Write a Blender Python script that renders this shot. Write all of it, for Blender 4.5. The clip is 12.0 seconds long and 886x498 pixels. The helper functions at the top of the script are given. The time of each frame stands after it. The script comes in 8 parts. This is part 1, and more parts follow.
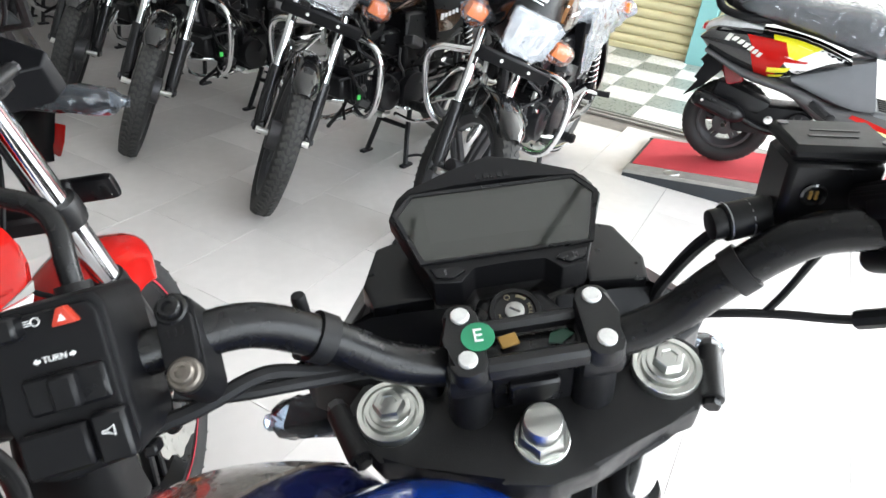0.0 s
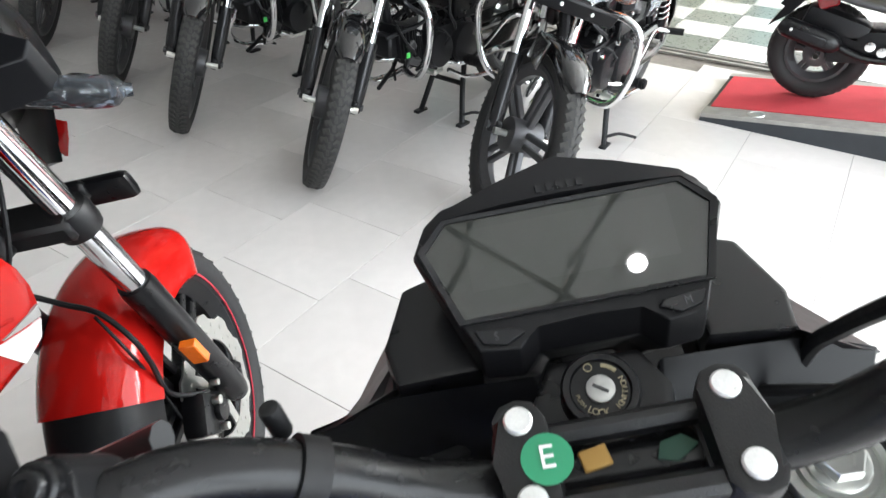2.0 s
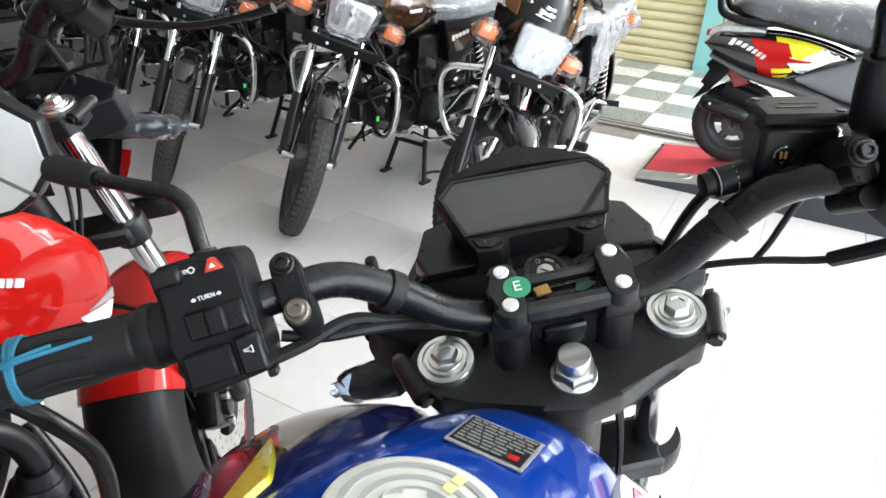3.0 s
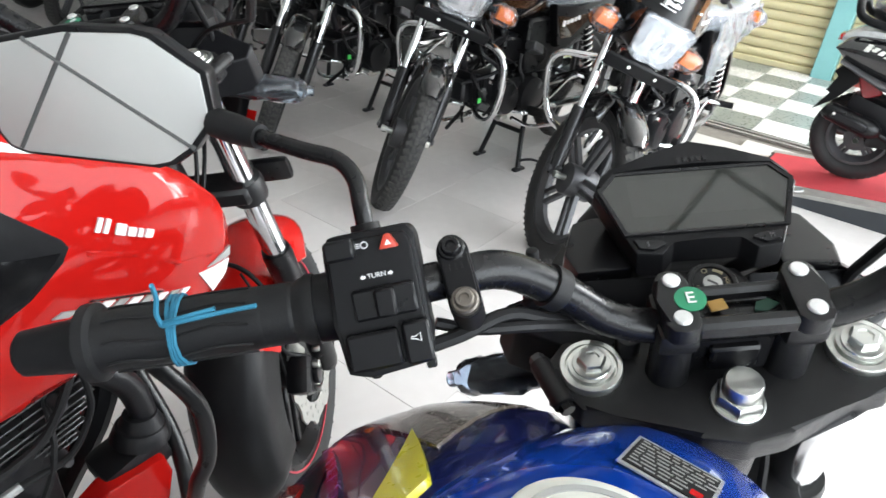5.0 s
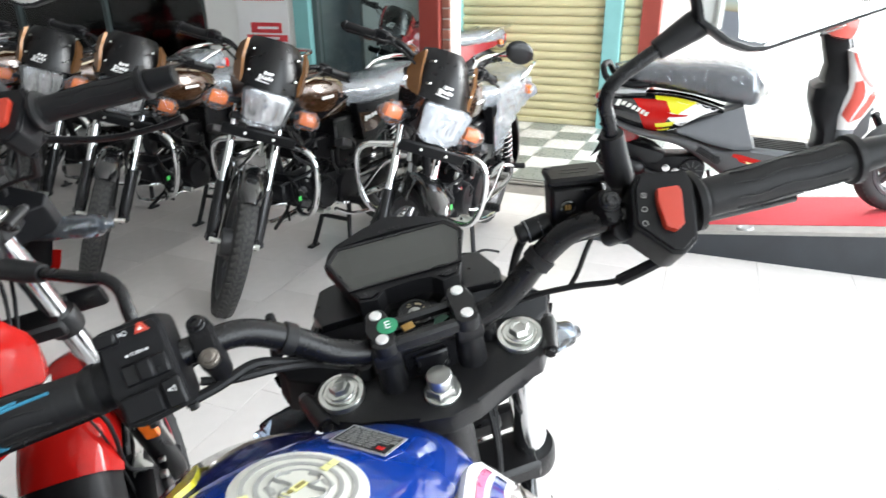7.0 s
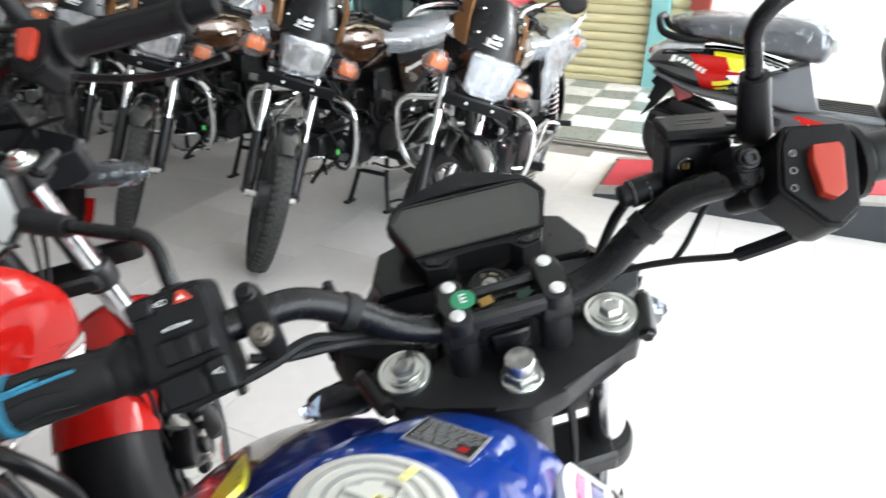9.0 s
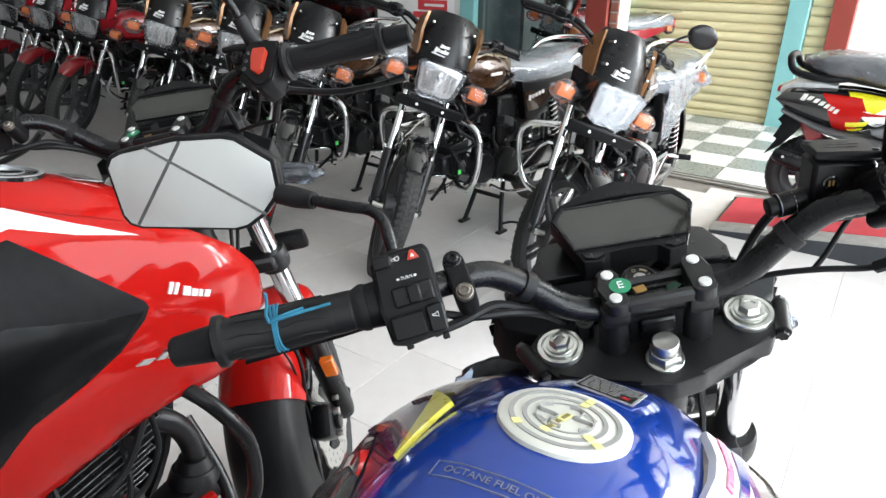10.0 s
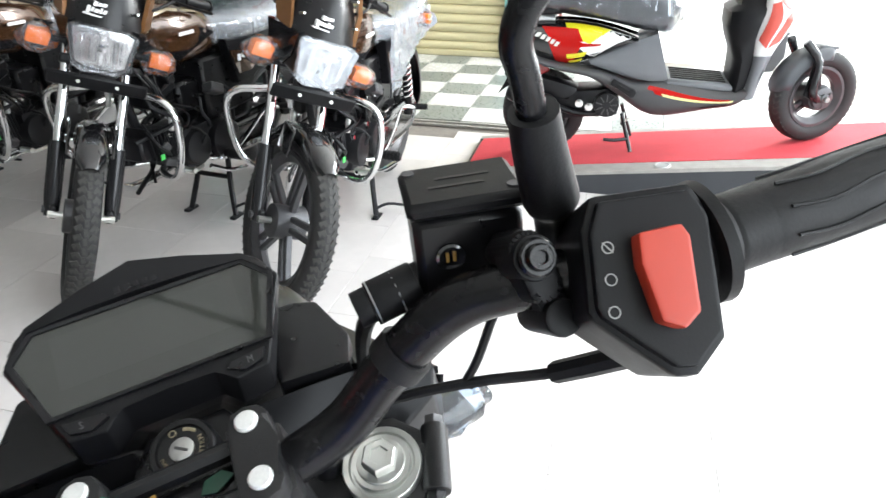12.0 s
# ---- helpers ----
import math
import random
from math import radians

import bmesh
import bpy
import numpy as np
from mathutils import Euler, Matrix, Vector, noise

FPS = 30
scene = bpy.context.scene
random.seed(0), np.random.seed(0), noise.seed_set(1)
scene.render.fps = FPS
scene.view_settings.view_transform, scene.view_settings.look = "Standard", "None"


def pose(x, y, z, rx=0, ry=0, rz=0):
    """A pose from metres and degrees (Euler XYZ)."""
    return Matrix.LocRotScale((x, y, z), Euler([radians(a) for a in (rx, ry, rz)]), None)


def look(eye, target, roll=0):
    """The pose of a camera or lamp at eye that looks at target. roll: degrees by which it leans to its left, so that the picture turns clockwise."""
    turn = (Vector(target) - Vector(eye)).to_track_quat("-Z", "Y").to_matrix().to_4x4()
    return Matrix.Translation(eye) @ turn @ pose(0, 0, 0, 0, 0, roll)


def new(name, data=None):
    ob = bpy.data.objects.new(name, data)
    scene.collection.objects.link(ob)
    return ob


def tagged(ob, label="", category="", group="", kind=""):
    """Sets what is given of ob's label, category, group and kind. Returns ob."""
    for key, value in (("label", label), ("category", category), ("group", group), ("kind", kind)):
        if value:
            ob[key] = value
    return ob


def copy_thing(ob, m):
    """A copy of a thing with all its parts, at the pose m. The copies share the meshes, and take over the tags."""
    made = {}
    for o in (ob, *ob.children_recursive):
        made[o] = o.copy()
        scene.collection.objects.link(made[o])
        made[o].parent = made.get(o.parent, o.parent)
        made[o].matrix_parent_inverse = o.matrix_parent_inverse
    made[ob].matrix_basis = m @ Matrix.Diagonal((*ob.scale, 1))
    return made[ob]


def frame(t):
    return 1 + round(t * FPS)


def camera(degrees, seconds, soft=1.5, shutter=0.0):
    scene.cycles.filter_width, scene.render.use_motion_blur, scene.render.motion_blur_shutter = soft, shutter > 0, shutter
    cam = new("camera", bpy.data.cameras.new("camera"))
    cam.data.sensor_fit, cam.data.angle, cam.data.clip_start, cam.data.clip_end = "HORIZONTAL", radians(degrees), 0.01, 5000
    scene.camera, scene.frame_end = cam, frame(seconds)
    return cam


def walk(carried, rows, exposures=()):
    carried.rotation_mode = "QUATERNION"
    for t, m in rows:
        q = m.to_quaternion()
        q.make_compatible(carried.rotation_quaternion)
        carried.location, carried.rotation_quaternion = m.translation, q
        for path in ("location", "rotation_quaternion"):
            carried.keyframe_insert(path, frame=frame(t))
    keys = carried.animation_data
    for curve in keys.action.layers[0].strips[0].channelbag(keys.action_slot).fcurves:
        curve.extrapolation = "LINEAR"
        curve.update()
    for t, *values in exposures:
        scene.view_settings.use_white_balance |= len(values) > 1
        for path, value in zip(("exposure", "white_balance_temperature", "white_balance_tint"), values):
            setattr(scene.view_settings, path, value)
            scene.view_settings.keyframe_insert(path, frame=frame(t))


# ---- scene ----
cam = camera(68.7, 12.0, shutter=0.25)
PATH = [
    (0, (1.599, 1.461, 1.228), (0.843, 3.009, 0.213), 6.5),
    (0.5, (1.559, 1.546, 1.207), (0.767, 3.032, 0.128), 4.2),
    (1, (1.521, 1.625, 1.171), (0.679, 2.983, -0.032), 3.2),
    (1.5, (1.523, 1.644, 1.179), (0.638, 2.991, -0.005), 1.2),
    (2, (1.538, 1.596, 1.198), (0.655, 2.976, 0.05), 0.3),
    (2.5, (1.581, 1.479, 1.22), (0.754, 2.958, 0.158), 1.9),
    (2.7, (1.602, 1.428, 1.233), (0.783, 2.95, 0.226), 2.2),
    (4.3, (1.671, 1.272, 1.247), (0.847, 2.847, 0.328), 4.2),
    (4.5, (1.65, 1.299, 1.236), (0.814, 2.84, 0.274), 4.1),
    (5, (1.558, 1.36, 1.221), (0.568, 2.768, 0.203), 5.3),
    (5.5, (1.569, 1.292, 1.21), (0.513, 2.645, 0.185), 5.9),
    (6, (1.65, 1.236, 1.248), (0.678, 2.727, 0.335), 3.3),
    (6.5, (1.711, 1.238, 1.281), (0.877, 2.868, 0.477), 1.6),
    (7, (1.742, 1.272, 1.292), (1.041, 2.979, 0.518), -0.5),
    (7.2, (1.757, 1.291, 1.296), (1.098, 3.019, 0.533), -3.0),
    (8.8, (1.674, 1.393, 1.261), (1.053, 3.078, 0.382), 1.3),
    (9, (1.665, 1.334, 1.258), (0.904, 2.956, 0.368), 0.1),
    (9.5, (1.664, 1.229, 1.273), (0.694, 2.769, 0.444), -0.6),
    (10, (1.66, 1.199, 1.27), (0.626, 2.704, 0.455), 0.6),
    (10.5, (1.666, 1.291, 1.273), (0.786, 2.896, 0.467), 1.0),
    (11, (1.681, 1.455, 1.264), (1.083, 3.171, 0.429), 2.3),
    (11.5, (1.682, 1.543, 1.257), (1.154, 3.251, 0.361), 0.4),
    (12, (1.693, 1.595, 1.238), (1.261, 3.3, 0.286), -0.3),
]
walk(cam, [(t, look(eye, target, roll)) for t, eye, target, roll in PATH], exposures=((0, 0.1), (2.5, 0.1), (4.5, 0.08), (5, 0.08), (5.5, 0.04), (6.5, 0.03), (9, 0.01), (9.5, -0.02), (10.5, 0.03), (11.5, 0.09), (12, 0.1)))

# ---- daylight: an overcast street side to the east, white ceiling inside ----
world = bpy.data.worlds.new("world")
scene.world = world
world.use_nodes = True
wn = world.node_tree
sky = wn.nodes.new("ShaderNodeTexSky")
sky.sky_type, sky.sun_disc = "NISHITA", False
sky.sun_elevation, sky.sun_rotation = radians(52), radians(75)
wn.links.new(sky.outputs[0], wn.nodes["Background"].inputs[0])
wn.nodes["Background"].inputs[1].default_value = 0.12
sun = new("sun", bpy.data.lights.new("sun", "SUN"))
sun.data.energy, sun.data.angle, sun.data.color = 1.2, radians(12), (1, 0.97, 0.92)
sun.matrix_world = look((8, 3, 10), (2, 3, 0))


def area(name, eye, target, w, h, power, color=(1, 1, 1)):
    lamp = new(name, bpy.data.lights.new(name, "AREA"))
    lamp.data.shape, lamp.data.size, lamp.data.size_y = "RECTANGLE", w, h
    lamp.data.energy, lamp.data.color = power, color
    lamp.matrix_world = look(eye, target)
    return lamp


area("street_opening_light", (4.45, 2.6, 1.75), (0, 2.6, 0.7), 7.6, 2.6, 420, (0.9, 0.965, 1.0))
area("corridor_end_light", (4.5, 6.95, 1.6), (1.5, 6.6, 0.4), 1.5, 2.6, 430, (0.96, 0.99, 1.0))
scene.view_settings.exposure = 0.0


# ---- materials ----
def principled(name, color, rough=0.5, metal=0.0, coat=0.0, spec=0.5):
    m = bpy.data.materials.new(name)
    m.use_nodes = True
    b = m.node_tree.nodes["Principled BSDF"]
    b.inputs["Base Color"].default_value = (*color, 1)
    b.inputs["Roughness"].default_value = rough
    b.inputs["Metallic"].default_value = metal
    b.inputs["Coat Weight"].default_value = coat
    b.inputs["Coat Roughness"].default_value = 0.02
    b.inputs["Specular IOR Level"].default_value = spec
    return m, b


def surface(name, color, rough=0.5, metal=0.0, coat=0.0, vary=0.12, scale=14.0, grain=0.0, gscale=600.0, rvary=0.12, dust=0.0, spec=0.5, random_tint=0.0):
    """A material with uneven tone and gloss at two scales, a fine bump, and dust on top."""
    m, b = principled(name, color, rough, metal, coat, spec)
    nt = m.node_tree
    N, Lk = nt.nodes.new, nt.links.new
    tc = N("ShaderNodeTexCoord")
    big, fine = N("ShaderNodeTexNoise"), N("ShaderNodeTexNoise")
    big.inputs["Scale"].default_value, big.inputs["Detail"].default_value = scale, 5
    fine.inputs["Scale"].default_value, fine.inputs["Detail"].default_value = scale * 9, 3
    for n_ in (big, fine):
        Lk(tc.outputs["Object"], n_.inputs["Vector"])
    mix = N("ShaderNodeMix")
    mix.data_type = "RGBA"
    lo, hi = [max(0, c * (1 - vary)) for c in color], [min(1, c * (1 + vary)) for c in color]
    mix.inputs[6].default_value, mix.inputs[7].default_value = (*lo, 1), (*hi, 1)
    add = N("ShaderNodeMath")
    add.operation = "MULTIPLY_ADD"
    add.inputs[1].default_value, add.inputs[2].default_value = 0.4, 0.3
    Lk(fine.outputs["Fac"], add.inputs[0])
    av = N("ShaderNodeMath")
    av.operation = "MULTIPLY"
    Lk(big.outputs["Fac"], av.inputs[0])
    Lk(add.outputs[0], av.inputs[1])
    gain = N("ShaderNodeMath")
    gain.operation = "MULTIPLY"
    gain.inputs[1].default_value = 2.0
    Lk(av.outputs[0], gain.inputs[0])
    Lk(gain.outputs[0], mix.inputs[0])
    out = mix.outputs[2]
    if random_tint:
        info, hsv = N("ShaderNodeObjectInfo"), N("ShaderNodeHueSaturation")
        mr = N("ShaderNodeMapRange")
        mr.inputs["To Min"].default_value, mr.inputs["To Max"].default_value = 1 - random_tint, 1 + random_tint
        Lk(info.outputs["Random"], mr.inputs["Value"])
        Lk(mr.outputs[0], hsv.inputs["Value"])
        Lk(out, hsv.inputs["Color"])
        out = hsv.outputs[0]
    if dust:
        geo, sep, ramp = N("ShaderNodeNewGeometry"), N("ShaderNodeSeparateXYZ"), N("ShaderNodeMapRange")
        Lk(geo.outputs["Normal"], sep.inputs[0])
        Lk(sep.outputs["Z"], ramp.inputs["Value"])
        ramp.inputs["From Min"].default_value, ramp.inputs["From Max"].default_value = 0.3, 1.0
        ramp.inputs["To Max"].default_value = dust
        d2, dn = N("ShaderNodeMath"), N("ShaderNodeMix")
        d2.operation = "MULTIPLY"
        Lk(ramp.outputs[0], d2.inputs[0])
        Lk(fine.outputs["Fac"], d2.inputs[1])
        dn.data_type = "RGBA"
        dn.inputs[7].default_value = (0.42, 0.38, 0.33, 1)
        Lk(out, dn.inputs[6])
        Lk(d2.outputs[0], dn.inputs[0])
        out = dn.outputs[2]
    Lk(out, b.inputs["Base Color"])
    rr = N("ShaderNodeMapRange")
    rr.inputs["To Min"].default_value, rr.inputs["To Max"].default_value = max(0.02, rough - rvary), min(1, rough + rvary)
    Lk(fine.outputs["Fac"], rr.inputs["Value"])
    Lk(rr.outputs[0], b.inputs["Roughness"])
    if grain:
        g, bump = N("ShaderNodeTexNoise"), N("ShaderNodeBump")
        g.inputs["Scale"].default_value, g.inputs["Detail"].default_value = gscale, 2
        Lk(tc.outputs["Object"], g.inputs["Vector"])
        Lk(g.outputs["Fac"], bump.inputs["Height"])
        bump.inputs["Strength"].default_value, bump.inputs["Distance"].default_value = grain, 0.0012
        Lk(bump.outputs[0], b.inputs["Normal"])
    return m


def clear(name, tint=(1, 1, 1), rough=0.05, weight=1.0, wrinkle=0.0, wscale=40.0, white=0.0):
    """Thin clear film or lens: mostly see-through, with a gloss; wrinkle raises folds, white clouds it."""
    m = bpy.data.materials.new(name)
    m.use_nodes = True
    nt = m.node_tree
    nt.nodes.remove(nt.nodes["Principled BSDF"])
    N, Lk = nt.nodes.new, nt.links.new
    tr, gl, mix = N("ShaderNodeBsdfTransparent"), N("ShaderNodeBsdfGlossy"), N("ShaderNodeMixShader")
    tr.inputs[0].default_value = (*tint, 1)
    gl.inputs["Roughness"].default_value = rough
    fr = N("ShaderNodeFresnel")
    fr.inputs[0].default_value = 1.5
    body = tr.outputs[0]
    tc, no = N("ShaderNodeTexCoord"), N("ShaderNodeTexNoise")
    no.inputs["Scale"].default_value, no.inputs["Detail"].default_value, no.inputs["Distortion"].default_value = wscale, 1.6, 1.6
    Lk(tc.outputs["Object"], no.inputs["Vector"])
    if white:
        df, mw, mr = N("ShaderNodeBsdfDiffuse"), N("ShaderNodeMixShader"), N("ShaderNodeMapRange")
        df.inputs[0].default_value = (0.66, 0.71, 0.78, 1)
        mr.inputs["From Min"].default_value, mr.inputs["From Max"].default_value = 0.35, 0.7
        mr.inputs["To Min"].default_value, mr.inputs["To Max"].default_value = white * 0.85, min(1, white * 1.2)
        Lk(no.outputs["Fac"], mr.inputs["Value"])
        Lk(mr.outputs[0], mw.inputs[0])
        Lk(tr.outputs[0], mw.inputs[1])
        Lk(df.outputs[0], mw.inputs[2])
        body = mw.outputs[0]
    if wrinkle:
        bump = N("ShaderNodeBump")
        Lk(no.outputs["Fac"], bump.inputs["Height"])
        bump.inputs["Strength"].default_value, bump.inputs["Distance"].default_value = wrinkle, 0.015
        Lk(bump.outputs[0], gl.inputs["Normal"])
        Lk(bump.outputs[0], fr.inputs["Normal"])
    sc = N("ShaderNodeMath")
    sc.operation = "MULTIPLY"
    sc.inputs[1].default_value = weight
    Lk(fr.outputs[0], sc.inputs[0])
    Lk(sc.outputs[0], mix.inputs[0])
    Lk(body, mix.inputs[1])
    Lk(gl.outputs[0], mix.inputs[2])
    Lk(mix.outputs[0], nt.nodes["Material Output"].inputs[0])
    return m


M = {}
M["plastic"] = surface("black_plastic", (0.006, 0.006, 0.007), 0.42, grain=0.05, gscale=900, dust=0.008, rvary=0.05, spec=0.18)
M["plastic_fine"] = surface("smooth_black_plastic", (0.005, 0.005, 0.006), 0.28, rvary=0.02, vary=0.06, scale=5, spec=0.3)
M["cowl"] = surface("satin_black_cowl", (0.005, 0.005, 0.006), 0.3, rvary=0.05, spec=0.14)
M["bar"] = surface("black_bar_paint", (0.006, 0.006, 0.007), 0.26, rvary=0.06, spec=0.3, dust=0.01)
M["cast"] = surface("black_cast_alloy", (0.007, 0.007, 0.008), 0.4, grain=0.25, gscale=1200, dust=0.012, spec=0.35)
M["rubber"] = surface("grip_rubber", (0.009, 0.009, 0.01), 0.52, grain=0.1, dust=0.012, spec=0.25)
# tread blocks in a paler rubber than the tyre under them
M["tread"] = surface("paler_tread_rubber", (0.048, 0.047, 0.045), 0.75, grain=0.15, gscale=300, dust=0.06, vary=0.25, spec=0.3)
M["tyre"] = surface("tyre_rubber", (0.024, 0.024, 0.025), 0.68, grain=0.15, gscale=300, dust=0.05, vary=0.25, spec=0.35)
M["leg"] = surface("dark_fork_paint", (0.022, 0.022, 0.024), 0.24, metal=0.3, vary=0.05, rvary=0.02, scale=5)
M["gloss"] = surface("gloss_black_paint", (0.008, 0.008, 0.009), 0.12, coat=1.0, rvary=0.015, vary=0.05, scale=5)
M["engine"] = surface("engine_black", (0.013, 0.013, 0.015), 0.38, metal=0.4, grain=0.3, gscale=250, vary=0.3)
M["engine_grey"] = surface("engine_grey_alloy", (0.09, 0.09, 0.095), 0.45, metal=0.6, grain=0.2, gscale=250, vary=0.25)
M["chrome"] = surface("chrome", (0.8, 0.81, 0.82), 0.1, metal=1.0, vary=0.03, rvary=0.02, scale=6)
M["zinc"] = surface("zinc_steel", (0.68, 0.69, 0.66), 0.29, metal=1.0, vary=0.08, scale=6, rvary=0.015)
M["key_metal"] = surface("scratched_lock_steel", (0.42, 0.42, 0.41), 0.35, metal=0.9, vary=0.3, scale=200)
M["alloy"] = surface("wheel_alloy_grey", (0.07, 0.07, 0.075), 0.42, metal=0.5, vary=0.2)
M["silver"] = surface("silver_paint", (0.5, 0.51, 0.52), 0.35, metal=0.7)
M["white_cap"] = surface("white_bolt_cap", (0.72, 0.72, 0.71), 0.32, metal=0.4, vary=0.35, scale=90, rvary=0.1)
M["blue"] = surface("blue_tank_paint", (0.002, 0.033, 0.26), 0.14, coat=0.85, vary=0.1, rvary=0.02, spec=0.3)
M["red"] = surface("red_tank_paint", (0.4, 0.0085, 0.0065), 0.14, coat=0.42, vary=0.05, rvary=0.015, spec=0.05)
M["dark_red"] = surface("maroon_paint", (0.25, 0.01, 0.015), 0.18, coat=1.0, rvary=0.03)
M["red_plastic"] = surface("red_switch", (0.4, 0.034, 0.016), 0.4)
M["yellow"] = surface("yellow_decal", (0.72, 0.66, 0.02), 0.3, coat=0.6)
M["white"] = surface("white_decal", (0.78, 0.78, 0.78), 0.35, vary=0.04)
M["cream"] = surface("cap_paper", (0.6, 0.6, 0.55), 0.5, vary=0.1, scale=40)
M["cap_grey"] = surface("cap_print_grey", (0.29, 0.29, 0.28), 0.5, vary=0.1, scale=40)
M["cap_brown"] = surface("cap_print_brown", (0.2, 0.17, 0.05), 0.5)
M["pale_yellow"] = surface("cap_print_yellow", (0.72, 0.7, 0.3), 0.5)
M["green"] = surface("green_sticker", (0.02, 0.25, 0.12), 0.45)
M["dull_green"] = surface("dull_green_paper", (0.006, 0.045, 0.026), 0.6)
M["bolt_steel"] = surface("weathered_bolt", (0.17, 0.15, 0.13), 0.4, metal=0.7, vary=0.4, scale=150)
M["lime"] = surface("lime_sticker", (0.1, 0.75, 0.15), 0.45)
M["brass"] = surface("brass_tag", (0.3, 0.17, 0.04), 0.5, metal=0.3)
M["orange"] = surface("orange_lens", (0.8, 0.17, 0.015), 0.2, coat=0.6, vary=0.25, scale=60)
M["gold"] = surface("bronze_graphic", (0.22, 0.095, 0.03), 0.3, metal=0.55, coat=0.6, vary=0.3, scale=6, rvary=0.02)
M["bronze"] = surface("dark_bronze_paint", (0.06, 0.026, 0.011), 0.22, metal=0.35, coat=0.9, vary=0.5, scale=9, rvary=0.02)
M["cream_stripe"] = surface("cream_stripe", (0.6, 0.5, 0.36), 0.3, coat=0.5)
M["pink"] = surface("pink_decal", (0.6, 0.1, 0.25), 0.3, coat=0.6)
M["rim_red"] = surface("red_rim_tape", (0.45, 0.03, 0.05), 0.4)
M["tail_red"] = surface("red_lens", (0.45, 0.015, 0.015), 0.15, coat=1.0)
M["reflector"] = surface("headlamp_reflector", (0.8, 0.8, 0.8), 0.22, metal=0.9, vary=0.08, scale=12, rvary=0.05)
M["lamp_glass"] = surface("headlamp_glass", (0.7, 0.71, 0.71), 0.2, coat=1.0, vary=0.25, scale=38, rvary=0.1)
M["blue_string"] = surface("blue_string", (0.02, 0.16, 0.26), 0.7, vary=0.25, scale=150)
M["film"] = clear("plastic_film", (0.95, 0.97, 1.0), 0.14, 1.8, 0.5, 15, 0.3)
M["film_seat"] = clear("crumpled_seat_film", (0.86, 0.92, 1.0), 0.1, 1.8, 0.9, 19, 0.1)
M["film_wrap"] = clear("wrapping_film", (0.95, 0.97, 1.0), 0.1, 1.4, 0.5, 26, 0.05)
M["film_blue"] = clear("bluish_film", (0.72, 0.82, 0.95), 0.1, 1.2, 0.35, 26, 0.03)
M["film_thin"] = clear("thin_clear_film", (0.97, 0.98, 1.0), 0.08, 1.2, 0.35, 22, 0.03)
M["lens"] = clear("clear_lens", (1, 1, 1), 0.03, 1.2)
M["lcd"], _ = principled("lcd_glass", (0.027, 0.0285, 0.025), 0.014, 0.0, 0.0, 0.6)
M["lcd_field"], _ = principled("lcd_field", (0.03, 0.032, 0.028), 0.24, 0.0, 1.0, 0.13)
M["mirror_film"] = surface("film_covered_mirror", (0.78, 0.79, 0.78), 0.42, metal=0.75, vary=0.03, rvary=0.05)
M["mirror"], _ = principled("mirror_glass", (0.86, 0.88, 0.87), 0.015, 1.0)
M["glass"] = clear("door_glass", (0.75, 0.82, 0.82), 0.02, 1.6)


# ---- mesh helpers ----
def orient(d):
    return Vector(d).normalized().to_track_quat("Z", "Y").to_matrix().to_4x4()


def box(bm, c, s, bevel=0.0, rot=(0, 0, 0), m=None, seg=1):
    mm = (m or Matrix.Identity(4)) @ pose(*c, *rot) @ Matrix.Diagonal((*s, 1))
    g = bmesh.ops.create_cube(bm, size=1, matrix=mm)
    if bevel:
        es = list({e for v in g["verts"] for e in v.link_edges})
        bmesh.ops.bevel(bm, geom=es, offset=bevel, segments=seg, profile=0.6, affect="EDGES")


def cyl(bm, p0, p1, r0, r1=None, seg=16, bevel=0.0):
    p0, p1 = Vector(p0), Vector(p1)
    mm = Matrix.Translation((p0 + p1) / 2) @ orient(p1 - p0)
    g = bmesh.ops.create_cone(bm, cap_ends=True, segments=seg, radius1=r0, radius2=r0 if r1 is None else r1, depth=(p1 - p0).length, matrix=mm)
    if bevel:
        es = [e for e in {e for v in g["verts"] for e in v.link_edges} if any(len(f.verts) > 4 for f in e.link_faces)]
        bmesh.ops.bevel(bm, geom=es, offset=bevel, segments=2, profile=0.6, affect="EDGES")


def ball(bm, c, r, m=None, u=16, v=10):
    r = (r, r, r) if isinstance(r, (int, float)) else r
    bmesh.ops.create_uvsphere(bm, u_segments=u, v_segments=v, radius=1, matrix=(m or Matrix.Identity(4)) @ Matrix.Translation(c) @ Matrix.Diagonal((*r, 1)))


def curve_points(pts, n=6, closed=False):
    """Catmull-Rom points through pts."""
    P = [Vector(p) for p in pts]
    out, k = [], len(P)
    for i in range(k if closed else k - 1):
        if closed:
            a, b, c, d = P[(i - 1) % k], P[i], P[(i + 1) % k], P[(i + 2) % k]
        else:
            b, c = P[i], P[i + 1]
            a = P[i - 1] if i else b * 2 - c
            d = P[i + 2] if i + 2 < k else c * 2 - b
        for j in range(n):
            t = j / n
            out.append(0.5 * ((2 * b) + (c - a) * t + (2 * a - 5 * b + 4 * c - d) * t * t + (3 * b - a - 3 * c + d) * t ** 3))
    if not closed:
        out.append(P[-1])
    return out


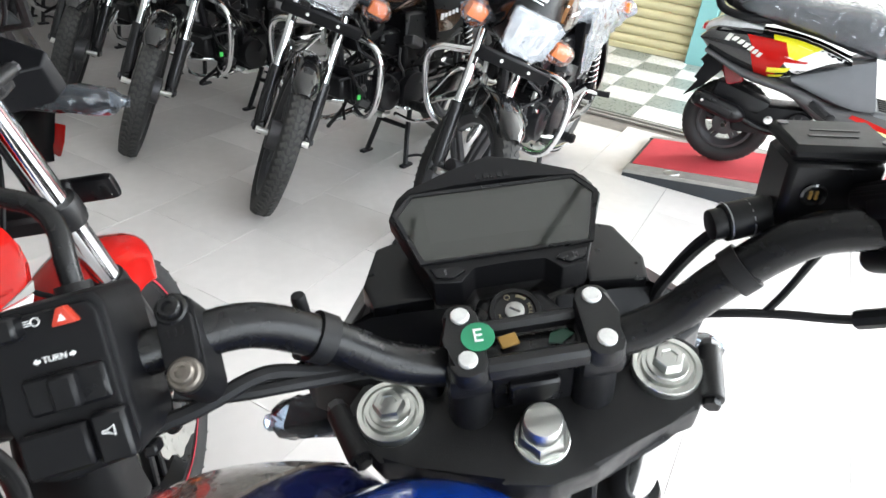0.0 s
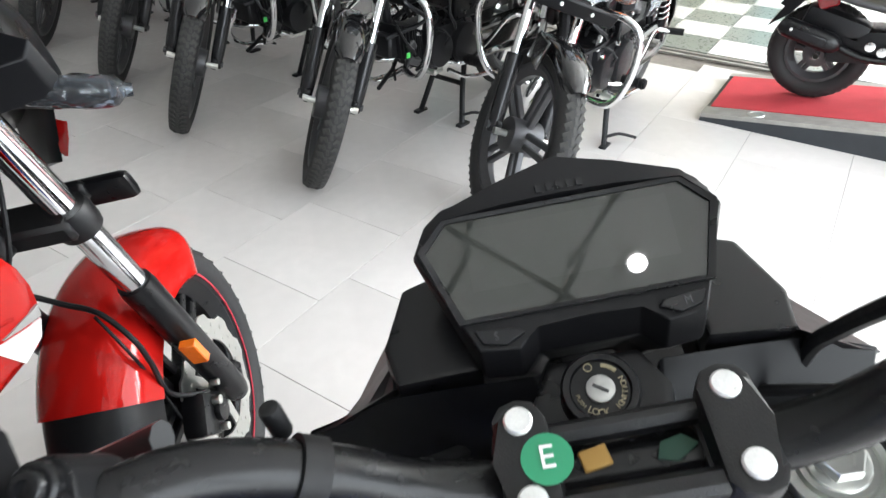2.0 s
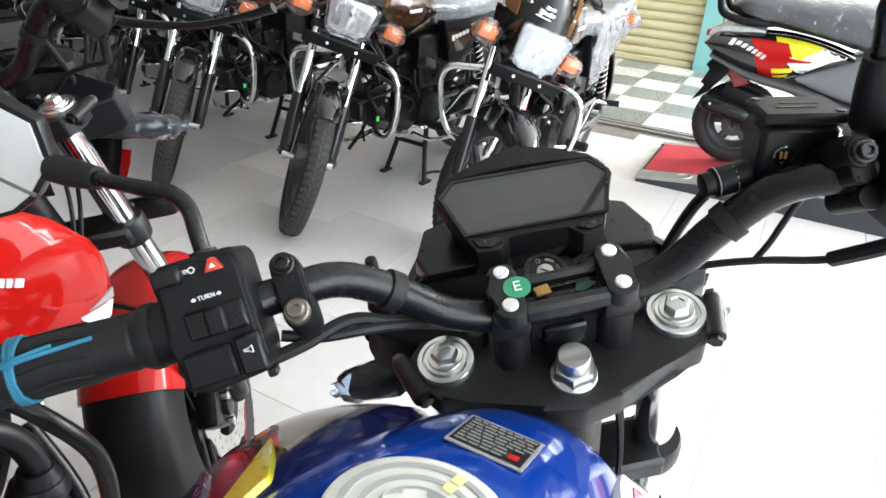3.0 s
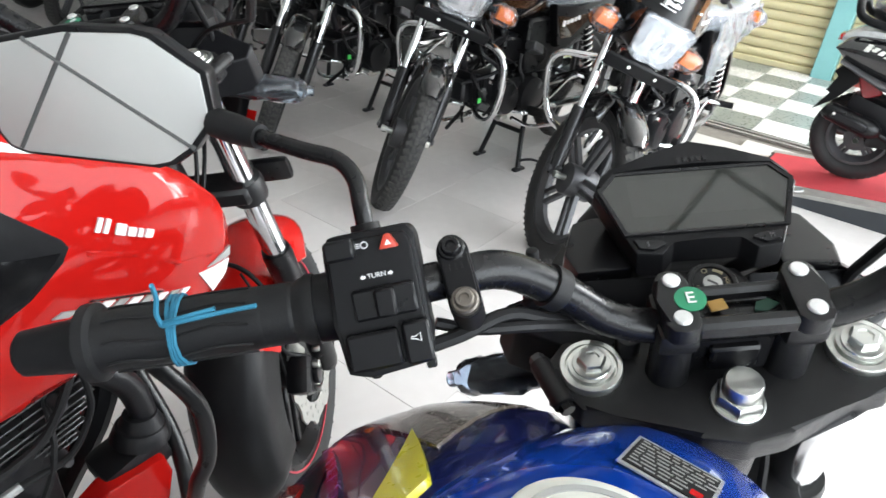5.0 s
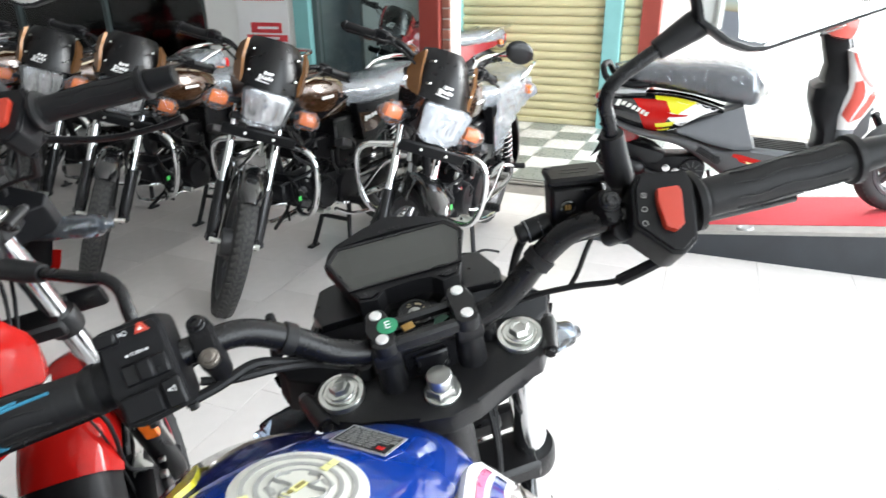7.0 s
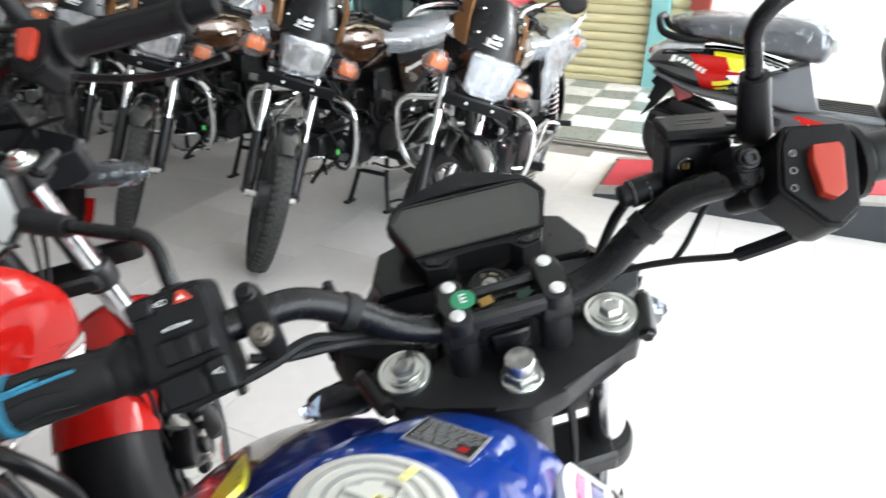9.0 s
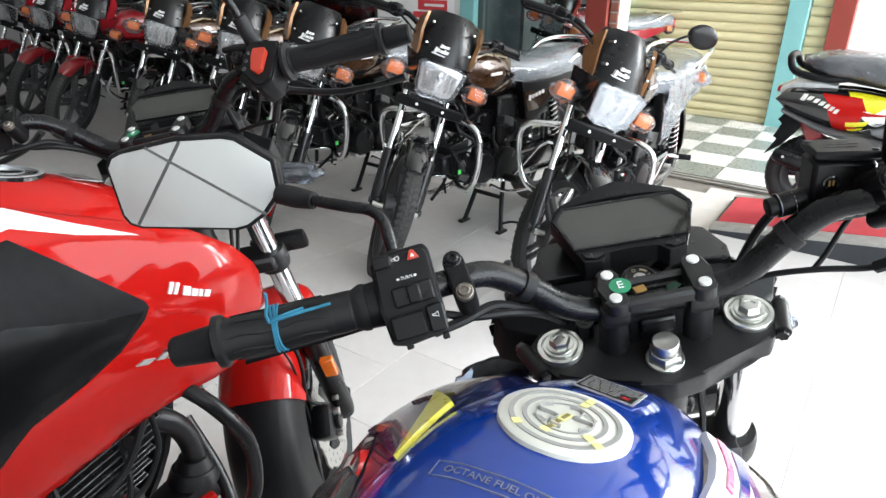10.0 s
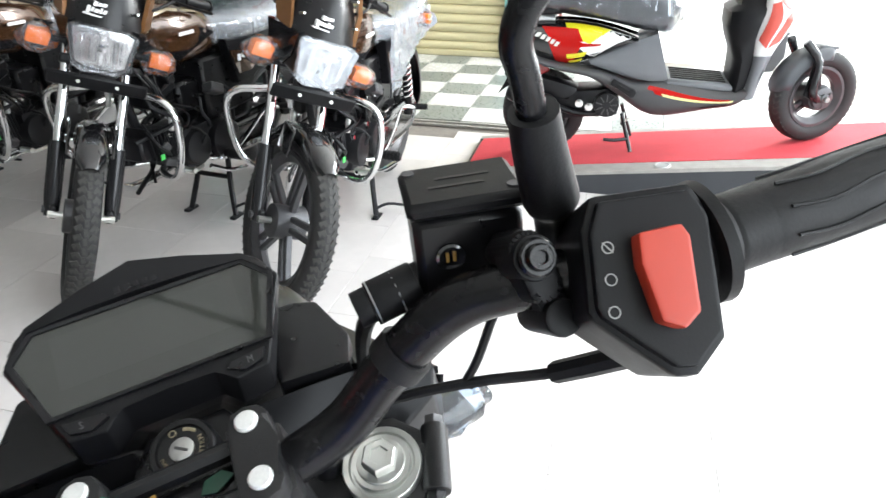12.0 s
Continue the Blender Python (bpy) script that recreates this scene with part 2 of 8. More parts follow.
def skin(bm, rings, closed=False, cap=True):
    """Faces between rings of equal length; open ends capped."""
    V = [[bm.verts.new(p) for p in r] for r in rings]
    k, n = len(V), len(V[0])
    for i in range(k if closed else k - 1):
        a, b = V[i], V[(i + 1) % k]
        for j in range(n):
            bm.faces.new((a[j], a[(j + 1) % n], b[(j + 1) % n], b[j]))
    if cap and not closed:
        bm.faces.new(list(reversed(V[0])))
        bm.faces.new(V[-1])
    return V


def tube(bm, pts, r, seg=10, n=5, closed=False, flat=1.0):
    """A tube of radius r (or one radius a given point) along a smooth curve."""
    P = curve_points(pts, n, closed)
    if isinstance(r, (list, tuple)):
        R = [r[min(int(i / n), len(r) - 2)] * (1 - (i / n) % 1) + r[min(int(i / n) + 1, len(r) - 1)] * ((i / n) % 1) if i < len(P) - 1 else r[-1] for i in range(len(P))]
    else:
        R = [r] * len(P)
    rings, up = [], None
    for i, p in enumerate(P):
        a, b = (P[i - 1] if i or closed else p), (P[(i + 1) % len(P)] if i < len(P) - 1 or closed else p)
        d = (b - a).normalized()
        if up is None:
            up = d.orthogonal().normalized()
        up = (up - d * up.dot(d)).normalized()
        side = d.cross(up)
        rings.append([p + (up * math.cos(2 * math.pi * j / seg) + side * math.sin(2 * math.pi * j / seg) * flat) * R[i] for j in range(seg)])
    skin(bm, rings, closed)


def prism(bm, poly, z0, z1, m=None, bevel=0.0, seg=2):
    """A polygon in x, y raised from z0 to z1."""
    m = m or Matrix.Identity(4)
    a = [bm.verts.new(m @ Vector((x, y, z0))) for x, y in poly]
    b = [bm.verts.new(m @ Vector((x, y, z1))) for x, y in poly]
    n = len(poly)
    fs = [bm.faces.new(list(reversed(a))), bm.faces.new(b)] + [bm.faces.new((a[i], a[(i + 1) % n], b[(i + 1) % n], b[i])) for i in range(n)]
    if bevel:
        es = list({e for f in fs for e in f.edges})
        bmesh.ops.bevel(bm, geom=es, offset=bevel, segments=seg, profile=0.6, affect="EDGES")


def lathe(bm, prof, m=None, seg=32, closed=False):
    """Profile of (radius, height) turned round z."""
    m = m or Matrix.Identity(4)
    rings = [[m @ Vector((r * math.cos(2 * math.pi * j / seg), r * math.sin(2 * math.pi * j / seg), z)) for j in range(seg)] for r, z in prof]
    skin(bm, rings, closed, cap=not closed)


def oval(cx, cy, rx, ry, n=24, power=2.0):
    """A superellipse as points in the plane."""
    out = []
    for i in range(n):
        a = 2 * math.pi * i / n
        c, s = math.cos(a), math.sin(a)
        out.append((cx + rx * math.copysign(abs(c) ** (2 / power), c), cy + ry * math.copysign(abs(s) ** (2 / power), s)))
    return out


def patch(bm, poly, place, depth=0.006, step=0.022, soft=0.002):
    """An outline in y, z cut into a fine net and laid on the curved side place(y, z, off)."""
    bm.faces.new([bm.verts.new((0, y, z)) for y, z in poly])
    for ax in (1, 2):
        lo, hi = min(p[ax - 1] for p in poly), max(p[ax - 1] for p in poly)
        for i in range(math.ceil(lo / step), math.floor(hi / step) + 1):
            no = Vector((0, ax == 1, ax == 2))
            bmesh.ops.bisect_plane(bm, geom=bm.verts[:] + bm.edges[:] + bm.faces[:], plane_co=no * i * step, plane_no=no, dist=1e-6)
    rim = {v for e in bm.edges if len(e.link_faces) == 1 for v in e.verts}
    top = bm.verts[:]
    new_ = bmesh.ops.extrude_face_region(bm, geom=bm.faces[:])["geom"]
    low = [g for g in new_ if isinstance(g, bmesh.types.BMVert)]
    for v in top:
        v.co = place(v.co.y, v.co.z, -soft if v in rim else 0.0)
    for v in low:
        v.co = place(v.co.y, v.co.z, -depth)


def knots(x, table):
    """Smooth value of a table of (x, value) at x."""
    if x <= table[0][0]:
        return table[0][1]
    for (a, p), (b, q) in zip(table, table[1:]):
        if x <= b:
            u = (x - a) / (b - a)
            return p + (q - p) * u
    return table[-1][1]


def part(name, bm, mat, parent=None, label="", m=None, angle=38, shadow=True, flatten=False):
    """Links bm as one mesh object under a thing or a part."""
    if m is not None:
        bm.transform(m)
    bmesh.ops.recalc_face_normals(bm, faces=bm.faces)
    for f in bm.faces:
        f.smooth = True
    for e in bm.edges:
        e.smooth = len(e.link_faces) == 2 and e.calc_face_angle(0) < radians(angle)
    me = bpy.data.meshes.new(name)
    bm.to_mesh(me)
    bm.free()
    me.materials.append(M[mat] if isinstance(mat, str) else mat)
    ob = new(name, me)
    if flatten:
        wn_ = ob.modifiers.new("normals", "WEIGHTED_NORMAL")
        wn_.keep_sharp = True
    if parent is not None:
        ob.parent = parent
    ob.visible_shadow = shadow
    return tagged(ob, label) if label else ob


def thing(name, m, label, category, group="", kind=""):
    ob = new(name)
    ob.matrix_world = m
    ob.empty_display_size = 0.1
    return tagged(ob, label, category, group, kind)


def lettering(name, text, size, m, mat, parent=None, label=""):
    """Words in the built-in font as a thin mesh."""
    cu = bpy.data.curves.new(name, "FONT")
    cu.body, cu.size, cu.extrude, cu.align_x, cu.align_y = text, size, 0.0003, "CENTER", "CENTER"
    cu.resolution_u = 3
    tmp = bpy.data.objects.new(name, cu)
    me = bpy.data.meshes.new_from_object(tmp)
    bpy.data.objects.remove(tmp)
    bpy.data.curves.remove(cu)
    me.transform(m)
    me.materials.clear()
    me.materials.append(M[mat])
    me.name = name
    ob = new(name, me)
    if parent is not None:
        ob.parent = parent
    return tagged(ob, label) if label else ob


def B():
    return bmesh.new()


# ---- the showroom ----
M["tile"] = surface("cream_floor_tile", (0.688, 0.655, 0.64), 0.2, vary=0.12, scale=2.4, rvary=0.09, random_tint=0.045)
M["grout"] = surface("brown_grey_grout", (0.2, 0.182, 0.16), 0.85, vary=0.35, scale=30)
M["mortar"] = surface("pale_mortar", (0.5, 0.48, 0.45), 0.85, vary=0.25, scale=30)
M["check_dark"] = surface("grey_green_tile", (0.2, 0.225, 0.21), 0.3, vary=0.15, scale=5, random_tint=0.1)
M["check_white"] = surface("white_tile", (0.6, 0.6, 0.585), 0.25, vary=0.06, scale=5, random_tint=0.04)
M["wall"] = surface("white_wall_paint", (0.76, 0.76, 0.74), 0.7, vary=0.05, scale=2, grain=0.15, gscale=200)
M["ceiling"] = surface("white_ceiling", (0.78, 0.78, 0.76), 0.8, vary=0.03, scale=1.5)
M["conduit"] = surface("grey_conduit", (0.06, 0.06, 0.06), 0.6)
M["shutter"] = surface("cream_yellow_shutter", (0.66, 0.595, 0.36), 0.45, vary=0.1, scale=3, random_tint=0.05)
M["teal"] = surface("teal_paint", (0.19, 0.42, 0.42), 0.5, vary=0.12, scale=6)
M["pillar_red"] = surface("oxide_red_paint", (0.22, 0.035, 0.025), 0.45, vary=0.15, scale=5)
M["brick"] = surface("red_brick", (0.25, 0.1, 0.07), 0.8, vary=0.3, scale=20, random_tint=0.2)
M["carpet"] = surface("red_carpet", (0.55, 0.045, 0.06), 0.9, vary=0.18, scale=10, grain=0.5, gscale=350)
M["skirt"] = surface("black_board", (0.028, 0.032, 0.038), 0.5, vary=0.35, scale=7, dust=0.15)
M["edge_trim"] = surface("worn_grey_trim", (0.3, 0.29, 0.27), 0.5, vary=0.3, scale=20)
M["pavement"] = surface("pale_concrete", (0.5, 0.49, 0.47), 0.8, vary=0.12, scale=2)
M["frame_grey"] = surface("dark_window_frame", (0.06, 0.08, 0.08), 0.4)
# unseen walls, greyed so less light bounces onto the left of the row
M["wall_low_bounce"] = surface("low_bounce_grey", (0.34, 0.34, 0.33), 0.8, vary=0.1, scale=2)
M["poster_red"] = surface("poster_red", (0.6, 0.05, 0.06), 0.4)
# grey that carries the dimness of the rooms behind the glazing
M["inside_shade"] = surface("shade_grey_wall", (0.2, 0.22, 0.22), 0.7)


def slab(name, c, s, mat, label="", category="", kind="structure", bevel=0.0):
    bm = B()
    box(bm, (0, 0, 0), s, bevel)
    ob = part(name, bm, mat)
    ob.location = c
    return tagged(ob, label, category, "", kind)


floor = slab("floor", (-1.2, 1.74, -0.058), (11.4, 7.44, 0.1), "grout", "cream ceramic tiled showroom floor with thin grey joints", "floor")
slab("ground", (10, 0, -0.35), (3000, 3000, 0.4), "pavement", "pale concrete ground outside the showroom", "ground")
corridor = slab("pavement", (1.4, 7.68, -0.058), (7.0, 4.4, 0.1), "grout", "grey and white chequered tile walkway by the shutters", "floor")
slab("wall_west", (-6.98, 2.3, 1.6), (0.16, 9.0, 3.3), "wall_low_bounce", "unseen wall closing the showroom, greyed to cut bounced light", "wall")
slab("wall_south", (-1.2, -1.9, 1.6), (11.4, 0.16, 3.3), "wall_low_bounce", "unseen wall closing the showroom, greyed to cut bounced light", "wall")
slab("ceiling", (-0.8, 4.2, 3.3), (12.6, 12.4, 0.12), "ceiling", "white painted showroom ceiling with crossing conduits", "ceiling")

# wall with glass front behind the row, ending in a red pillar
slab("post_teal", (-1.365, 5.985, 1.6), (0.14, 0.16, 3.3), "teal", "teal painted post at the end of the white wall", "post", bevel=0.005)
slab("wall_north", (-1.885, 6.0, 1.6), (0.9, 0.12, 3.3), "wall", "white wall panel behind the row of motorcycles", "wall")
window_2 = thing("window_2", pose(-2.335, 6.0, 0), "dark glazed shop front behind the row", "window", kind="structure")
for i in range(5):
    bm = B()
    box(bm, (-0.03 - 1.16 * i, 0, 1.6), (0.05, 0.07, 3.2), 0.004)
    part("window_frame", bm, "frame_grey", window_2)
for z in (0.06, 2.2, 3.2):
    bm = B()
    box(bm, (-2.35, 0, z), (4.68, 0.066, 0.06), 0.004)
    part("window_frame", bm, "frame_grey", window_2)
for i in range(4):
    bm = B()
    box(bm, (-0.61 - 1.16 * i, 0, 1.63), (1.1, 0.008, 3.08))
    part("pane", bm, "glass", window_2, shadow=False)
slab("floor_inner", (-4.56, 7.82, -0.058), (4.9, 3.64, 0.116), "grout", "dim floor behind the glazed front", "floor")
slab("wall_back_room", (-4.5, 9.6, 1.6), (4.8, 0.1, 3.3), "inside_shade", "back room wall, dimness put into its grey", "wall")
slab("wall_partition", (-2.14, 7.84, 1.6), (0.08, 3.5, 3.3), "inside_shade", "back room partition, dimness put into its grey", "wall")
window = thing("window_1", pose(-1.26, 6.0, 0), "dark glazed shop window in a grey frame", "window", kind="structure")
for x in (-0.01, 0.92):
    bm = B()
    box(bm, (x, 0, 1.6), (0.05, 0.07, 3.2), 0.004)
    part("window_frame", bm, "frame_grey", window)
for z in (0.06, 3.2):
    bm = B()
    box(bm, (0.455, 0, z), (0.88, 0.066, 0.06), 0.004)
    part("window_frame", bm, "frame_grey", window)
bm = B()
box(bm, (0.455, 0, 1.63), (0.88, 0.008, 3.08))
part("pane", bm, "glass", window, shadow=False)
slab("wall_inner", (-1.2, 7.78, 1.6), (1.3, 0.1, 3.3), "inside_shade", "wall behind the shop window, dimness put into its grey", "wall")
slab("pillar_1", (-0.235, 6.0, 1.6), (0.16, 0.3, 3.3), "pillar_red", "dark red painted pillar beside the glazing", "pillar", bevel=0.006)

# far side of the walkway: rolling shutters between teal posts and red pillars
SY = 7.38


def shutter(x0, x1, name):
    th = thing(name, pose((x0 + x1) / 2, SY, 0), "cream yellow ribbed rolling shutter, closed", "shutter", "rolling shutters", "structure")
    w = x1 - x0
    prof = [(0.0, 0.0), (-0.008, 0.004), (-0.022, 0.022), (-0.026, 0.04), (-0.022, 0.056), (-0.008, 0.07), (0.0, 0.073), (0.012, 0.073), (0.012, 0.0)]
    bm = B()
    skin(bm, [[Vector((x, y, z)) for y, z in prof] for x in (-w / 2, w / 2)])
    first = part("slat", bm, "shutter", th)
    first.location = (0, 0, 0.05)
    for i in range(1, 40):
        o = first.copy()
        scene.collection.objects.link(o)
        o.location = (0, 0, 0.05 + i * 0.076)
    bm = B()
    box(bm, (0, -0.006, 0.025), (w, 0.045, 0.05), 0.005)
    part("bottom_rail", bm, "shutter", th)


shutter(-0.53, 0.79, "shutter_1")
shutter(0.95, 1.1, "shutter_2")
slab("wall_far", (1.5, SY + 0.2, 1.6), (6.4, 0.1, 3.3), "wall", "wall behind the rolling shutters", "wall")
for i, (x, w, mt, lb) in enumerate([(-0.58, 0.1, "teal", "teal painted shutter post"), (0.87, 0.15, "teal", "teal painted shutter post"), (1.18, 0.155, "pillar_red", "oxide red shutter pillar"), (-0.75, 0.24, "pillar_red", "oxide red shutter pillar")]):
    slab("post_%d" % (i + 1), (x, SY - 0.03, 1.6), (w, 0.16, 3.3), mt, lb, "post", bevel=0.005)
brickwork = thing("wall_brick", pose(-0.118, 5.99, 0), "narrow strip of red brickwork beside the pillar", "wall", kind="structure")
bm = B()
box(bm, (0, 0.02, 1.6), (0.066, 0.2, 3.3))
part("mortar", bm, "mortar", brickwork)
bm = B()
box(bm, (0, -0.07, 0), (0.06, 0.06, 0.06), 0.004)
first = part("brick", bm, "brick", brickwork)
first.location = (0, 0, 0.04)
for i in range(1, 22):
    o = first.copy()
    scene.collection.objects.link(o)
    o.location = (0, 0, 0.04 + i * 0.072)

# street front: posts with open bays
for i, y in enumerate((-1.7, 1.2, 6.1)):
    slab("front_post_%d" % (i + 1), (4.3, y, 1.6), (0.14, 0.16, 3.3), "wall", "slim white post of the open street front", "post", bevel=0.006)
slab("lintel", (4.3, 2.2, 3.1), (0.2, 8.0, 0.3), "wall", "white beam over the open street front", "beam")
slab("wall_street", (4.94, 9.4, 1.6), (0.1, 3.2, 3.3), "wall", "white wall at the end of the walkway", "wall")

# conduits crossing on the ceiling and a round lamp
CON = [[(-1.0, 1.29), (1.9, 1.305), (4.2, 1.32)], [(-1.0, 2.12), (1.9, 2.15), (4.2, 2.2)], [(1.97, 5.5), (1.95, 1.74), (1.945, 1.5), (1.99, 1.15), (2.01, -1.8)], [(1.44, 1.52), (1.53, 1.3), (1.585, 0.92), (1.6, -1.8)]]
for line in CON:
    bm = B()
    tube(bm, [(x, y, 3.243) for x, y in line], 0.0135, 8, 4)
    tagged(part("trim_conduit", bm, "conduit"), "dark conduit fixed along the white ceiling", "conduit", "ceiling conduits", "structure")

lamp = thing("ceiling_lamp", pose(2.155, 1.565, 3.24), "round white surface-mounted ceiling lamp, switched on", "lamp")
bm = B()
lathe(bm, [(0.058, 0.0), (0.058, -0.03), (0.052, -0.036), (0.04, -0.036), (0.039, -0.03), (0.0005, -0.03)], None, 28)
part("lamp_housing", bm, "white", lamp)
M["lamp_on"], lamp_b = principled("lamp_diffuser", (0.9, 0.9, 0.9), 0.4)
lamp_b.inputs["Emission Color"].default_value = (1, 1, 1, 1)
lamp_b.inputs["Emission Strength"].default_value = 90
bm = B()
lathe(bm, [(0.037, -0.031), (0.034, -0.036), (0.0005, -0.039)], None, 28)
part("diffuser", bm, "lamp_on", lamp, "glowing white diffuser")

# red carpeted display ramp
ramp = thing("display_ramp", pose(1.035, 4.515, 0), "low wedge display ramp with red carpet and black sides", "ramp")
RL, RW, RZ0, RS = 3.0, 0.6, 0.04, 0.12


def ramp_z(x):
    return RZ0 + RS * (x - 1.035)


def wedge(bm, x0, x1, y0, y1, lo, hi):
    """A block whose top and bottom follow the ramp's slope."""
    v = []
    for x in (x0, x1):
        for y, z in ((y0, lo(x)), (y1, lo(x)), (y1, hi(x)), (y0, hi(x))):
            v.append(bm.verts.new((x, y, z)))
    for f in ((0, 1, 2, 3), (7, 6, 5, 4), (0, 4, 5, 1), (1, 5, 6, 2), (2, 6, 7, 3), (3, 7, 4, 0)):
        bm.faces.new([v[i] for i in f])


top = lambda x: RZ0 + RS * x
bm = B()
wedge(bm, 0, RL, 0, RW, lambda x: 0.001, lambda x: top(x) - 0.012)
part("body", bm, "skirt", ramp)
bm = B()
wedge(bm, 0.02, RL, 0.095, RW - 0.05, lambda x: top(x) - 0.014, lambda x: top(x))
part("carpet", bm, "carpet", ramp, "worn red carpet top")
for y0, y1 in ((-0.004, 0.092), (RW - 0.047, RW + 0.004)):
    bm = B()
    wedge(bm, 0, RL, y0, y1, lambda x: top(x) - 0.02, lambda x: top(x) - 0.002)
    part("edging", bm, "edge_trim", ramp, "scuffed grey edging")
for x in (0.22, 0.95, 1.75):
    bm = B()
    lathe(bm, [(0.038, 0), (0.036, 0.004), (0.026, 0.005), (0.024, 0.002), (0.001, 0.003)], pose(x, 0.045, top(x) - 0.002, 0, -math.degrees(math.atan(RS)), 0), 20)
    part("badge", bm, "silver", ramp, "round silver badge with dark ring")

# poster on the white wall
poster = thing("poster", pose(-1.75, 5.93, 0.9), "white poster with red blocks on the wall", "poster")
bm = B()
box(bm, (0, 0, 0.35), (0.5, 0.006, 0.9), 0.001)
part("sheet", bm, "white", poster)
for z, h, w in ((-0.06, 0.05, 0.4), (0.02, 0.08, 0.3), (0.3, 0.14, 0.4)):
    bm = B()
    box(bm, (0.03, -0.006, z), (w, 0.004, h))
    part("print_block", bm, "poster_red", poster)
for z in (-0.06, 0.02, 0.27, 0.33):
    bm = B()
    box(bm, (0.05, -0.01, z), (0.2, 0.003, 0.02))
    part("print_line", bm, "white", poster)

# sliding-door rail between shop floor and walkway
rail = thing("threshold_rail", pose(2.0, 5.37, 0), "flat metal sliding door rail set in the floor", "rail", kind="structure")
for y in (0.0, 0.06):
    bm = B()
    box(bm, (0, y, 0.004), (4.2, 0.022, 0.012), 0.002)
    part("track", bm, "edge_trim", rail)


# ---- wheels ----
def wheel(name, m, parent, R, w, rim_r, rim_mat, spokes=5, tread=44, disc=0.0, stripe=None):
    """A wheel round the local x axis: tyre with tread blocks, cast rim, hub, perhaps a brake disc."""
    wh = new(name)
    wh.parent = parent
    wh.matrix_local = m
    turn = pose(0, 0, 0, 0, 90, 0)
    bm = B()
    prof, k = [], 12
    h = (R - rim_r) / 2
    for i in range(k):
        a = 2 * math.pi * i / k
        prof.append((rim_r + h + h * math.copysign(abs(math.cos(a)) ** 0.9, math.cos(a)), w / 2 * math.copysign(abs(math.sin(a)) ** 0.8, math.sin(a))))
    lathe(bm, prof, turn, 52, closed=True)
    part("tyre", bm, "tyre", wh)
    bm = B()
    for i in range(tread):
        a = 360 * i / tread
        for s in (-1, 1):
            box(bm, (s * w * 0.24, 0, R - (0.0098 if R > 0.25 else 0.0115)), (w * 0.3, 2 * math.pi * R / tread * 0.7, 0.012), 0, (0, s * 24, s * 30), pose(0, 0, 0, a))
        box(bm, (0, 0, R - (0.0044 if R > 0.25 else 0.0055)), (w * 0.14, 2 * math.pi * R / tread * 0.8, 0.008), 0, (0, 0, 12), pose(0, 0, 0, a + 3))
    tagged(part("tread", bm, "tread", wh), kind="stuff")
    bm = B()
    lathe(bm, [(rim_r + 0.006, -w * 0.36), (rim_r + 0.008, -w * 0.3), (rim_r - 0.012, -w * 0.2), (rim_r - 0.018, 0), (rim_r - 0.012, w * 0.2), (rim_r + 0.008, w * 0.3), (rim_r + 0.006, w * 0.36), (rim_r - 0.006, w * 0.36), (rim_r - 0.03, w * 0.12), (rim_r - 0.03, -w * 0.12), (rim_r - 0.006, -w * 0.36)], turn, 40, closed=True)
    for i in range(spokes):
        a = 360 * i / spokes
        for da in (-9, 9):
            mm = pose(0, 0, 0, a + da)
            box(bm, (0, 0, (rim_r + 0.02) / 2), (0.024, 0.02, rim_r - 0.04), 0.004, (da * -0.9, 0, 0), mm)
    cyl(bm, (-0.055, 0, 0), (0.055, 0, 0), 0.058, seg=20, bevel=0.006)
    part("rim", bm, rim_mat, wh)
    bm = B()
    cyl(bm, (-0.1, 0, 0), (0.1, 0, 0), 0.011, seg=12)
    cyl(bm, (0.082, 0, 0), (0.1, 0, 0), 0.013, seg=6)
    cyl(bm, (-0.1, 0, 0), (-0.082, 0, 0), 0.013, seg=6)
    part("axle", bm, "zinc", wh)
    if stripe:
        for s in (-1, 1):
            bm = B()
            lathe(bm, [(rim_r + 0.011, s * w * 0.365), (rim_r + 0.011, s * w * 0.38), (rim_r + 0.006, s * w * 0.38), (rim_r + 0.006, s * w * 0.365)], turn, 40, closed=True)
            part("rim_tape", bm, stripe, wh, "red rim stripe")
    if disc:
        for s in (1,):
            bm = B()
            n_, rings = 60, []
            for j in range(n_):
                a = 2 * math.pi * j / n_
                ro = disc + 0.005 * (1 if math.sin(a * 10) > 0 else -1)
                rings.append([Vector((s * 0.066, math.cos(a) * r, math.sin(a) * r)) + Vector((dx, 0, 0)) for r, dx in ((ro, 0), (ro, 0.004), (disc * 0.68, 0.004), (disc * 0.68, 0))])
            skin(bm, rings, closed=True)
            for i in range(5):
                box(bm, (s * 0.067, 0, disc * 0.52), (0.004, 0.02, disc * 0.42), 0, (0, 0, 0), pose(0, 0, 0, i * 72 + 20))
            for i in range(20):
                a = 2 * math.pi * i / 20
                for r in (0.76, 0.88):
                    cyl(bm, (s * 0.0655, math.cos(a + r) * disc * r, math.sin(a + r) * disc * r), (s * 0.0712, math.cos(a + r) * disc * r, math.sin(a + r) * disc * r), 0.004, seg=6)
            part("brake_disc", bm, "zinc", wh, "drilled steel brake disc")
    return wh


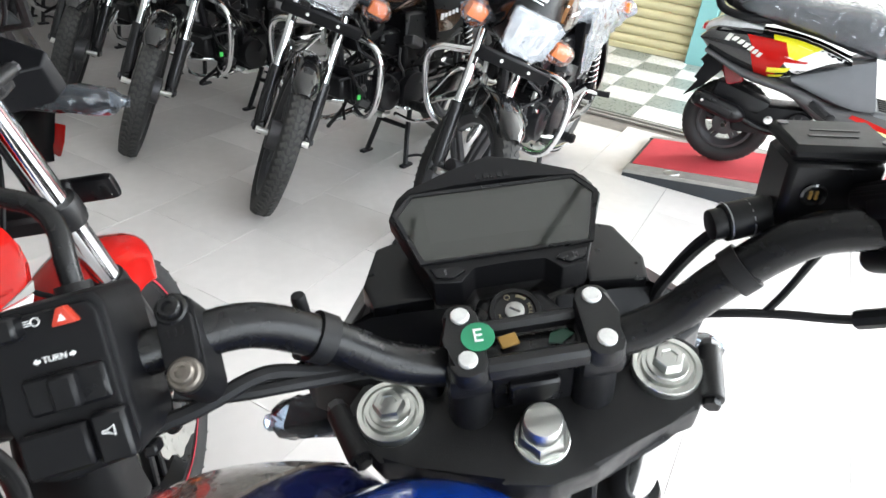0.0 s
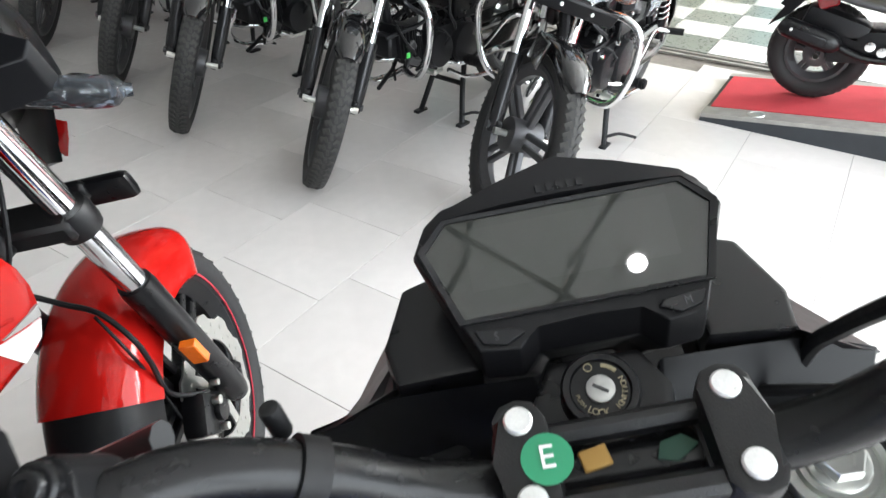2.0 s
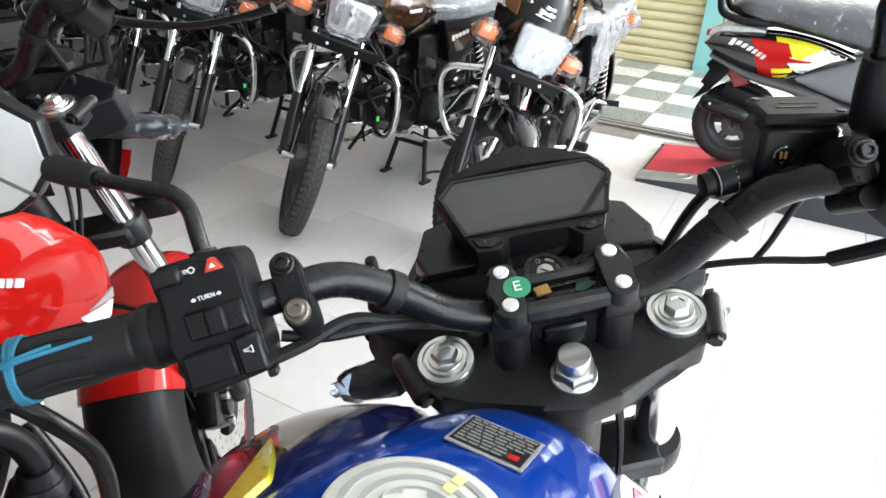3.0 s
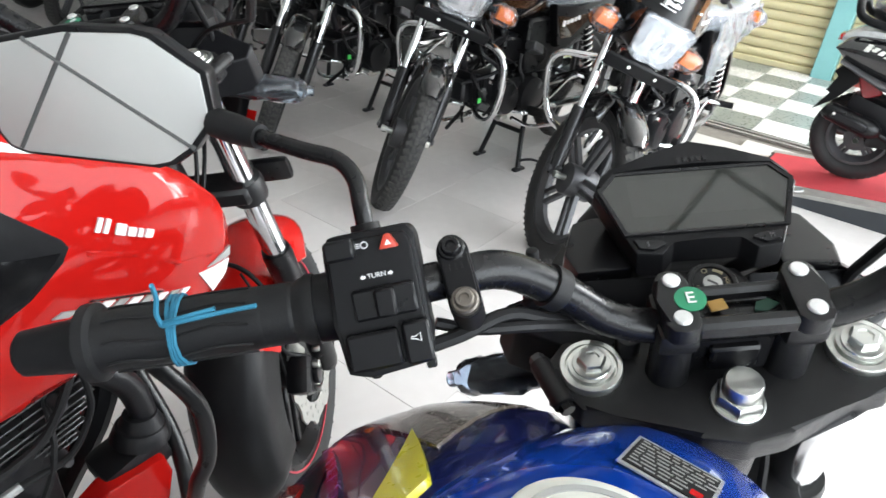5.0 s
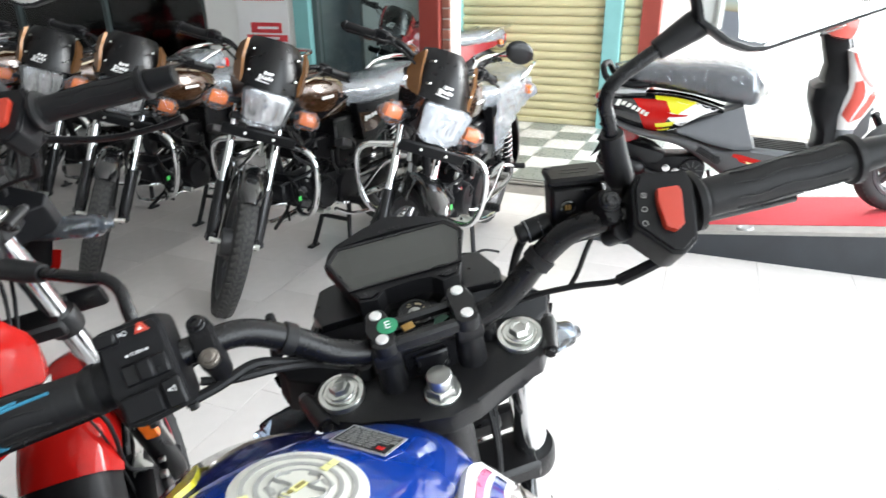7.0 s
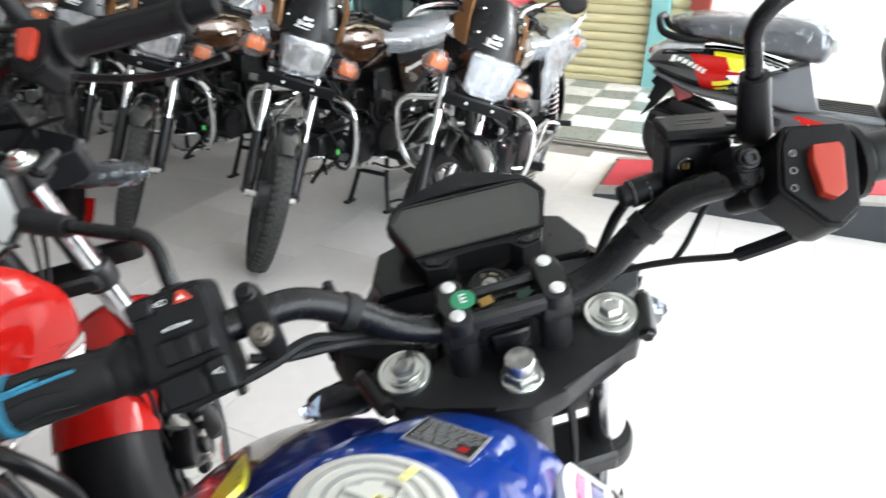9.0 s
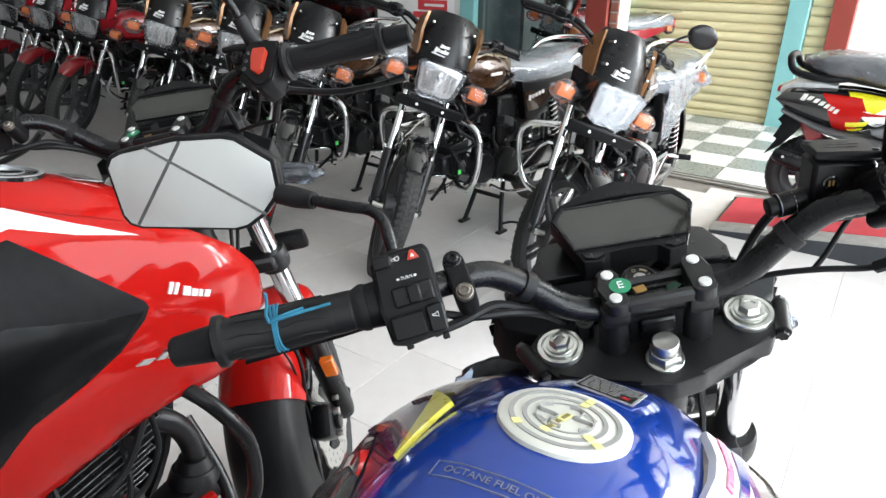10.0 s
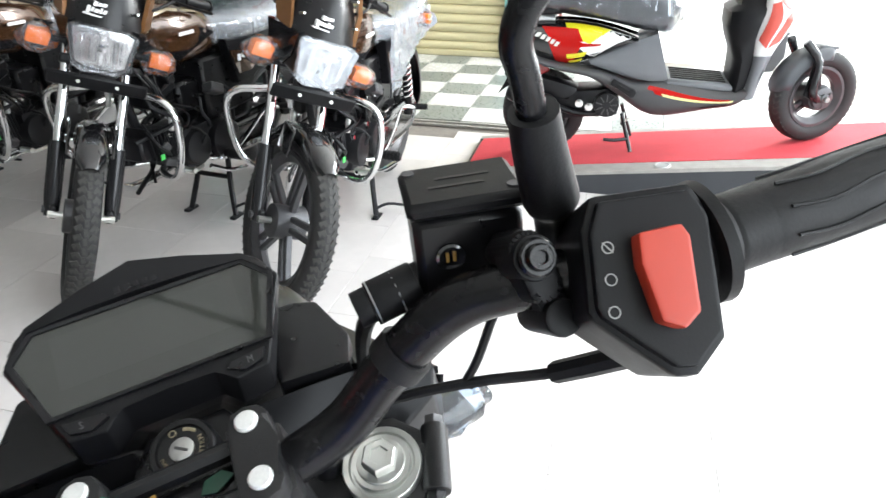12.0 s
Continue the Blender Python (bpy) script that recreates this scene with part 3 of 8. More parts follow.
def spring(bm, p0, p1, r, wire, turns):
    p0, p1 = Vector(p0), Vector(p1)
    q = orient(p1 - p0)
    n_ = turns * 8
    pts = [Matrix.Translation(p0) @ q @ Vector((r * math.cos(2 * math.pi * i / 8), r * math.sin(2 * math.pi * i / 8), (p1 - p0).length * i / n_)) for i in range(n_ + 1)]
    tube(bm, pts, wire, 5, 1)


def mudguard(bm, c, R, w, a0, a1, thick=0.004, drop=0.03, n=16, taper=(1, 1)):
    """An arched guard over a wheel at c, between two angles from straight ahead, with turned-down sides."""
    rings = []
    for i in range(n + 1):
        a = radians(a0 + (a1 - a0) * i / n)
        e = max(0.0, abs(2 * i / n - 1) - 0.72) / 0.28
        f = math.sqrt(max(0.08, 1 - 0.75 * taper[0 if 2 * i < n else 1] * e * e))
        y, z = math.cos(a), math.sin(a)
        prof = []
        for j in range(13):
            th = math.pi * (j / 12 - 0.5)
            sx, cx = math.sin(th), math.cos(th)
            prof.append((w / 2 * f * math.copysign(abs(sx) ** 0.72, sx), R - drop + (drop + 0.014 * f) * abs(cx) ** 0.6))
        prof += [(x * 0.95, r - thick) for x, r in reversed(prof)]
        rings.append([Vector(c) + Vector((x, y * r, z * r)) for x, r in prof])
    skin(bm, rings)


def clutter(eng):
    """Hoses, brackets, bolts and small housings crowded round an engine."""
    rnd = random.Random(11)
    for k in range(15):
        s = 1 if k % 2 else -1
        y, z = rnd.uniform(-0.2, 0.26), rnd.uniform(0.38, 0.7)
        bm = B()
        tube(bm, [(s * rnd.uniform(0.03, 0.12), y, z), (s * rnd.uniform(0.08, 0.15), y + rnd.uniform(-0.05, 0.05), z - 0.06), (s * rnd.uniform(0.06, 0.13), y + rnd.uniform(-0.08, 0.08), z - 0.13), (s * 0.05, y + rnd.uniform(-0.1, 0.1), z - 0.18)], rnd.uniform(0.004, 0.009), 6, 3)
        part("hose", bm, "rubber" if k % 3 else "engine", eng)
    for k in range(16):
        s = 1 if k % 2 else -1
        c = (s * rnd.uniform(0.06, 0.12), rnd.uniform(-0.25, 0.24), rnd.uniform(0.34, 0.68))
        bm = B()
        box(bm, c, (rnd.uniform(0.02, 0.06), rnd.uniform(0.03, 0.08), rnd.uniform(0.02, 0.07)), 0.006, (rnd.uniform(-40, 40), rnd.uniform(-20, 20), rnd.uniform(-30, 30)))
        part("bracket", bm, "plastic_fine" if k % 4 else "engine_grey", eng)
    for k in range(16):
        s = 1 if k % 2 else -1
        x, y, z = s * rnd.uniform(0.1, 0.15), rnd.uniform(-0.2, 0.25), rnd.uniform(0.3, 0.66)
        bm = B()
        cyl(bm, (x, y, z), (x + s * 0.012, y, z), rnd.uniform(0.005, 0.009), seg=8)
        part("bolt", bm, "chrome", eng)


# ---- a commuter motorcycle of the row ----
def commuter(m, paint, graphic, label, mirrors=(), film=True, steer=50, white_lamp=False):
    bike = thing("commuter_motorcycle", m, label, "motorcycle", "row of commuter motorcycles")
    YF, YR, RAD = 0.62, -0.615, 0.305
    wheel("rear_wheel", pose(0, YR, RAD + 0.02), bike, RAD, 0.086, 0.228, "alloy", tread=66)
    ax = Vector((0, -0.43, 0.9))  # up along the fork
    ax.normalize()
    at = lambda s, x=0.0, f=0.0: Vector((x, YF - 0.03, RAD)) + ax * s + Vector((0, 0.9, 0.43)) * f
    # everything that turns with the locked steering
    piv = at(0.6, 0, -0.03)
    G = Matrix.Translation(piv) @ Matrix.Rotation(radians(steer), 4, ax) @ Matrix.Translation(-piv)
    fpart = lambda *a, **k: part(*a, m=G, **k)
    HG = G @ Matrix.Translation((0, 0, 0.022 if white_lamp else 0.058))
    hpart = lambda *a, **k: part(*a, m=HG, **k)
    wheel("front_wheel", G @ pose(0, YF, RAD), bike, RAD, 0.078, 0.228, "alloy", tread=66)
    for s in (-1, 1):
        bm = B()
        tube(bm, [at(-0.02, s * 0.09), at(0.05, s * 0.09), at(0.215, s * 0.09), at(0.225, s * 0.09)], [0.021, 0.026, 0.027, 0.024], 14, 3)
        box(bm, at(0.0, s * 0.085, 0.01), (0.024, 0.04, 0.05), 0.006)
        box(bm, at(0.19, s * 0.075, 0.0), (0.02, 0.03, 0.03), 0.004)
        fpart("fork_leg", bm, "leg", bike)
        bm = B()
        cyl(bm, at(0.21, s * 0.09), at(0.72, s * 0.09), 0.0165, seg=16)
        fpart("fork_tube", bm, "chrome", bike, "chrome fork tube")
        bm = B()
        cyl(bm, at(0.0, s * 0.105), at(0.0, s * 0.118), 0.014, seg=6)
        fpart("axle_nut", bm, "engine_grey", bike)
    bm = B()
    for s_ in (0.5, 0.7):
        box(bm, at(s_, 0, -0.01), (0.225, 0.07, 0.032), 0.008, (25, 0, 0))
    cyl(bm, at(0.48, 0, -0.03), at(0.74, 0, -0.03), 0.024)
    fpart("fork_clamp", bm, "engine", bike)
    bm = B()
    mudguard(bm, (0, YF, RAD), RAD + 0.012, 0.096, 58, 150, drop=0.04)
    for s in (-1, 1):
        box(bm, (s * 0.066, YF - 0.05, RAD + 0.27), (0.01, 0.09, 0.09), 0.004)
    fpart("front_mudguard", bm, paint, bike, "short glossy front mudguard")
    # lamp, cowl, plate
    bm = B()
    poly = [(-0.098, 0.055), (-0.08, -0.06), (-0.05, -0.075), (0.05, -0.075), (0.08, -0.06), (0.098, 0.055), (0.07, 0.066), (-0.07, 0.066)]
    lm = pose(0, 0.475, 0.8, 90, 0, 180)
    prism(bm, poly, -0.1, 0.028, lm, 0.01)
    lampu = hpart("headlamp", bm, "plastic_fine", bike)
    bm = B()
    prism(bm, [(x * 0.9, y * 0.9) for x, y in poly], 0.018, 0.031, lm, 0.004)
    hpart("lamp_reflector", bm, "reflector", lampu)
    for k in range(7):
        bm = B()
        u = (k - 3) / 3
        box(bm, (0.062 * u, -0.004, 0.034), (0.017, 0.09 - 0.015 * abs(u), 0.006), 0.002, (0, 24 * u + (8 if k % 2 else -8), 0), lm)
        hpart("reflector_facet", bm, "reflector", lampu)
    bm = B()
    lathe(bm, [(0.018, 0.034), (0.015, 0.041), (0.0005, 0.043)], lm, 14)
    hpart("bulb_cap", bm, "chrome", lampu)
    bm = B()
    prism(bm, [(x * 0.93, y * 0.93) for x, y in poly], 0.046, 0.05, lm, 0.0015)
    hpart("headlamp_lens", bm, "lens", lampu, "clear rectangular headlamp glass", shadow=False)
    if film:
        bm = B()
        prism(bm, [(x * 1.04, y * 1.06) for x, y in poly], 0.03, 0.058, lm, 0.012)
        bmesh.ops.subdivide_edges(bm, edges=bm.edges[:], cuts=3, use_grid_fill=True)
        for v in bm.verts:
            v.co += Vector((noise.noise(v.co * 35), noise.noise(v.co * 36 + Vector((4, 0, 0))), noise.noise(v.co * 33))) * 0.006
        hpart("lamp_film", bm, "film" if white_lamp else "film_thin", lampu, "clear film over the headlamp", shadow=False)
    bm = B()
    rings = []
    for v, (y, z, w, sag) in enumerate([(0.515, 0.868, 0.11, 0.035), (0.502, 0.895, 0.117, 0.045), (0.475, 0.945, 0.12, 0.055), (0.438, 1.0, 0.111, 0.06), (0.41, 1.03, 0.09, 0.055), (0.395, 1.042, 0.064, 0.03)]):
        outer = [Vector((w * u, y - sag * abs(u) ** 2.2 * 1.6, z - 0.012 * abs(u) ** 2)) for u in (-1, -0.8, -0.5, -0.2, 0, 0.2, 0.5, 0.8, 1)]
        rings.append(outer + [p + Vector((0, -0.006, -0.003)) for p in reversed(outer)])
    skin(bm, rings)
    cowl = hpart("visor_cowl", bm, "plastic_fine", bike, "dark headlamp cowl with pale script")
    for s in (-1, 1):
        bm = B()
        side = [Vector((s * 0.114, 0.46, 0.862)), Vector((s * 0.138, 0.4, 0.868)), Vector((s * 0.144, 0.36, 0.92)), Vector((s * 0.137, 0.37, 0.985)), Vector((s * 0.116, 0.39, 1.018)), Vector((s * 0.123, 0.425, 0.955))]
        skin(bm, [side, [p + Vector((s * -0.012, -0.008, 0)) for p in side]])
        hpart("cowl_side", bm, graphic, cowl, "bronze cowl flank")
        bm = B()
        lower = [Vector((s * 0.1, 0.5, 0.87)), Vector((s * 0.126, 0.45, 0.865)), Vector((s * 0.15, 0.36, 0.86)), Vector((s * 0.12, 0.34, 0.78)), Vector((s * 0.095, 0.42, 0.74)), Vector((s * 0.095, 0.48, 0.79))]
        skin(bm, [lower, [p + Vector((s * -0.02, -0.01, 0)) for p in lower]])
        hpart("lamp_flank", bm, paint, cowl)
    for dx, dz, w, h in [(0.0, 0.0, 0.009, 0.017), (0.012, 0.002, 0.007, 0.01), (0.022, 0.001, 0.011, 0.009), (0.036, 0.003, 0.006, 0.014), (0.045, 0.002, 0.009, 0.009), (0.018, 0.019, 0.01, 0.011), (0.031, 0.019, 0.008, 0.008), (0.042, 0.02, 0.011, 0.008), (-0.008, -0.013, 0.05, 0.003)]:
        bm = B()
        x = 0.055 - dx
        q = [(x, -h / 2), (x - w, -h / 2), (x - w - 0.004, h / 2), (x - 0.004, h / 2)]
        skin(bm, [[Vector((a, 0.4965 - 0.52 * (dz + b) - 0.3 * max(0, abs(a) - 0.03) + d, 0.908 + dz + b)) for a, b in q] for d in (0.004, -0.01)])
        hpart("script_bar", bm, "white", cowl)
    for x, z in ((-0.085, 0.985), (0.085, 0.985), (-0.09, 0.91), (0.09, 0.91)):
        bm = B()
        cyl(bm, (x, 0.46 - (z - 0.9) * 0.5 - 0.02, z), (x, 0.5 - (z - 0.9) * 0.5 - 0.02, z + 0.012), 0.0038, seg=8)
        hpart("rivet", bm, "zinc", cowl)
    bm = B()
    box(bm, (0, 0.53, 0.69), (0.29, 0.014, 0.05), 0.006, (-14, 0, 0))
    box(bm, (0, 0.49, 0.7), (0.1, 0.07, 0.03), 0.004)
    plate = hpart("plate_bracket", bm, "plastic", bike, "black front plate bracket with two bolts")
    for x in (-0.055, 0.055):
        bm = B()
        cyl(bm, (x, 0.533, 0.69), (x, 0.542, 0.692), 0.006, seg=8)
        hpart("bolt", bm, "zinc", plate)
    for s in (-1, 1):
        for y, z, d, nm in ((0.43, 0.775, 0.175, "front_indicator"), (-0.78, 0.74, 0.125, "rear_indicator")):
            bm = B()
            cyl(bm, (s * 0.08, y, z), (s * d, y, z), 0.011, seg=10)
            ind = part(nm, bm, "rubber", bike, m=HG if y > 0 else None)
            bm = B()
            ff = 1 if y > 0 else -1
            prism(bm, [(-0.033, -0.021), (0.033, -0.024), (0.039, 0.015), (0.024, 0.026), (-0.028, 0.023)], -0.022, 0.024, pose(s * d, y + 0.005, z, 90, 0, 180 if ff > 0 else 0), 0.01)
            part("lens", bm, "orange", ind, "orange indicator lens", m=HG if y > 0 else None)
            if film:
                bm = B()
                ball(bm, (s * d, y + 0.01 * ff, z - 0.004), (0.06, 0.045, 0.045), u=12, v=9)
                for v in bm.verts:
                    v.co += Vector((noise.noise(v.co * 30), noise.noise(v.co * 31 + Vector((5, 0, 0))), noise.noise(v.co * 29))) * 0.014
                part("film_wrap", bm, "film_wrap", ind, "clear wrinkled film", m=HG if y > 0 else None, shadow=False)
    # handlebar
    bm = B()
    tube(bm, [(-0.36, 0.13, 0.985), (-0.27, 0.2, 1.0), (-0.18, 0.275, 1.015), (-0.1, 0.3, 0.985), (0, 0.3, 0.965), (0.1, 0.3, 0.985), (0.18, 0.275, 1.015), (0.27, 0.2, 1.0), (0.36, 0.13, 0.985)], 0.011, 10, 5)
    hb = fpart("handlebar", bm, "bar", bike)
    for s in (-1, 1):
        d = Vector((s * 0.09, -0.07, -0.015)).normalized()
        p = Vector((s * 0.25, 0.216, 1.003))
        bm = B()
        cyl(bm, p, p + d * 0.125, 0.0165, seg=14, bevel=0.003)
        cyl(bm, p + d * 0.12, p + d * 0.13, 0.021, seg=14, bevel=0.003)
        cyl(bm, p - d * 0.004, p + d * 0.006, 0.024, seg=14, bevel=0.003)
        fpart("grip", bm, "rubber", hb)
        bm = B()
        box(bm, p - d * 0.03, (0.05, 0.045, 0.05), 0.009, (0, 0, s * -38))
        box(bm, p - d * 0.055 + Vector((0, 0.02, 0)), (0.03, 0.03, 0.03), 0.006, (0, 0, s * -38))
        fpart("switch_block", bm, "plastic", hb)
        bm = B()
        q = p - d * 0.05 + Vector((0, 0.035, -0.004))
        tube(bm, [q, q + d * 0.07 + Vector((0, 0.03, 0)), q + d * 0.15 + Vector((0, 0.026, -0.004)), q + d * 0.185 + Vector((0, 0.02, -0.006))], [0.006, 0.007, 0.006, 0.008], 8, 4, flat=0.6)
        fpart("lever", bm, "plastic_fine", hb)
        bm = B()
        tube(bm, [q, q + Vector((s * -0.06, 0.09, -0.02)), Vector((s * 0.07, 0.36, 0.93)), Vector((s * 0.05, 0.3, 0.8)), Vector((s * 0.05, 0.2, 0.7))], 0.005, 6, 4)
        fpart("cable", bm, "rubber", hb)
        if s in mirrors:
            bm = B()
            tube(bm, [p - d * 0.045 + Vector((0, 0, 0.02)), p + Vector((s * -0.005, 0.01, 0.07)), p + Vector((s * 0.035, 0.02, 0.115)), p + Vector((s * 0.055, 0.02, 0.125))], 0.005, 8, 4)
            fpart("mirror_stem", bm, "bar", hb)
            bm = B()
            ball(bm, p + Vector((s * 0.105, 0.02, 0.138)), (0.068, 0.018, 0.047), u=18)
            mh = fpart("mirror_shell", bm, "plastic_fine", hb, "oval black mirror")
            bm = B()
            lathe(bm, [(0.001, 0), (0.042, 0.001), (0.042, 0.003), (0.001, 0.003)], Matrix.Translation(p + Vector((s * 0.105, 0.001, 0.138))) @ pose(0, 0, 0, 90) @ Matrix.Diagonal((1.4, 0.93, 1, 1)), 20)
            fpart("mirror_glass", bm, "mirror", mh)
    bm = B()
    box(bm, (0, 0.34, 0.985), (0.2, 0.085, 0.07), 0.02, (-32, 0, 0), seg=2)
    fpart("instrument_pod", bm, "plastic_fine", hb)
    # tank, seat, panels
    bm = B()
    rings = []
    for y, w, zt, zb in [(0.29, 0.05, 0.86, 0.76), (0.25, 0.1, 0.9, 0.72), (0.16, 0.13, 0.925, 0.69), (0.04, 0.14, 0.93, 0.68), (-0.08, 0.125, 0.9, 0.69), (-0.16, 0.1, 0.85, 0.7), (-0.19, 0.07, 0.82, 0.72)]:
        zc = (zt + zb) / 2
        rings.append([Vector((x, y, z)) for x, z in oval(0, zc, w, (zt - zb) / 2, 20, 2.7)])
    skin(bm, rings)
    tank = part("fuel_tank", bm, "bronze" if paint == "gloss" else paint, bike, "glossy fuel tank with bronze and black graphics")
    for s in (-1, 1):
        bm = B()
        pts = [(0.27, 0.8), (0.12, 0.825), (-0.05, 0.815), (-0.15, 0.78), (-0.04, 0.76), (0.1, 0.72), (0.24, 0.73)]
        skin(bm, [[Vector((s * (0.105 + 0.04 * (1 - abs(y - 0.05) / 0.25)), y, z)) for y, z in pts], [Vector((s * (0.09 + 0.04 * (1 - abs(y - 0.05) / 0.25)), y, z)) for y, z in pts]])
        part("tank_graphic", bm, paint, tank)
        bm = B()
        pts = [(0.27, 0.872), (0.1, 0.902), (-0.06, 0.872), (-0.06, 0.864), (0.1, 0.893), (0.27, 0.864)]
        skin(bm, [[Vector((s * (0.104 + 0.034 * (1 - abs(y - 0.05) / 0.25) - 0.5 * max(0, z - 0.87)), y, z)) for y, z in pts], [Vector((s * 0.08, y, z)) for y, z in pts]])
        part("tank_stripe", bm, "cream_stripe" if paint == "gloss" else paint, tank)
        bm = B()
        box(bm, (s * 0.153, 0.06, 0.812), (0.004, 0.08, 0.012), 0, (0, 0, 0))
        part("script_bar", bm, "white", tank)
    bm = B()
    lathe(bm, [(0.034, -0.01), (0.036, 0.006), (0.03, 0.012), (0.001, 0.013)], pose(0, 0.06, 0.93), 18)
    part("filler_cap", bm, "chrome", tank)
    bm = B()
    rings = []
    for y, w, zt, zb in [(-0.14, 0.09, 0.82, 0.74), (-0.22, 0.115, 0.82, 0.73), (-0.4, 0.13, 0.815, 0.735), (-0.58, 0.13, 0.83, 0.745), (-0.76, 0.12, 0.845, 0.76), (-0.82, 0.09, 0.84, 0.775)]:
        zc = (zt + zb) / 2
        rings.append([Vector((x, y, z)) for x, z in oval(0, zc, w, (zt - zb) / 2, 18, 3.2)])
    skin(bm, rings)
    seat = part("seat", bm, "rubber", bike, "long black seat under clear film")
    if film:
        bm = B()
        rings = []
        for i in range(19):
            y = -0.13 - 0.71 * i / 18
            w = 0.1 + 0.045 * min(1, i / 3) - 0.02 * max(0, i - 15) / 3
            zt = 0.838 + 0.02 * max(0, (i - 8) / 10)
            rings.append([Vector((x + 0.006 * noise.noise(Vector((x * 40, y * 40, z * 40))), y, z + 0.012 * noise.noise(Vector((x * 25, y * 35, 3))))) for x, z in oval(0, zt - 0.06, w, 0.066, 18, 3)])
        skin(bm, rings)
        part("film_cover", bm, "film", seat, "clear wrinkled plastic film", shadow=False)
    for s in (-1, 1):
        bm = B()
        pts = [(-0.17, 0.75), (-0.34, 0.72), (-0.72, 0.755), (-0.86, 0.76), (-0.7, 0.7), (-0.45, 0.65), (-0.33, 0.56), (-0.22, 0.56)]
        skin(bm, [[Vector((s * (0.135 - 0.04 * max(0, -y - 0.5)), y, z)) for y, z in pts], [Vector((s * 0.09, y, z)) for y, z in pts]])
        bmesh.ops.bevel(bm, geom=bm.edges[:], offset=0.008, segments=2, profile=0.6, affect="EDGES")
        sp = part("side_panel", bm, "plastic_fine" if paint == "gloss" else paint, bike, flatten=True)
        if paint == "gloss":
            flat_ = lambda y, z, off=0.0: Vector((s * (0.1385 - 0.04 * max(0, -y - 0.5) + off), y, z))
            bm = B()
            patch(bm, [(-0.19, 0.7), (-0.3, 0.685), (-0.42, 0.69), (-0.5, 0.69), (-0.4, 0.645), (-0.32, 0.6), (-0.23, 0.6)], flat_, 0.006, 0.05, 0.001)
            part("panel_graphic", bm, "bronze", sp, "bronze panel graphic")
            for k in range(5):
                bm = B()
                box(bm, (s * 0.14, -0.24 - 0.028 * k, 0.664 + 0.004 * k), (0.003, 0.02, 0.018 if k else 0.026), 0, (8, 0, 0))
                part("script_bar", bm, "white", sp)
        if film and white_lamp:
            def wrapped(y, z, off=0.0):
                return Vector((s * (0.146 - 0.04 * max(0, -y - 0.5) + 0.5 * off + 0.016 * noise.noise(Vector((y * 22, z * 16, s)))), y, z + 0.008 * noise.noise(Vector((y * 30, 4, s)))))
            bm = B()
            patch(bm, [(-0.2, 0.78), (-0.5, 0.78), (-0.84, 0.8), (-0.84, 0.68), (-0.62, 0.64), (-0.45, 0.6), (-0.36, 0.52), (-0.23, 0.53)], wrapped, 0.006, 0.03, 0.003)
            part("panel_film", bm, "film", sp, "loose clear film over the panel", angle=60, shadow=False)
        # rear shock
        bm = B()
        spring(bm, (s * 0.12, -0.53, 0.42), (s * 0.115, -0.47, 0.63), 0.026, 0.0045, 8)
        part("shock_spring", bm, "chrome", bike, "chrome shock spring")
        bm = B()
        cyl(bm, (s * 0.12, -0.56, 0.34), (s * 0.118, -0.52, 0.47), 0.019)
        cyl(bm, (s * 0.118, -0.52, 0.45), (s * 0.112, -0.455, 0.68), 0.014)
        part("shock_body", bm, "plastic_fine", bike)
        bm = B()
        tube(bm, [(s * 0.06, -0.55, 0.42), (s * 0.085, -0.5, 0.33), (s * 0.085, -0.1, 0.36)], 0.017, 8, 4)
        part("swing_arm", bm, "engine", bike)
        # foot peg
        bm = B()
        cyl(bm, (s * 0.14, -0.06, 0.31), (s * 0.235, -0.06, 0.31), 0.019, seg=12, bevel=0.004)
        for i in range(5):
            cyl(bm, (s * (0.155 + 0.016 * i), -0.06, 0.31), (s * (0.162 + 0.016 * i), -0.06, 0.31), 0.022, seg=12)
        part("foot_peg", bm, "rubber", bike)
        bm = B()
        tube(bm, [(s * 0.08, 0.0, 0.3), (s * 0.15, -0.06, 0.3), (s * 0.16, -0.2, 0.36), (s * 0.15, -0.36, 0.42), (s * 0.2, -0.4, 0.42)], 0.009, 8, 4)
        part("peg_bracket", bm, "chrome", bike)
        bm = B()
        cyl(bm, (s * 0.17, -0.4, 0.42), (s * 0.25, -0.41, 0.425), 0.014, seg=10)
        part("rear_peg", bm, "rubber", bike)
        # crash bar
        bm = B()
        tube(bm, [(s * 0.04, 0.28, 0.66), (s * 0.15, 0.33, 0.655), (s * 0.24, 0.345, 0.645), (s * 0.285, 0.345, 0.6), (s * 0.285, 0.34, 0.5), (s * 0.255, 0.335, 0.4), (s * 0.2, 0.32, 0.35), (s * 0.1, 0.26, 0.34), (s * 0.04, 0.18, 0.33)], 0.0125, 10, 4)
        part("crash_bar", bm, "chrome", bike, "chrome tubular leg guard")
    # frame and engine
    bm = B()
    tube(bm, [(0, 0.31, 0.82), (0, 0.27, 0.62), (0, 0.23, 0.45), (0, 0.16, 0.34)], 0.019, 8, 4)
    tube(bm, [(0, 0.31, 0.8), (0, 0.0, 0.73), (0, -0.3, 0.68), (0, -0.7, 0.72)], 0.022, 8, 4)
    for s in (-1, 1):
        tube(bm, [(s * 0.04, -0.2, 0.7), (s * 0.07, -0.22, 0.5), (s * 0.07, -0.2, 0.3)], 0.016, 8, 3)
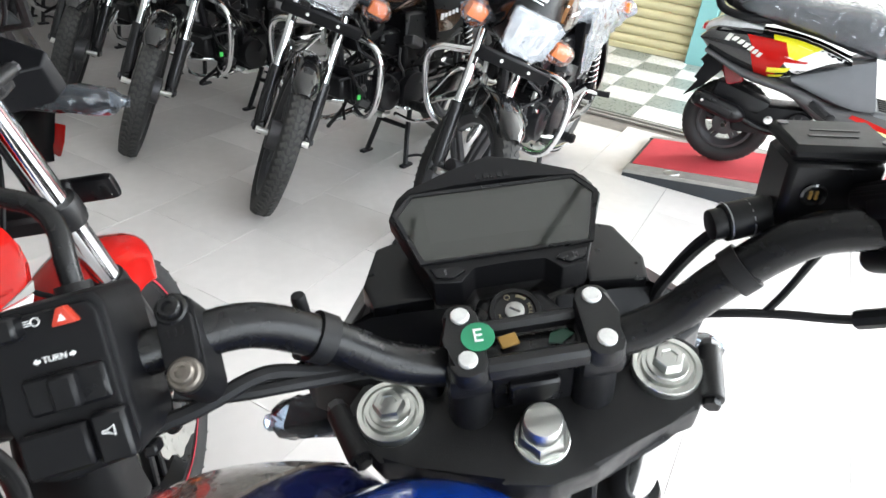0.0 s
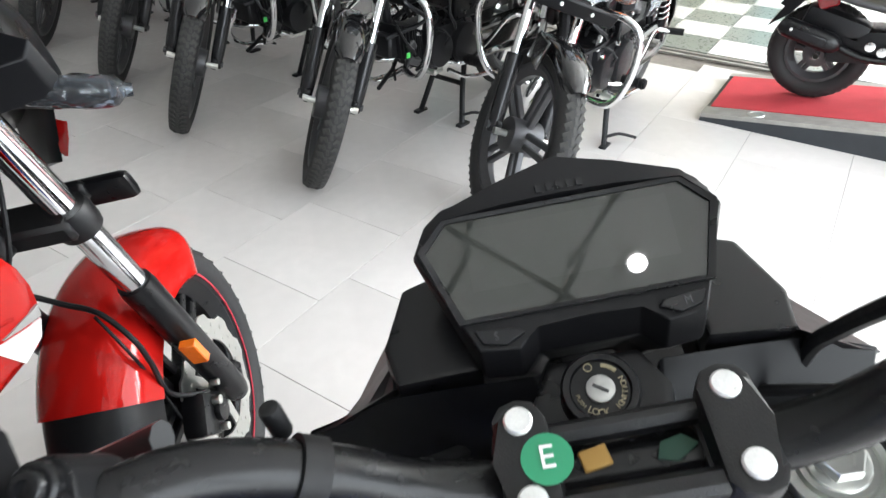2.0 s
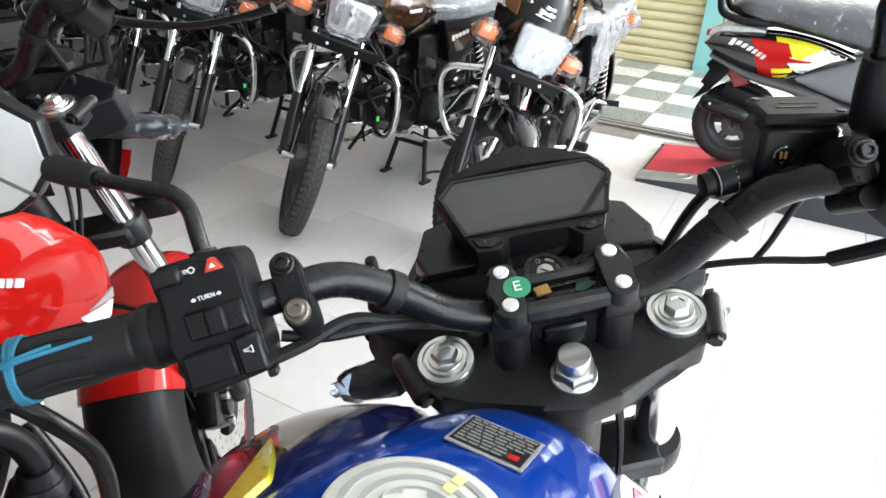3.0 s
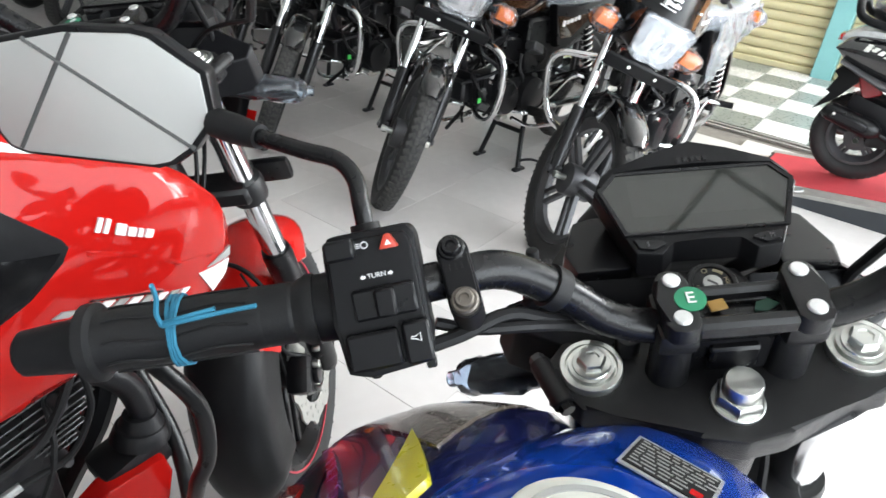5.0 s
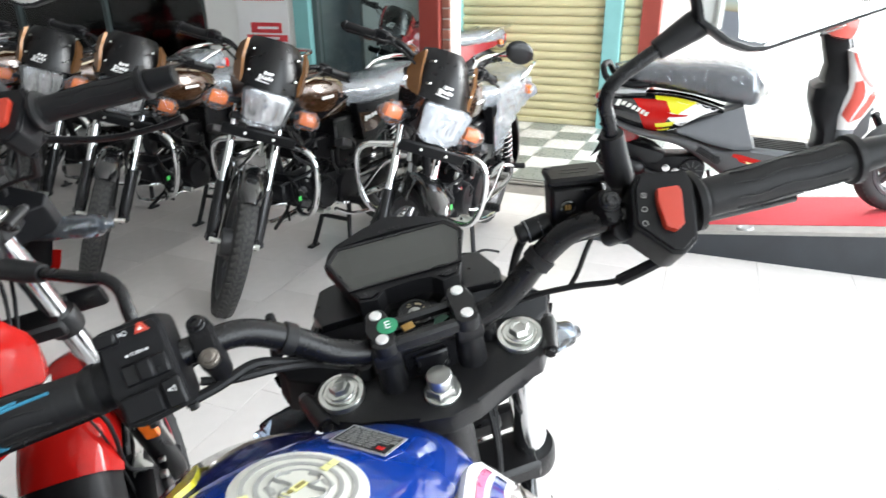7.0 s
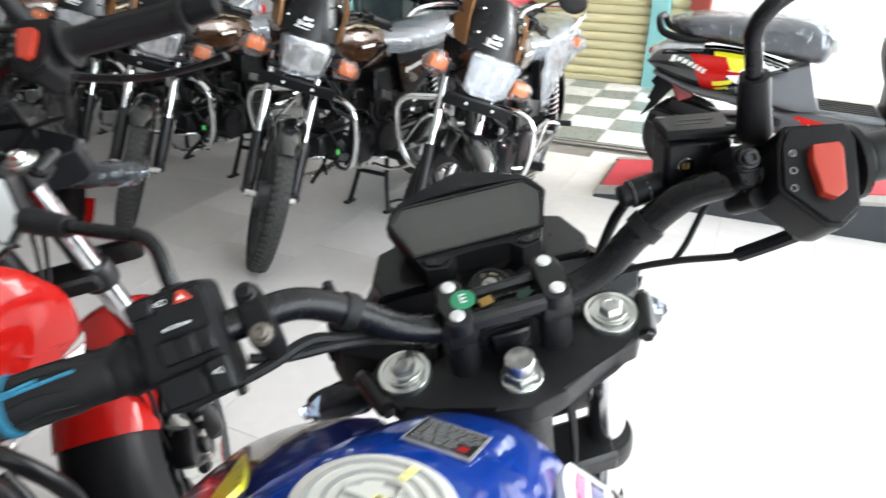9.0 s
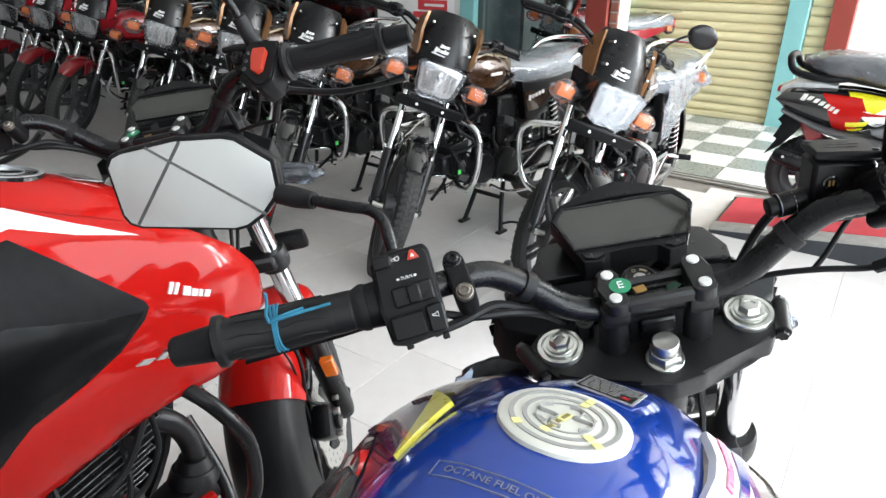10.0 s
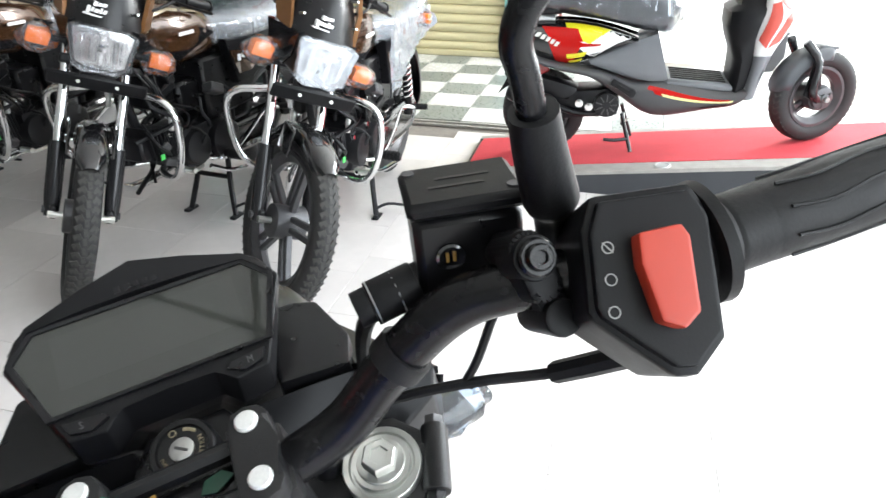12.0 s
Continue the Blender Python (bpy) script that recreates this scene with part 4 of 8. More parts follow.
        tube(bm, [(s * 0.06, -0.25, 0.7), (s * 0.09, -0.5, 0.69), (s * 0.09, -0.8, 0.74)], 0.013, 8, 3)
    part("frame", bm, "engine", bike)
    bm = B()
    box(bm, (0, -0.03, 0.37), (0.19, 0.3, 0.17), 0.03, seg=2)
    cyl(bm, (-0.13, -0.1, 0.36), (0.13, -0.1, 0.36), 0.085, seg=22, bevel=0.012)
    cyl(bm, (-0.12, 0.06, 0.37), (0.125, 0.06, 0.37), 0.07, seg=22, bevel=0.012)
    for i in range(6):
        cyl(bm, (0.126, 0.06 + 0.05 * math.cos(i), 0.37 + 0.05 * math.sin(i)), (0.134, 0.06 + 0.05 * math.cos(i), 0.37 + 0.05 * math.sin(i)), 0.007, seg=6)
    eng = part("engine", bm, "engine", bike)
    clutter(eng)
    for i in range(9):
        bm = B()
        box(bm, (0, 0.13 + i * 0.016, 0.405 + i * 0.004), (0.17 - 0.006 * abs(i - 4), 0.006, 0.13), 0.001, (-8, 0, 0))
        part("cooling_fin", bm, "engine", eng)
    bm = B()
    box(bm, (0, 0.2, 0.42), (0.11, 0.19, 0.09), 0.01)
    part("cylinder", bm, "engine", eng)
    for k in range(6):
        sx = 1 if k % 2 else -1
        bm = B()
        tube(bm, [(sx * 0.06, 0.26 - k * 0.02, 0.72), (sx * (0.1 + 0.006 * k), 0.2, 0.6), (sx * 0.09, 0.12 - k * 0.03, 0.5), (sx * 0.08, 0.1, 0.44)], 0.005, 5, 4)
        part("hose", bm, "plastic_fine", eng)
    for nm, c, sz in (("carburettor", (0, 0.0, 0.56), (0.13, 0.13, 0.12)), ("air_box", (0.0, -0.15, 0.57), (0.2, 0.2, 0.24)), ("battery_case", (0.0, -0.3, 0.55), (0.18, 0.14, 0.2)), ("wiring_cover", (0.0, 0.16, 0.62), (0.15, 0.14, 0.12)), ("horn", (0.06, 0.22, 0.58), (0.045, 0.05, 0.07))):
        bm = B()
        box(bm, c, sz, 0.012)
        part(nm, bm, "plastic_fine", eng)
    for dx, dy, dz in ((0.105, 0.2, 0.52), (-0.1, 0.17, 0.5), (0.08, 0.26, 0.6)):
        bm = B()
        box(bm, (dx, dy, dz), (0.016, 0.016, 0.055), 0.003, (12, 0, 0))
        part("connector", bm, "white_cap", eng)
    bm = B()
    box(bm, (-0.117, 0.262, 0.4), (0.004, 0.018, 0.02))
    part("sticker", bm, "lime", eng, "small lime green sticker")
    bm = B()
    tube(bm, [(0.03, 0.3, 0.43), (0.06, 0.34, 0.33), (0.12, 0.22, 0.23), (0.14, 0.0, 0.22), (0.14, -0.2, 0.26)], 0.018, 10, 4)
    tube(bm, [(0.14, -0.18, 0.26), (0.14, -0.28, 0.28), (0.145, -0.7, 0.36), (0.145, -0.78, 0.375)], [0.02, 0.042, 0.045, 0.03], 14, 4)
    part("exhaust", bm, "chrome", bike)
    bm = B()
    tube(bm, [(-0.085, -0.05, 0.38), (-0.1, -0.3, 0.4), (-0.1, -0.6, 0.39), (-0.1, -0.68, 0.33), (-0.1, -0.6, 0.27), (-0.1, -0.3, 0.28), (-0.085, -0.05, 0.3)], 0.022, 8, 4, closed=True)
    box(bm, (-0.1, -0.34, 0.335), (0.03, 0.56, 0.1), 0.01)
    part("chain_case", bm, "gloss", bike)
    # stands
    bm = B()
    for s in (-1, 1):
        tube(bm, [(s * 0.07, -0.15, 0.26), (s * 0.09, -0.115, 0.14), (s * 0.118, -0.08, 0.012)], 0.012, 8, 3)
        box(bm, (s * 0.122, -0.08, 0.008), (0.03, 0.07, 0.014), 0.003)
    tube(bm, [(-0.12, -0.08, 0.05), (-0.16, -0.12, 0.06), (-0.22, -0.16, 0.045)], 0.007, 6, 3)
    cyl(bm, (-0.08, -0.125, 0.17), (0.08, -0.125, 0.17), 0.011)
    part("centre_stand", bm, "engine", bike)
    bm = B()
    tube(bm, [(-0.1, 0.0, 0.27), (-0.13, -0.1, 0.22), (-0.15, -0.28, 0.2)], 0.01, 8, 3)
    part("side_stand", bm, "chrome", bike)
    bm = B()
    tube(bm, [(-0.13, 0.08, 0.3), (-0.15, 0.16, 0.31), (-0.15, 0.19, 0.33)], 0.008, 8, 3)
    cyl(bm, (-0.13, 0.19, 0.33), (-0.19, 0.19, 0.33), 0.011, seg=10)
    part("gear_pedal", bm, "zinc", bike)
    # tail
    bm = B()
    mudguard(bm, (0, YR, RAD + 0.02), RAD + 0.05, 0.15, 60, 195, drop=0.05)
    part("rear_mudguard", bm, "plastic_fine", bike)
    bm = B()
    box(bm, (0, -0.885, 0.77), (0.16, 0.09, 0.08), 0.025, seg=2)
    part("tail_lamp", bm, "tail_red", bike)
    bm = B()
    tube(bm, [(-0.13, -0.6, 0.8), (-0.15, -0.75, 0.86), (-0.12, -0.92, 0.88), (0, -0.95, 0.885), (0.12, -0.92, 0.88), (0.15, -0.75, 0.86), (0.13, -0.6, 0.8)], 0.011, 8, 4)
    part("grab_rail", bm, "chrome", bike, "chrome grab rail")
    return bike


LABEL_ROW = "black commuter motorcycle with bronze graphics and film-wrapped seat"


def facing(x, yfront, turn=0.0, lean=0.0):
    """Pose of a bike whose front axle stands over (x, yfront), facing the aisle."""
    return Matrix.Translation((x, yfront, 0)) @ pose(0, 0, 0, 0, lean, 180 + turn) @ Matrix.Translation((0, -0.62, 0))


commuter(facing(0.655, 3.33, 0, -2.5), "gloss", "gold", LABEL_ROW + ", one mirror fitted", mirrors=(-1,), white_lamp=True)
commuter_a = commuter(facing(-0.02, 3.2, -6), "gloss", "gold", LABEL_ROW)
copy_thing(commuter_a, facing(-0.8, 3.24, -5))
copy_thing(commuter_a, facing(-1.5, 3.4, -4))
copy_thing(commuter_a, facing(-2.4, 3.54, -3))
commuter_r = commuter(facing(-3.35, 3.6, -16), "dark_red", "dark_red", "maroon commuter motorcycle with matching mudguard, in the row")
copy_thing(commuter_r, facing(-4.15, 3.7, -16))
copy_thing(commuter_r, facing(-4.95, 3.8, -16))
for i in range(5):
    copy_thing(commuter_a, facing(-2.62 - 0.72 * i, 6.5 + 0.03 * i, 4))
copy_thing(commuter_r, Matrix.Translation((-0.62, 6.62, 0)) @ pose(0, 0, 0, 0, 0, 150))


# ---- the two naked street motorcycles ----
from mathutils.bvhtree import BVHTree

OX = (-0.0175, 0.033, 0.8955)  # middle between the fork caps, from the ground point under the steering stem
AX, AF, AU = Vector((0.7934, 0.5704, 0.2126)), Vector((-0.6086, 0.7509, 0.2565)), Vector((-0.0133, -0.3329, 0.9429))
S = Matrix.Translation(OX) @ Matrix((AX, AF, AU)).transposed().to_4x4()
# dash face: x across, y up the face, z out of it
DASH = S @ pose(0.0023, 0.0475, 0.0354, 19.2, 4.3, 2.6) @ Matrix.Diagonal((1.07, 1.22, 1, 1))
# headlamp cowl: rolled a little against the bars
COWL = S @ pose(0, 0, 0, 0, 4.3, 0)


def mirrored(poly):
    """Closes a half outline (x >= 0, from bottom to top) to a symmetric one."""
    return poly + [(-x, y) for x, y in reversed(poly) if x > 1e-6]


def hexbolt(bm, c, r, h, dish=True):
    x, y, z = c
    lathe(bm, [(r * 1.02, z), (r * 1.02, z + h * 0.8), (r * 0.9, z + h), (r * 0.55, z + h), (r * 0.5, z + h - (0.0015 if dish else 0)), (0.0004, z + h - (0.0015 if dish else 0))], pose(x, y, 0), 6)


def bar_controls(bike, string):
    """Handlebar with grips, switches, levers and mirrors."""
    half = [(0, 0, 0.036), (0.05, 0, 0.037), (0.088, 0.0, 0.052), (0.12, 0.0, 0.085), (0.155, -0.006, 0.117), (0.19, -0.022, 0.131), (0.25, -0.042, 0.1405), (0.33, -0.055, 0.146), (0.41, -0.066, 0.1515)]
    path = [(-x, y, z) for x, y, z in reversed(half[1:])] + half
    bm = B()
    tube(bm, path, [0.0112] * 3 + [0.0118, 0.0125, 0.0128] + [0.013] * 5 + [0.0128, 0.0125, 0.0118] + [0.0112] * 3, 16, 5)
    hb = part("handlebar", bm, "bar", bike, "bent black tapered handlebar", m=S)
    for s in (-1, 1):
        p, e = Vector((0.253, -0.0434, 0.141)) if s > 0 else Vector((-0.262, -0.0448, 0.1415)), Vector((s * (0.4 if s > 0 else 0.389), -0.063, 0.1505))
        d = (e - p).normalized()
        mm = S @ Matrix.Translation(p) @ orient(d)
        L_ = (e - p).length
        bm = B()
        lathe(bm, [(0.0125, -0.002), (0.0205 if s < 0 else 0.027, 0.0), (0.0205 if s < 0 else 0.0275, 0.005), (0.019, 0.008), (0.0172, 0.012), *[(0.0176 + (0.00025 if s < 0 else 0.0001) * (j % 2), 0.0135 + 0.00095 * j) for j in range(18)], (0.0178, 0.032), (0.0182, L_ * 0.5), (0.0178, L_ - 0.012), (0.0185, L_ - 0.008), (0.0225, L_ - 0.006), (0.0225, L_), (0.0125, L_ + 0.001)], mm, 24)
        ribs = []
        for i in range(9):
            a = 2 * math.pi * i / 9
            pts = [mm @ Vector(((0.0184) * math.cos(a + da), 0.0184 * math.sin(a + da), z)) for da, z in ((0, 0.036), (0.12, 0.055), (-0.05, 0.08), (0.1, 0.105), (0.05, L_ - 0.014))]
            rb = B()
            tube(rb, pts, 0.0008, 5, 4)
            ribs.append(rb)
        grip = part("grip", bm, "rubber", bike, "ribbed black rubber grip")
        for rb in ribs:
            part("grip_rib", rb, "rubber", grip)
        bm = B()
        lathe(bm, [(0.0145, L_ + 0.001), (0.016, L_ + 0.003), (0.013, L_ + 0.036), (0.011, L_ + 0.038), (0.0006, L_ + 0.038)], mm, 20)
        part("bar_end", bm, "plastic", hb)
        # switch housing: face turned to the rider
        sw = S @ Matrix.Translation((0.2202, -0.0448, 0.1343) if s > 0 else (-0.2245, -0.038, 0.141)) @ pose(0, 0, 0, 0, 0, s * -8) @ pose(0, 0, 0, 34 if s > 0 else 48) @ pose(0, 0, 0, 0, 0, -13 if s > 0 else 0)
        bm = B()
        if s < 0:
            poly = [(-0.025, -0.038), (-0.012, -0.042), (0.022, -0.039), (0.025, -0.028), (0.0255, 0.032), (0.022, 0.038), (-0.022, 0.038), (-0.026, 0.03), (-0.027, -0.01)]
        else:
            poly = [(-0.0255, -0.016), (0.005, -0.039), (0.014, -0.039), (0.027, -0.025), (0.027, 0.026), (0.02, 0.038), (-0.022, 0.034), (-0.027, 0.02), (-0.027, -0.012)]
        prism(bm, poly, -0.03 if s < 0 else -0.02, 0.024, sw, 0.0035)
        prism(bm, [(x * 0.9, y * 0.9) for x, y in poly], 0.02, 0.0275, sw, 0.002)
        cyl(bm, S @ Vector((s * 0.24, -0.0406, 0.1395)), S @ Vector((s * 0.2635, -0.045, 0.1416)), 0.021, 0.0195, seg=20, bevel=0.002)
        body = part("switch_housing", bm, "plastic", hb, "black plastic switch housing", flatten=True)
        if s < 0:
            for c, sz, mt, nm in [((-0.015, 0.03, 0.03), (0.016, 0.011, 0.012), "plastic_fine", "beam_switch"), ((0.003, -0.001, 0.028), (0.034, 0.017, 0.005), "plastic_fine", "slider_recess"), ((0.004, -0.001, 0.031), (0.011, 0.0155, 0.012), "plastic", "turn_slider"), ((-0.007, -0.0255, 0.0285), (0.028, 0.02, 0.01), "plastic", "horn_rocker"), ((0.0165, -0.025, 0.029), (0.0145, 0.023, 0.01), "plastic_fine", "horn_button")]:
                bm = B()
                box(bm, c, sz, 0.0016, m=sw)
                part(nm, bm, mt, body, flatten=True)
            bm = B()
            prism(bm, [(0.0055, 0.0265), (0.0165, 0.0265), (0.0125, 0.0345), (0.0095, 0.0345)], 0.026, 0.033, sw, 0.0014)
            part("hazard_button", bm, "red_plastic", body, "red triangular hazard button")
            bm = B()
            prism(bm, [(0.0092, 0.0285), (0.0128, 0.0285), (0.011, 0.0315)], 0.0326, 0.0332, sw)
            part("hazard_mark", bm, "white", body)
            lettering("word_turn", "TURN", 0.0038, sw @ Matrix.Translation((0.0015, 0.0135, 0.0278)), "white", body)
            for k in (-1, 1):
                bm = B()
                prism(bm, [(0.0015 + k * x * 0.66, 0.0135 + (y - 0.0105) * 0.65) for x, y in ((0.0135, 0.0105), (0.0112, 0.0127), (0.0112, 0.0115), (0.0092, 0.0115), (0.0092, 0.0095), (0.0112, 0.0095), (0.0112, 0.0083))], 0.0274, 0.0279, sw)
                part("arrow_mark", bm, "white", body)
            bm = B()
            tube(bm, [sw @ Vector(p_) for p_ in ((0.0135, -0.0215, 0.0342), (0.016, -0.0215, 0.0342), (0.0185, -0.02, 0.0342), (0.0185, -0.0245, 0.0342), (0.016, -0.023, 0.0342), (0.0135, -0.0225, 0.0342))], 0.00035, 4, 1, closed=True)
            part("horn_mark", bm, "white", body)
            bm = B()
            tube(bm, [sw @ Vector((-0.002 + 0.0018 * math.cos(a), 0.0305 + 0.0018 * math.sin(a), 0.0277)) for a in [2 * math.pi * i / 8 for i in range(8)]], 0.0003, 4, 1, closed=True)
            for q in (-0.001, 0.0, 0.001):
                box(bm, (-0.0055, 0.0305 + q, 0.0277), (0.0025, 0.0004, 0.0003), m=sw)
            part("beam_mark", bm, "white", body)
            for k in (-0.012, 0.02):
                bm = B()
                box(bm, (k, -0.043, 0.002), (0.006, 0.006, 0.012), 0.001, m=sw)
                part("catch", bm, "plastic_fine", body)
        else:
            bm = B()
            prism(bm, [(-0.0085, 0.016), (0.009, 0.019), (0.012, 0.014), (0.0125, -0.015), (0.006, -0.021), (-0.003, -0.018), (-0.0085, 0.004)], 0.026, 0.036, sw, 0.002)
            part("kill_switch", bm, "red_plastic", body, "red rocker kill switch", flatten=True)
            for k in range(3):
                bm = B()
                lathe(bm, [(0.0025, 0), (0.0025, 0.0003), (0.002, 0.0003), (0.002, 0)], sw @ Matrix.Translation((-0.018, 0.012 - 0.0125 * k, 0.0276)), 14, closed=True)
                if k == 0:
                    box(bm, (-0.018, 0.012, 0.0278), (0.0005, 0.0056, 0.0003), 0, (0, 0, 45), sw)
                part("switch_mark", bm, "cap_grey", body)
        # clamp of the lever: a rounded block over the bar with two bolts
        mid = Vector((-0.1807, -0.0324, 0.1477)) if s < 0 else Vector((0.183, -0.039, 0.156))
        ay, az = (Vector((-0.18, 0.9, 0.37)).normalized(), Vector((0, -0.37, 0.9))) if s < 0 else (Vector((-0.1, 0.72, 0.69)).normalized(), Vector((0, -0.69, 0.72)))
        ax_ = ay.cross(az).normalized()
        az = ax_.cross(ay)
        cm = S @ Matrix.Translation(mid) @ Matrix((ax_, ay, az)).transposed().to_4x4()
        cap_ = [(0.0098 * math.cos(radians(a)), 0.0165 + 0.0098 * math.sin(radians(a))) for a in range(0, 181, 20)] + [(0.0098 * math.cos(radians(a)), -0.0165 + 0.0098 * math.sin(radians(a))) for a in range(180, 361, 20)]
        bm = B()
        if s < 0:
            prism(bm, cap_, -0.036, -0.006, cm, 0.0025)
            prism(bm, [(x * 0.86, y * 0.62) for x, y in cap_], -0.008, -0.002, cm, 0.0015)
        else:
            prism(bm, [(x * 0.82, y * 0.6 + 0.004) for x, y in cap_], -0.045, -0.008, cm, 0.003)
            prism(bm, [(x * 0.62 + 0.002, y * 0.95 - 0.004) for x, y in cap_], -0.05, -0.017, cm, 0.003)
            cyl(bm, cm @ Vector((0.002, -0.021, -0.05)), cm @ Vector((0.002, -0.021, -0.012)), 0.0085, seg=16, bevel=0.002)
            cyl(bm, cm @ Vector((0.0, 0.008, -0.03)), cm @ Vector((0.0, 0.008, -0.004)), 0.0098, seg=18, bevel=0.002)
        perch = part("lever_clamp", bm, "plastic", hb, flatten=True)
        for k, mt in ((1, "bar"), (-1, "bolt_steel")) if s < 0 else ((0.57, "bar"),):
            bm = B()
            lathe(bm, [(0.0082, -0.008), (0.0082, 0.0), (0.0072, 0.0012), (0.0058, 0.0012), (0.0056, 0.0034), (0.0049, 0.0042), (0.003, 0.0042), (0.0026, 0.0024), (0.0004, 0.0024)], cm @ Matrix.Translation((0, k * (0.0165 if s < 0 else 0.014), -0.002)), 20)
            part("clamp_bolt", bm, mt, perch)
        for k in range(3) if s < 0 else ():
            bm = B()
            box(bm, ((k - 1) * 0.0035, 0.0045, -0.002), (0.0012, 0.004, 0.0006), m=cm)
            part("clamp_mark", bm, "plastic_fine", perch)
        bm = B()
        tube(bm, [S @ Vector(q) for q in ((s * 0.185, 0.025, 0.09), (s * 0.23, 0.03, 0.066), (s * 0.3, 0.026, 0.05), (s * 0.37, 0.012, 0.054), (s * 0.412, 0.001, 0.062))], [0.008, 0.0075, 0.006, 0.0055, 0.008], 8, 4, flat=0.7)
        part("lever", bm, "plastic_fine", hb, "black lever")
        # mirror stem
        bm = B()
        if s < 0:
            tube(bm, [S @ Vector(q) for q in ((-0.234, -0.018, 0.128), (-0.235, -0.002, 0.141), (-0.237, 0.01, 0.153))], [0.013, 0.0105, 0.009], 12, 3)
            part("boot", bm, "rubber", hb)
            bm = B()
            tube(bm, [S @ Vector(q) for q in ((-0.236, 0.004, 0.146), (-0.238, 0.018, 0.162), (-0.241, 0.032, 0.172), (-0.252, 0.045, 0.178), (-0.275, 0.056, 0.18), (-0.31, 0.078, 0.18))], 0.0056, 12, 4)
            part("mirror_stem", bm, "bar", hb, "bent black mirror stem")
            bm = B()
            tube(bm, [S @ Vector(q) for q in ((-0.308, 0.077, 0.18), (-0.327, 0.089, 0.18), (-0.345, 0.1, 0.181))], [0.0085, 0.0108, 0.0105], 12, 3)
            part("mirror_knuckle", bm, "rubber", hb)
            # right edge and left edge of the glass, in the bike's frame
            pr, pl = S @ Vector((-0.34, 0.106, 0.195)), S @ Vector((-0.518, 0.133, 0.206))
        else:
            tube(bm, [S @ Vector(q) for q in ((0.21, 0.0, 0.13), (0.2085, 0.0, 0.148), (0.207, 0.0, 0.156), (0.201, 0.0, 0.185), (0.198, 0.0, 0.205))], [0.009, 0.0095, 0.013, 0.0115, 0.0103], 14, 3)
            part("boot", bm, "rubber", hb)
            bm = B()
            tube(bm, [S @ Vector(q) for q in ((0.199, 0.0, 0.195), (0.194, 0.0, 0.222), (0.191, 0.0, 0.238), (0.199, 0.0, 0.253), (0.222, 0.0, 0.265), (0.258, 0.0, 0.28))], 0.0062, 12, 5)
            part("mirror_stem", bm, "bar", hb, "bent black mirror stem")
            bm = B()
            tube(bm, [S @ Vector(q) for q in ((0.236, 0.0, 0.271), (0.266, -0.002, 0.284), (0.28, -0.004, 0.29))], [0.0085, 0.012, 0.011], 12, 3)
            part("mirror_knuckle", bm, "rubber", hb)
            pl, pr = S @ Vector((0.262, -0.005, 0.302)), S @ Vector((0.425, -0.03, 0.312))
        mx = (pr - pl)
        wd = mx.length
        mx.normalize()
        mz = Vector((mx.y, -mx.x, 0.0 if s < 0 else 0.1)).normalized()
        mz = (mz - mx * mz.dot(mx)).normalized()
        my = mz.cross(mx)
        MM = Matrix.Translation((pl + pr) / 2) @ Matrix((mx, my, mz)).transposed().to_4x4() @ Matrix.Diagonal((1 if s < 0 else -1, 1, 1, 1))
        h = wd * 0.285
        poly = [(0.5, 0.2), (0.5, -0.13), (0.38, -0.36), (0.28, -0.47), (0.2, -0.5), (-0.39, -0.42), (-0.46, -0.37), (-0.49, -0.27), (-0.5, 0.26), (-0.46, 0.36), (-0.4, 0.4), (-0.05, 0.49), (0.24, 0.48), (0.31, 0.45)]
        poly = [(x * wd, y * h * 2) for x, y in poly]
        bm = B()
        prism(bm, poly, -0.008, 0.006, MM, 0.004)
        prism(bm, [(x * 0.75, y * 0.7) for x, y in poly], -0.03, -0.006, MM, 0.008)
        shell = part("mirror_shell", bm, "plastic_fine", hb, "angular black mirror housing", flatten=True)
        bm = B()
        prism(bm, [(x * 0.945, y * 0.92) for x, y in poly], 0.0055, 0.0075, MM, 0.0006)
        part("mirror_glass", bm, "mirror_film" if s < 0 else "mirror", shell, "mirror glass, crossed conduit reflections drawn on the left one")
        # dark lines modelled on the left glass as the ceiling conduits' reflection
        if s < 0:
            for a, b in (((-0.22, 0.42), (0.39, -0.33)), ((-0.01, 0.45), (-0.39, -0.36))):
                bm = B()
                va, vb = Vector((a[0] * wd, a[1] * 2 * h, 0.0078)), Vector((b[0] * wd, b[1] * 2 * h, 0.0078))
                tube(bm, [MM @ va, MM @ ((va + vb) / 2), MM @ vb], 0.0017, 6, 2, flat=0.25)
                part("tape_line", bm, "conduit", shell)
    # brake reservoir with sight glass, brake light switch
    bm = B()
    rm = S @ pose(0.175, 0.028, 0.1255, -16, 3, -14)
    box(bm, (0, 0, -0.003), (0.052, 0.04, 0.044), 0.004, m=rm)
    res = part("brake_reservoir", bm, "plastic_fine", hb, "square black brake fluid reservoir", flatten=True)
    bm = B()
    box(bm, (0, 0, 0.0235), (0.056, 0.044, 0.009), 0.003, m=rm)
    part("lid", bm, "plastic", res, flatten=True)
    for z in (-0.006, 0.004):
        bm = B()
        box(bm, (z * 0.4, z * 0.9, 0.0281), (0.026, 0.0022, 0.0006), m=rm)
        part("lid_lettering_bar", bm, "cast", res)
    for x in (-0.023, 0.023):
        bm = B()
        cyl(bm, rm @ Vector((x, x * -0.6, 0.0275)), rm @ Vector((x, x * -0.6, 0.0288)), 0.0032, seg=10)
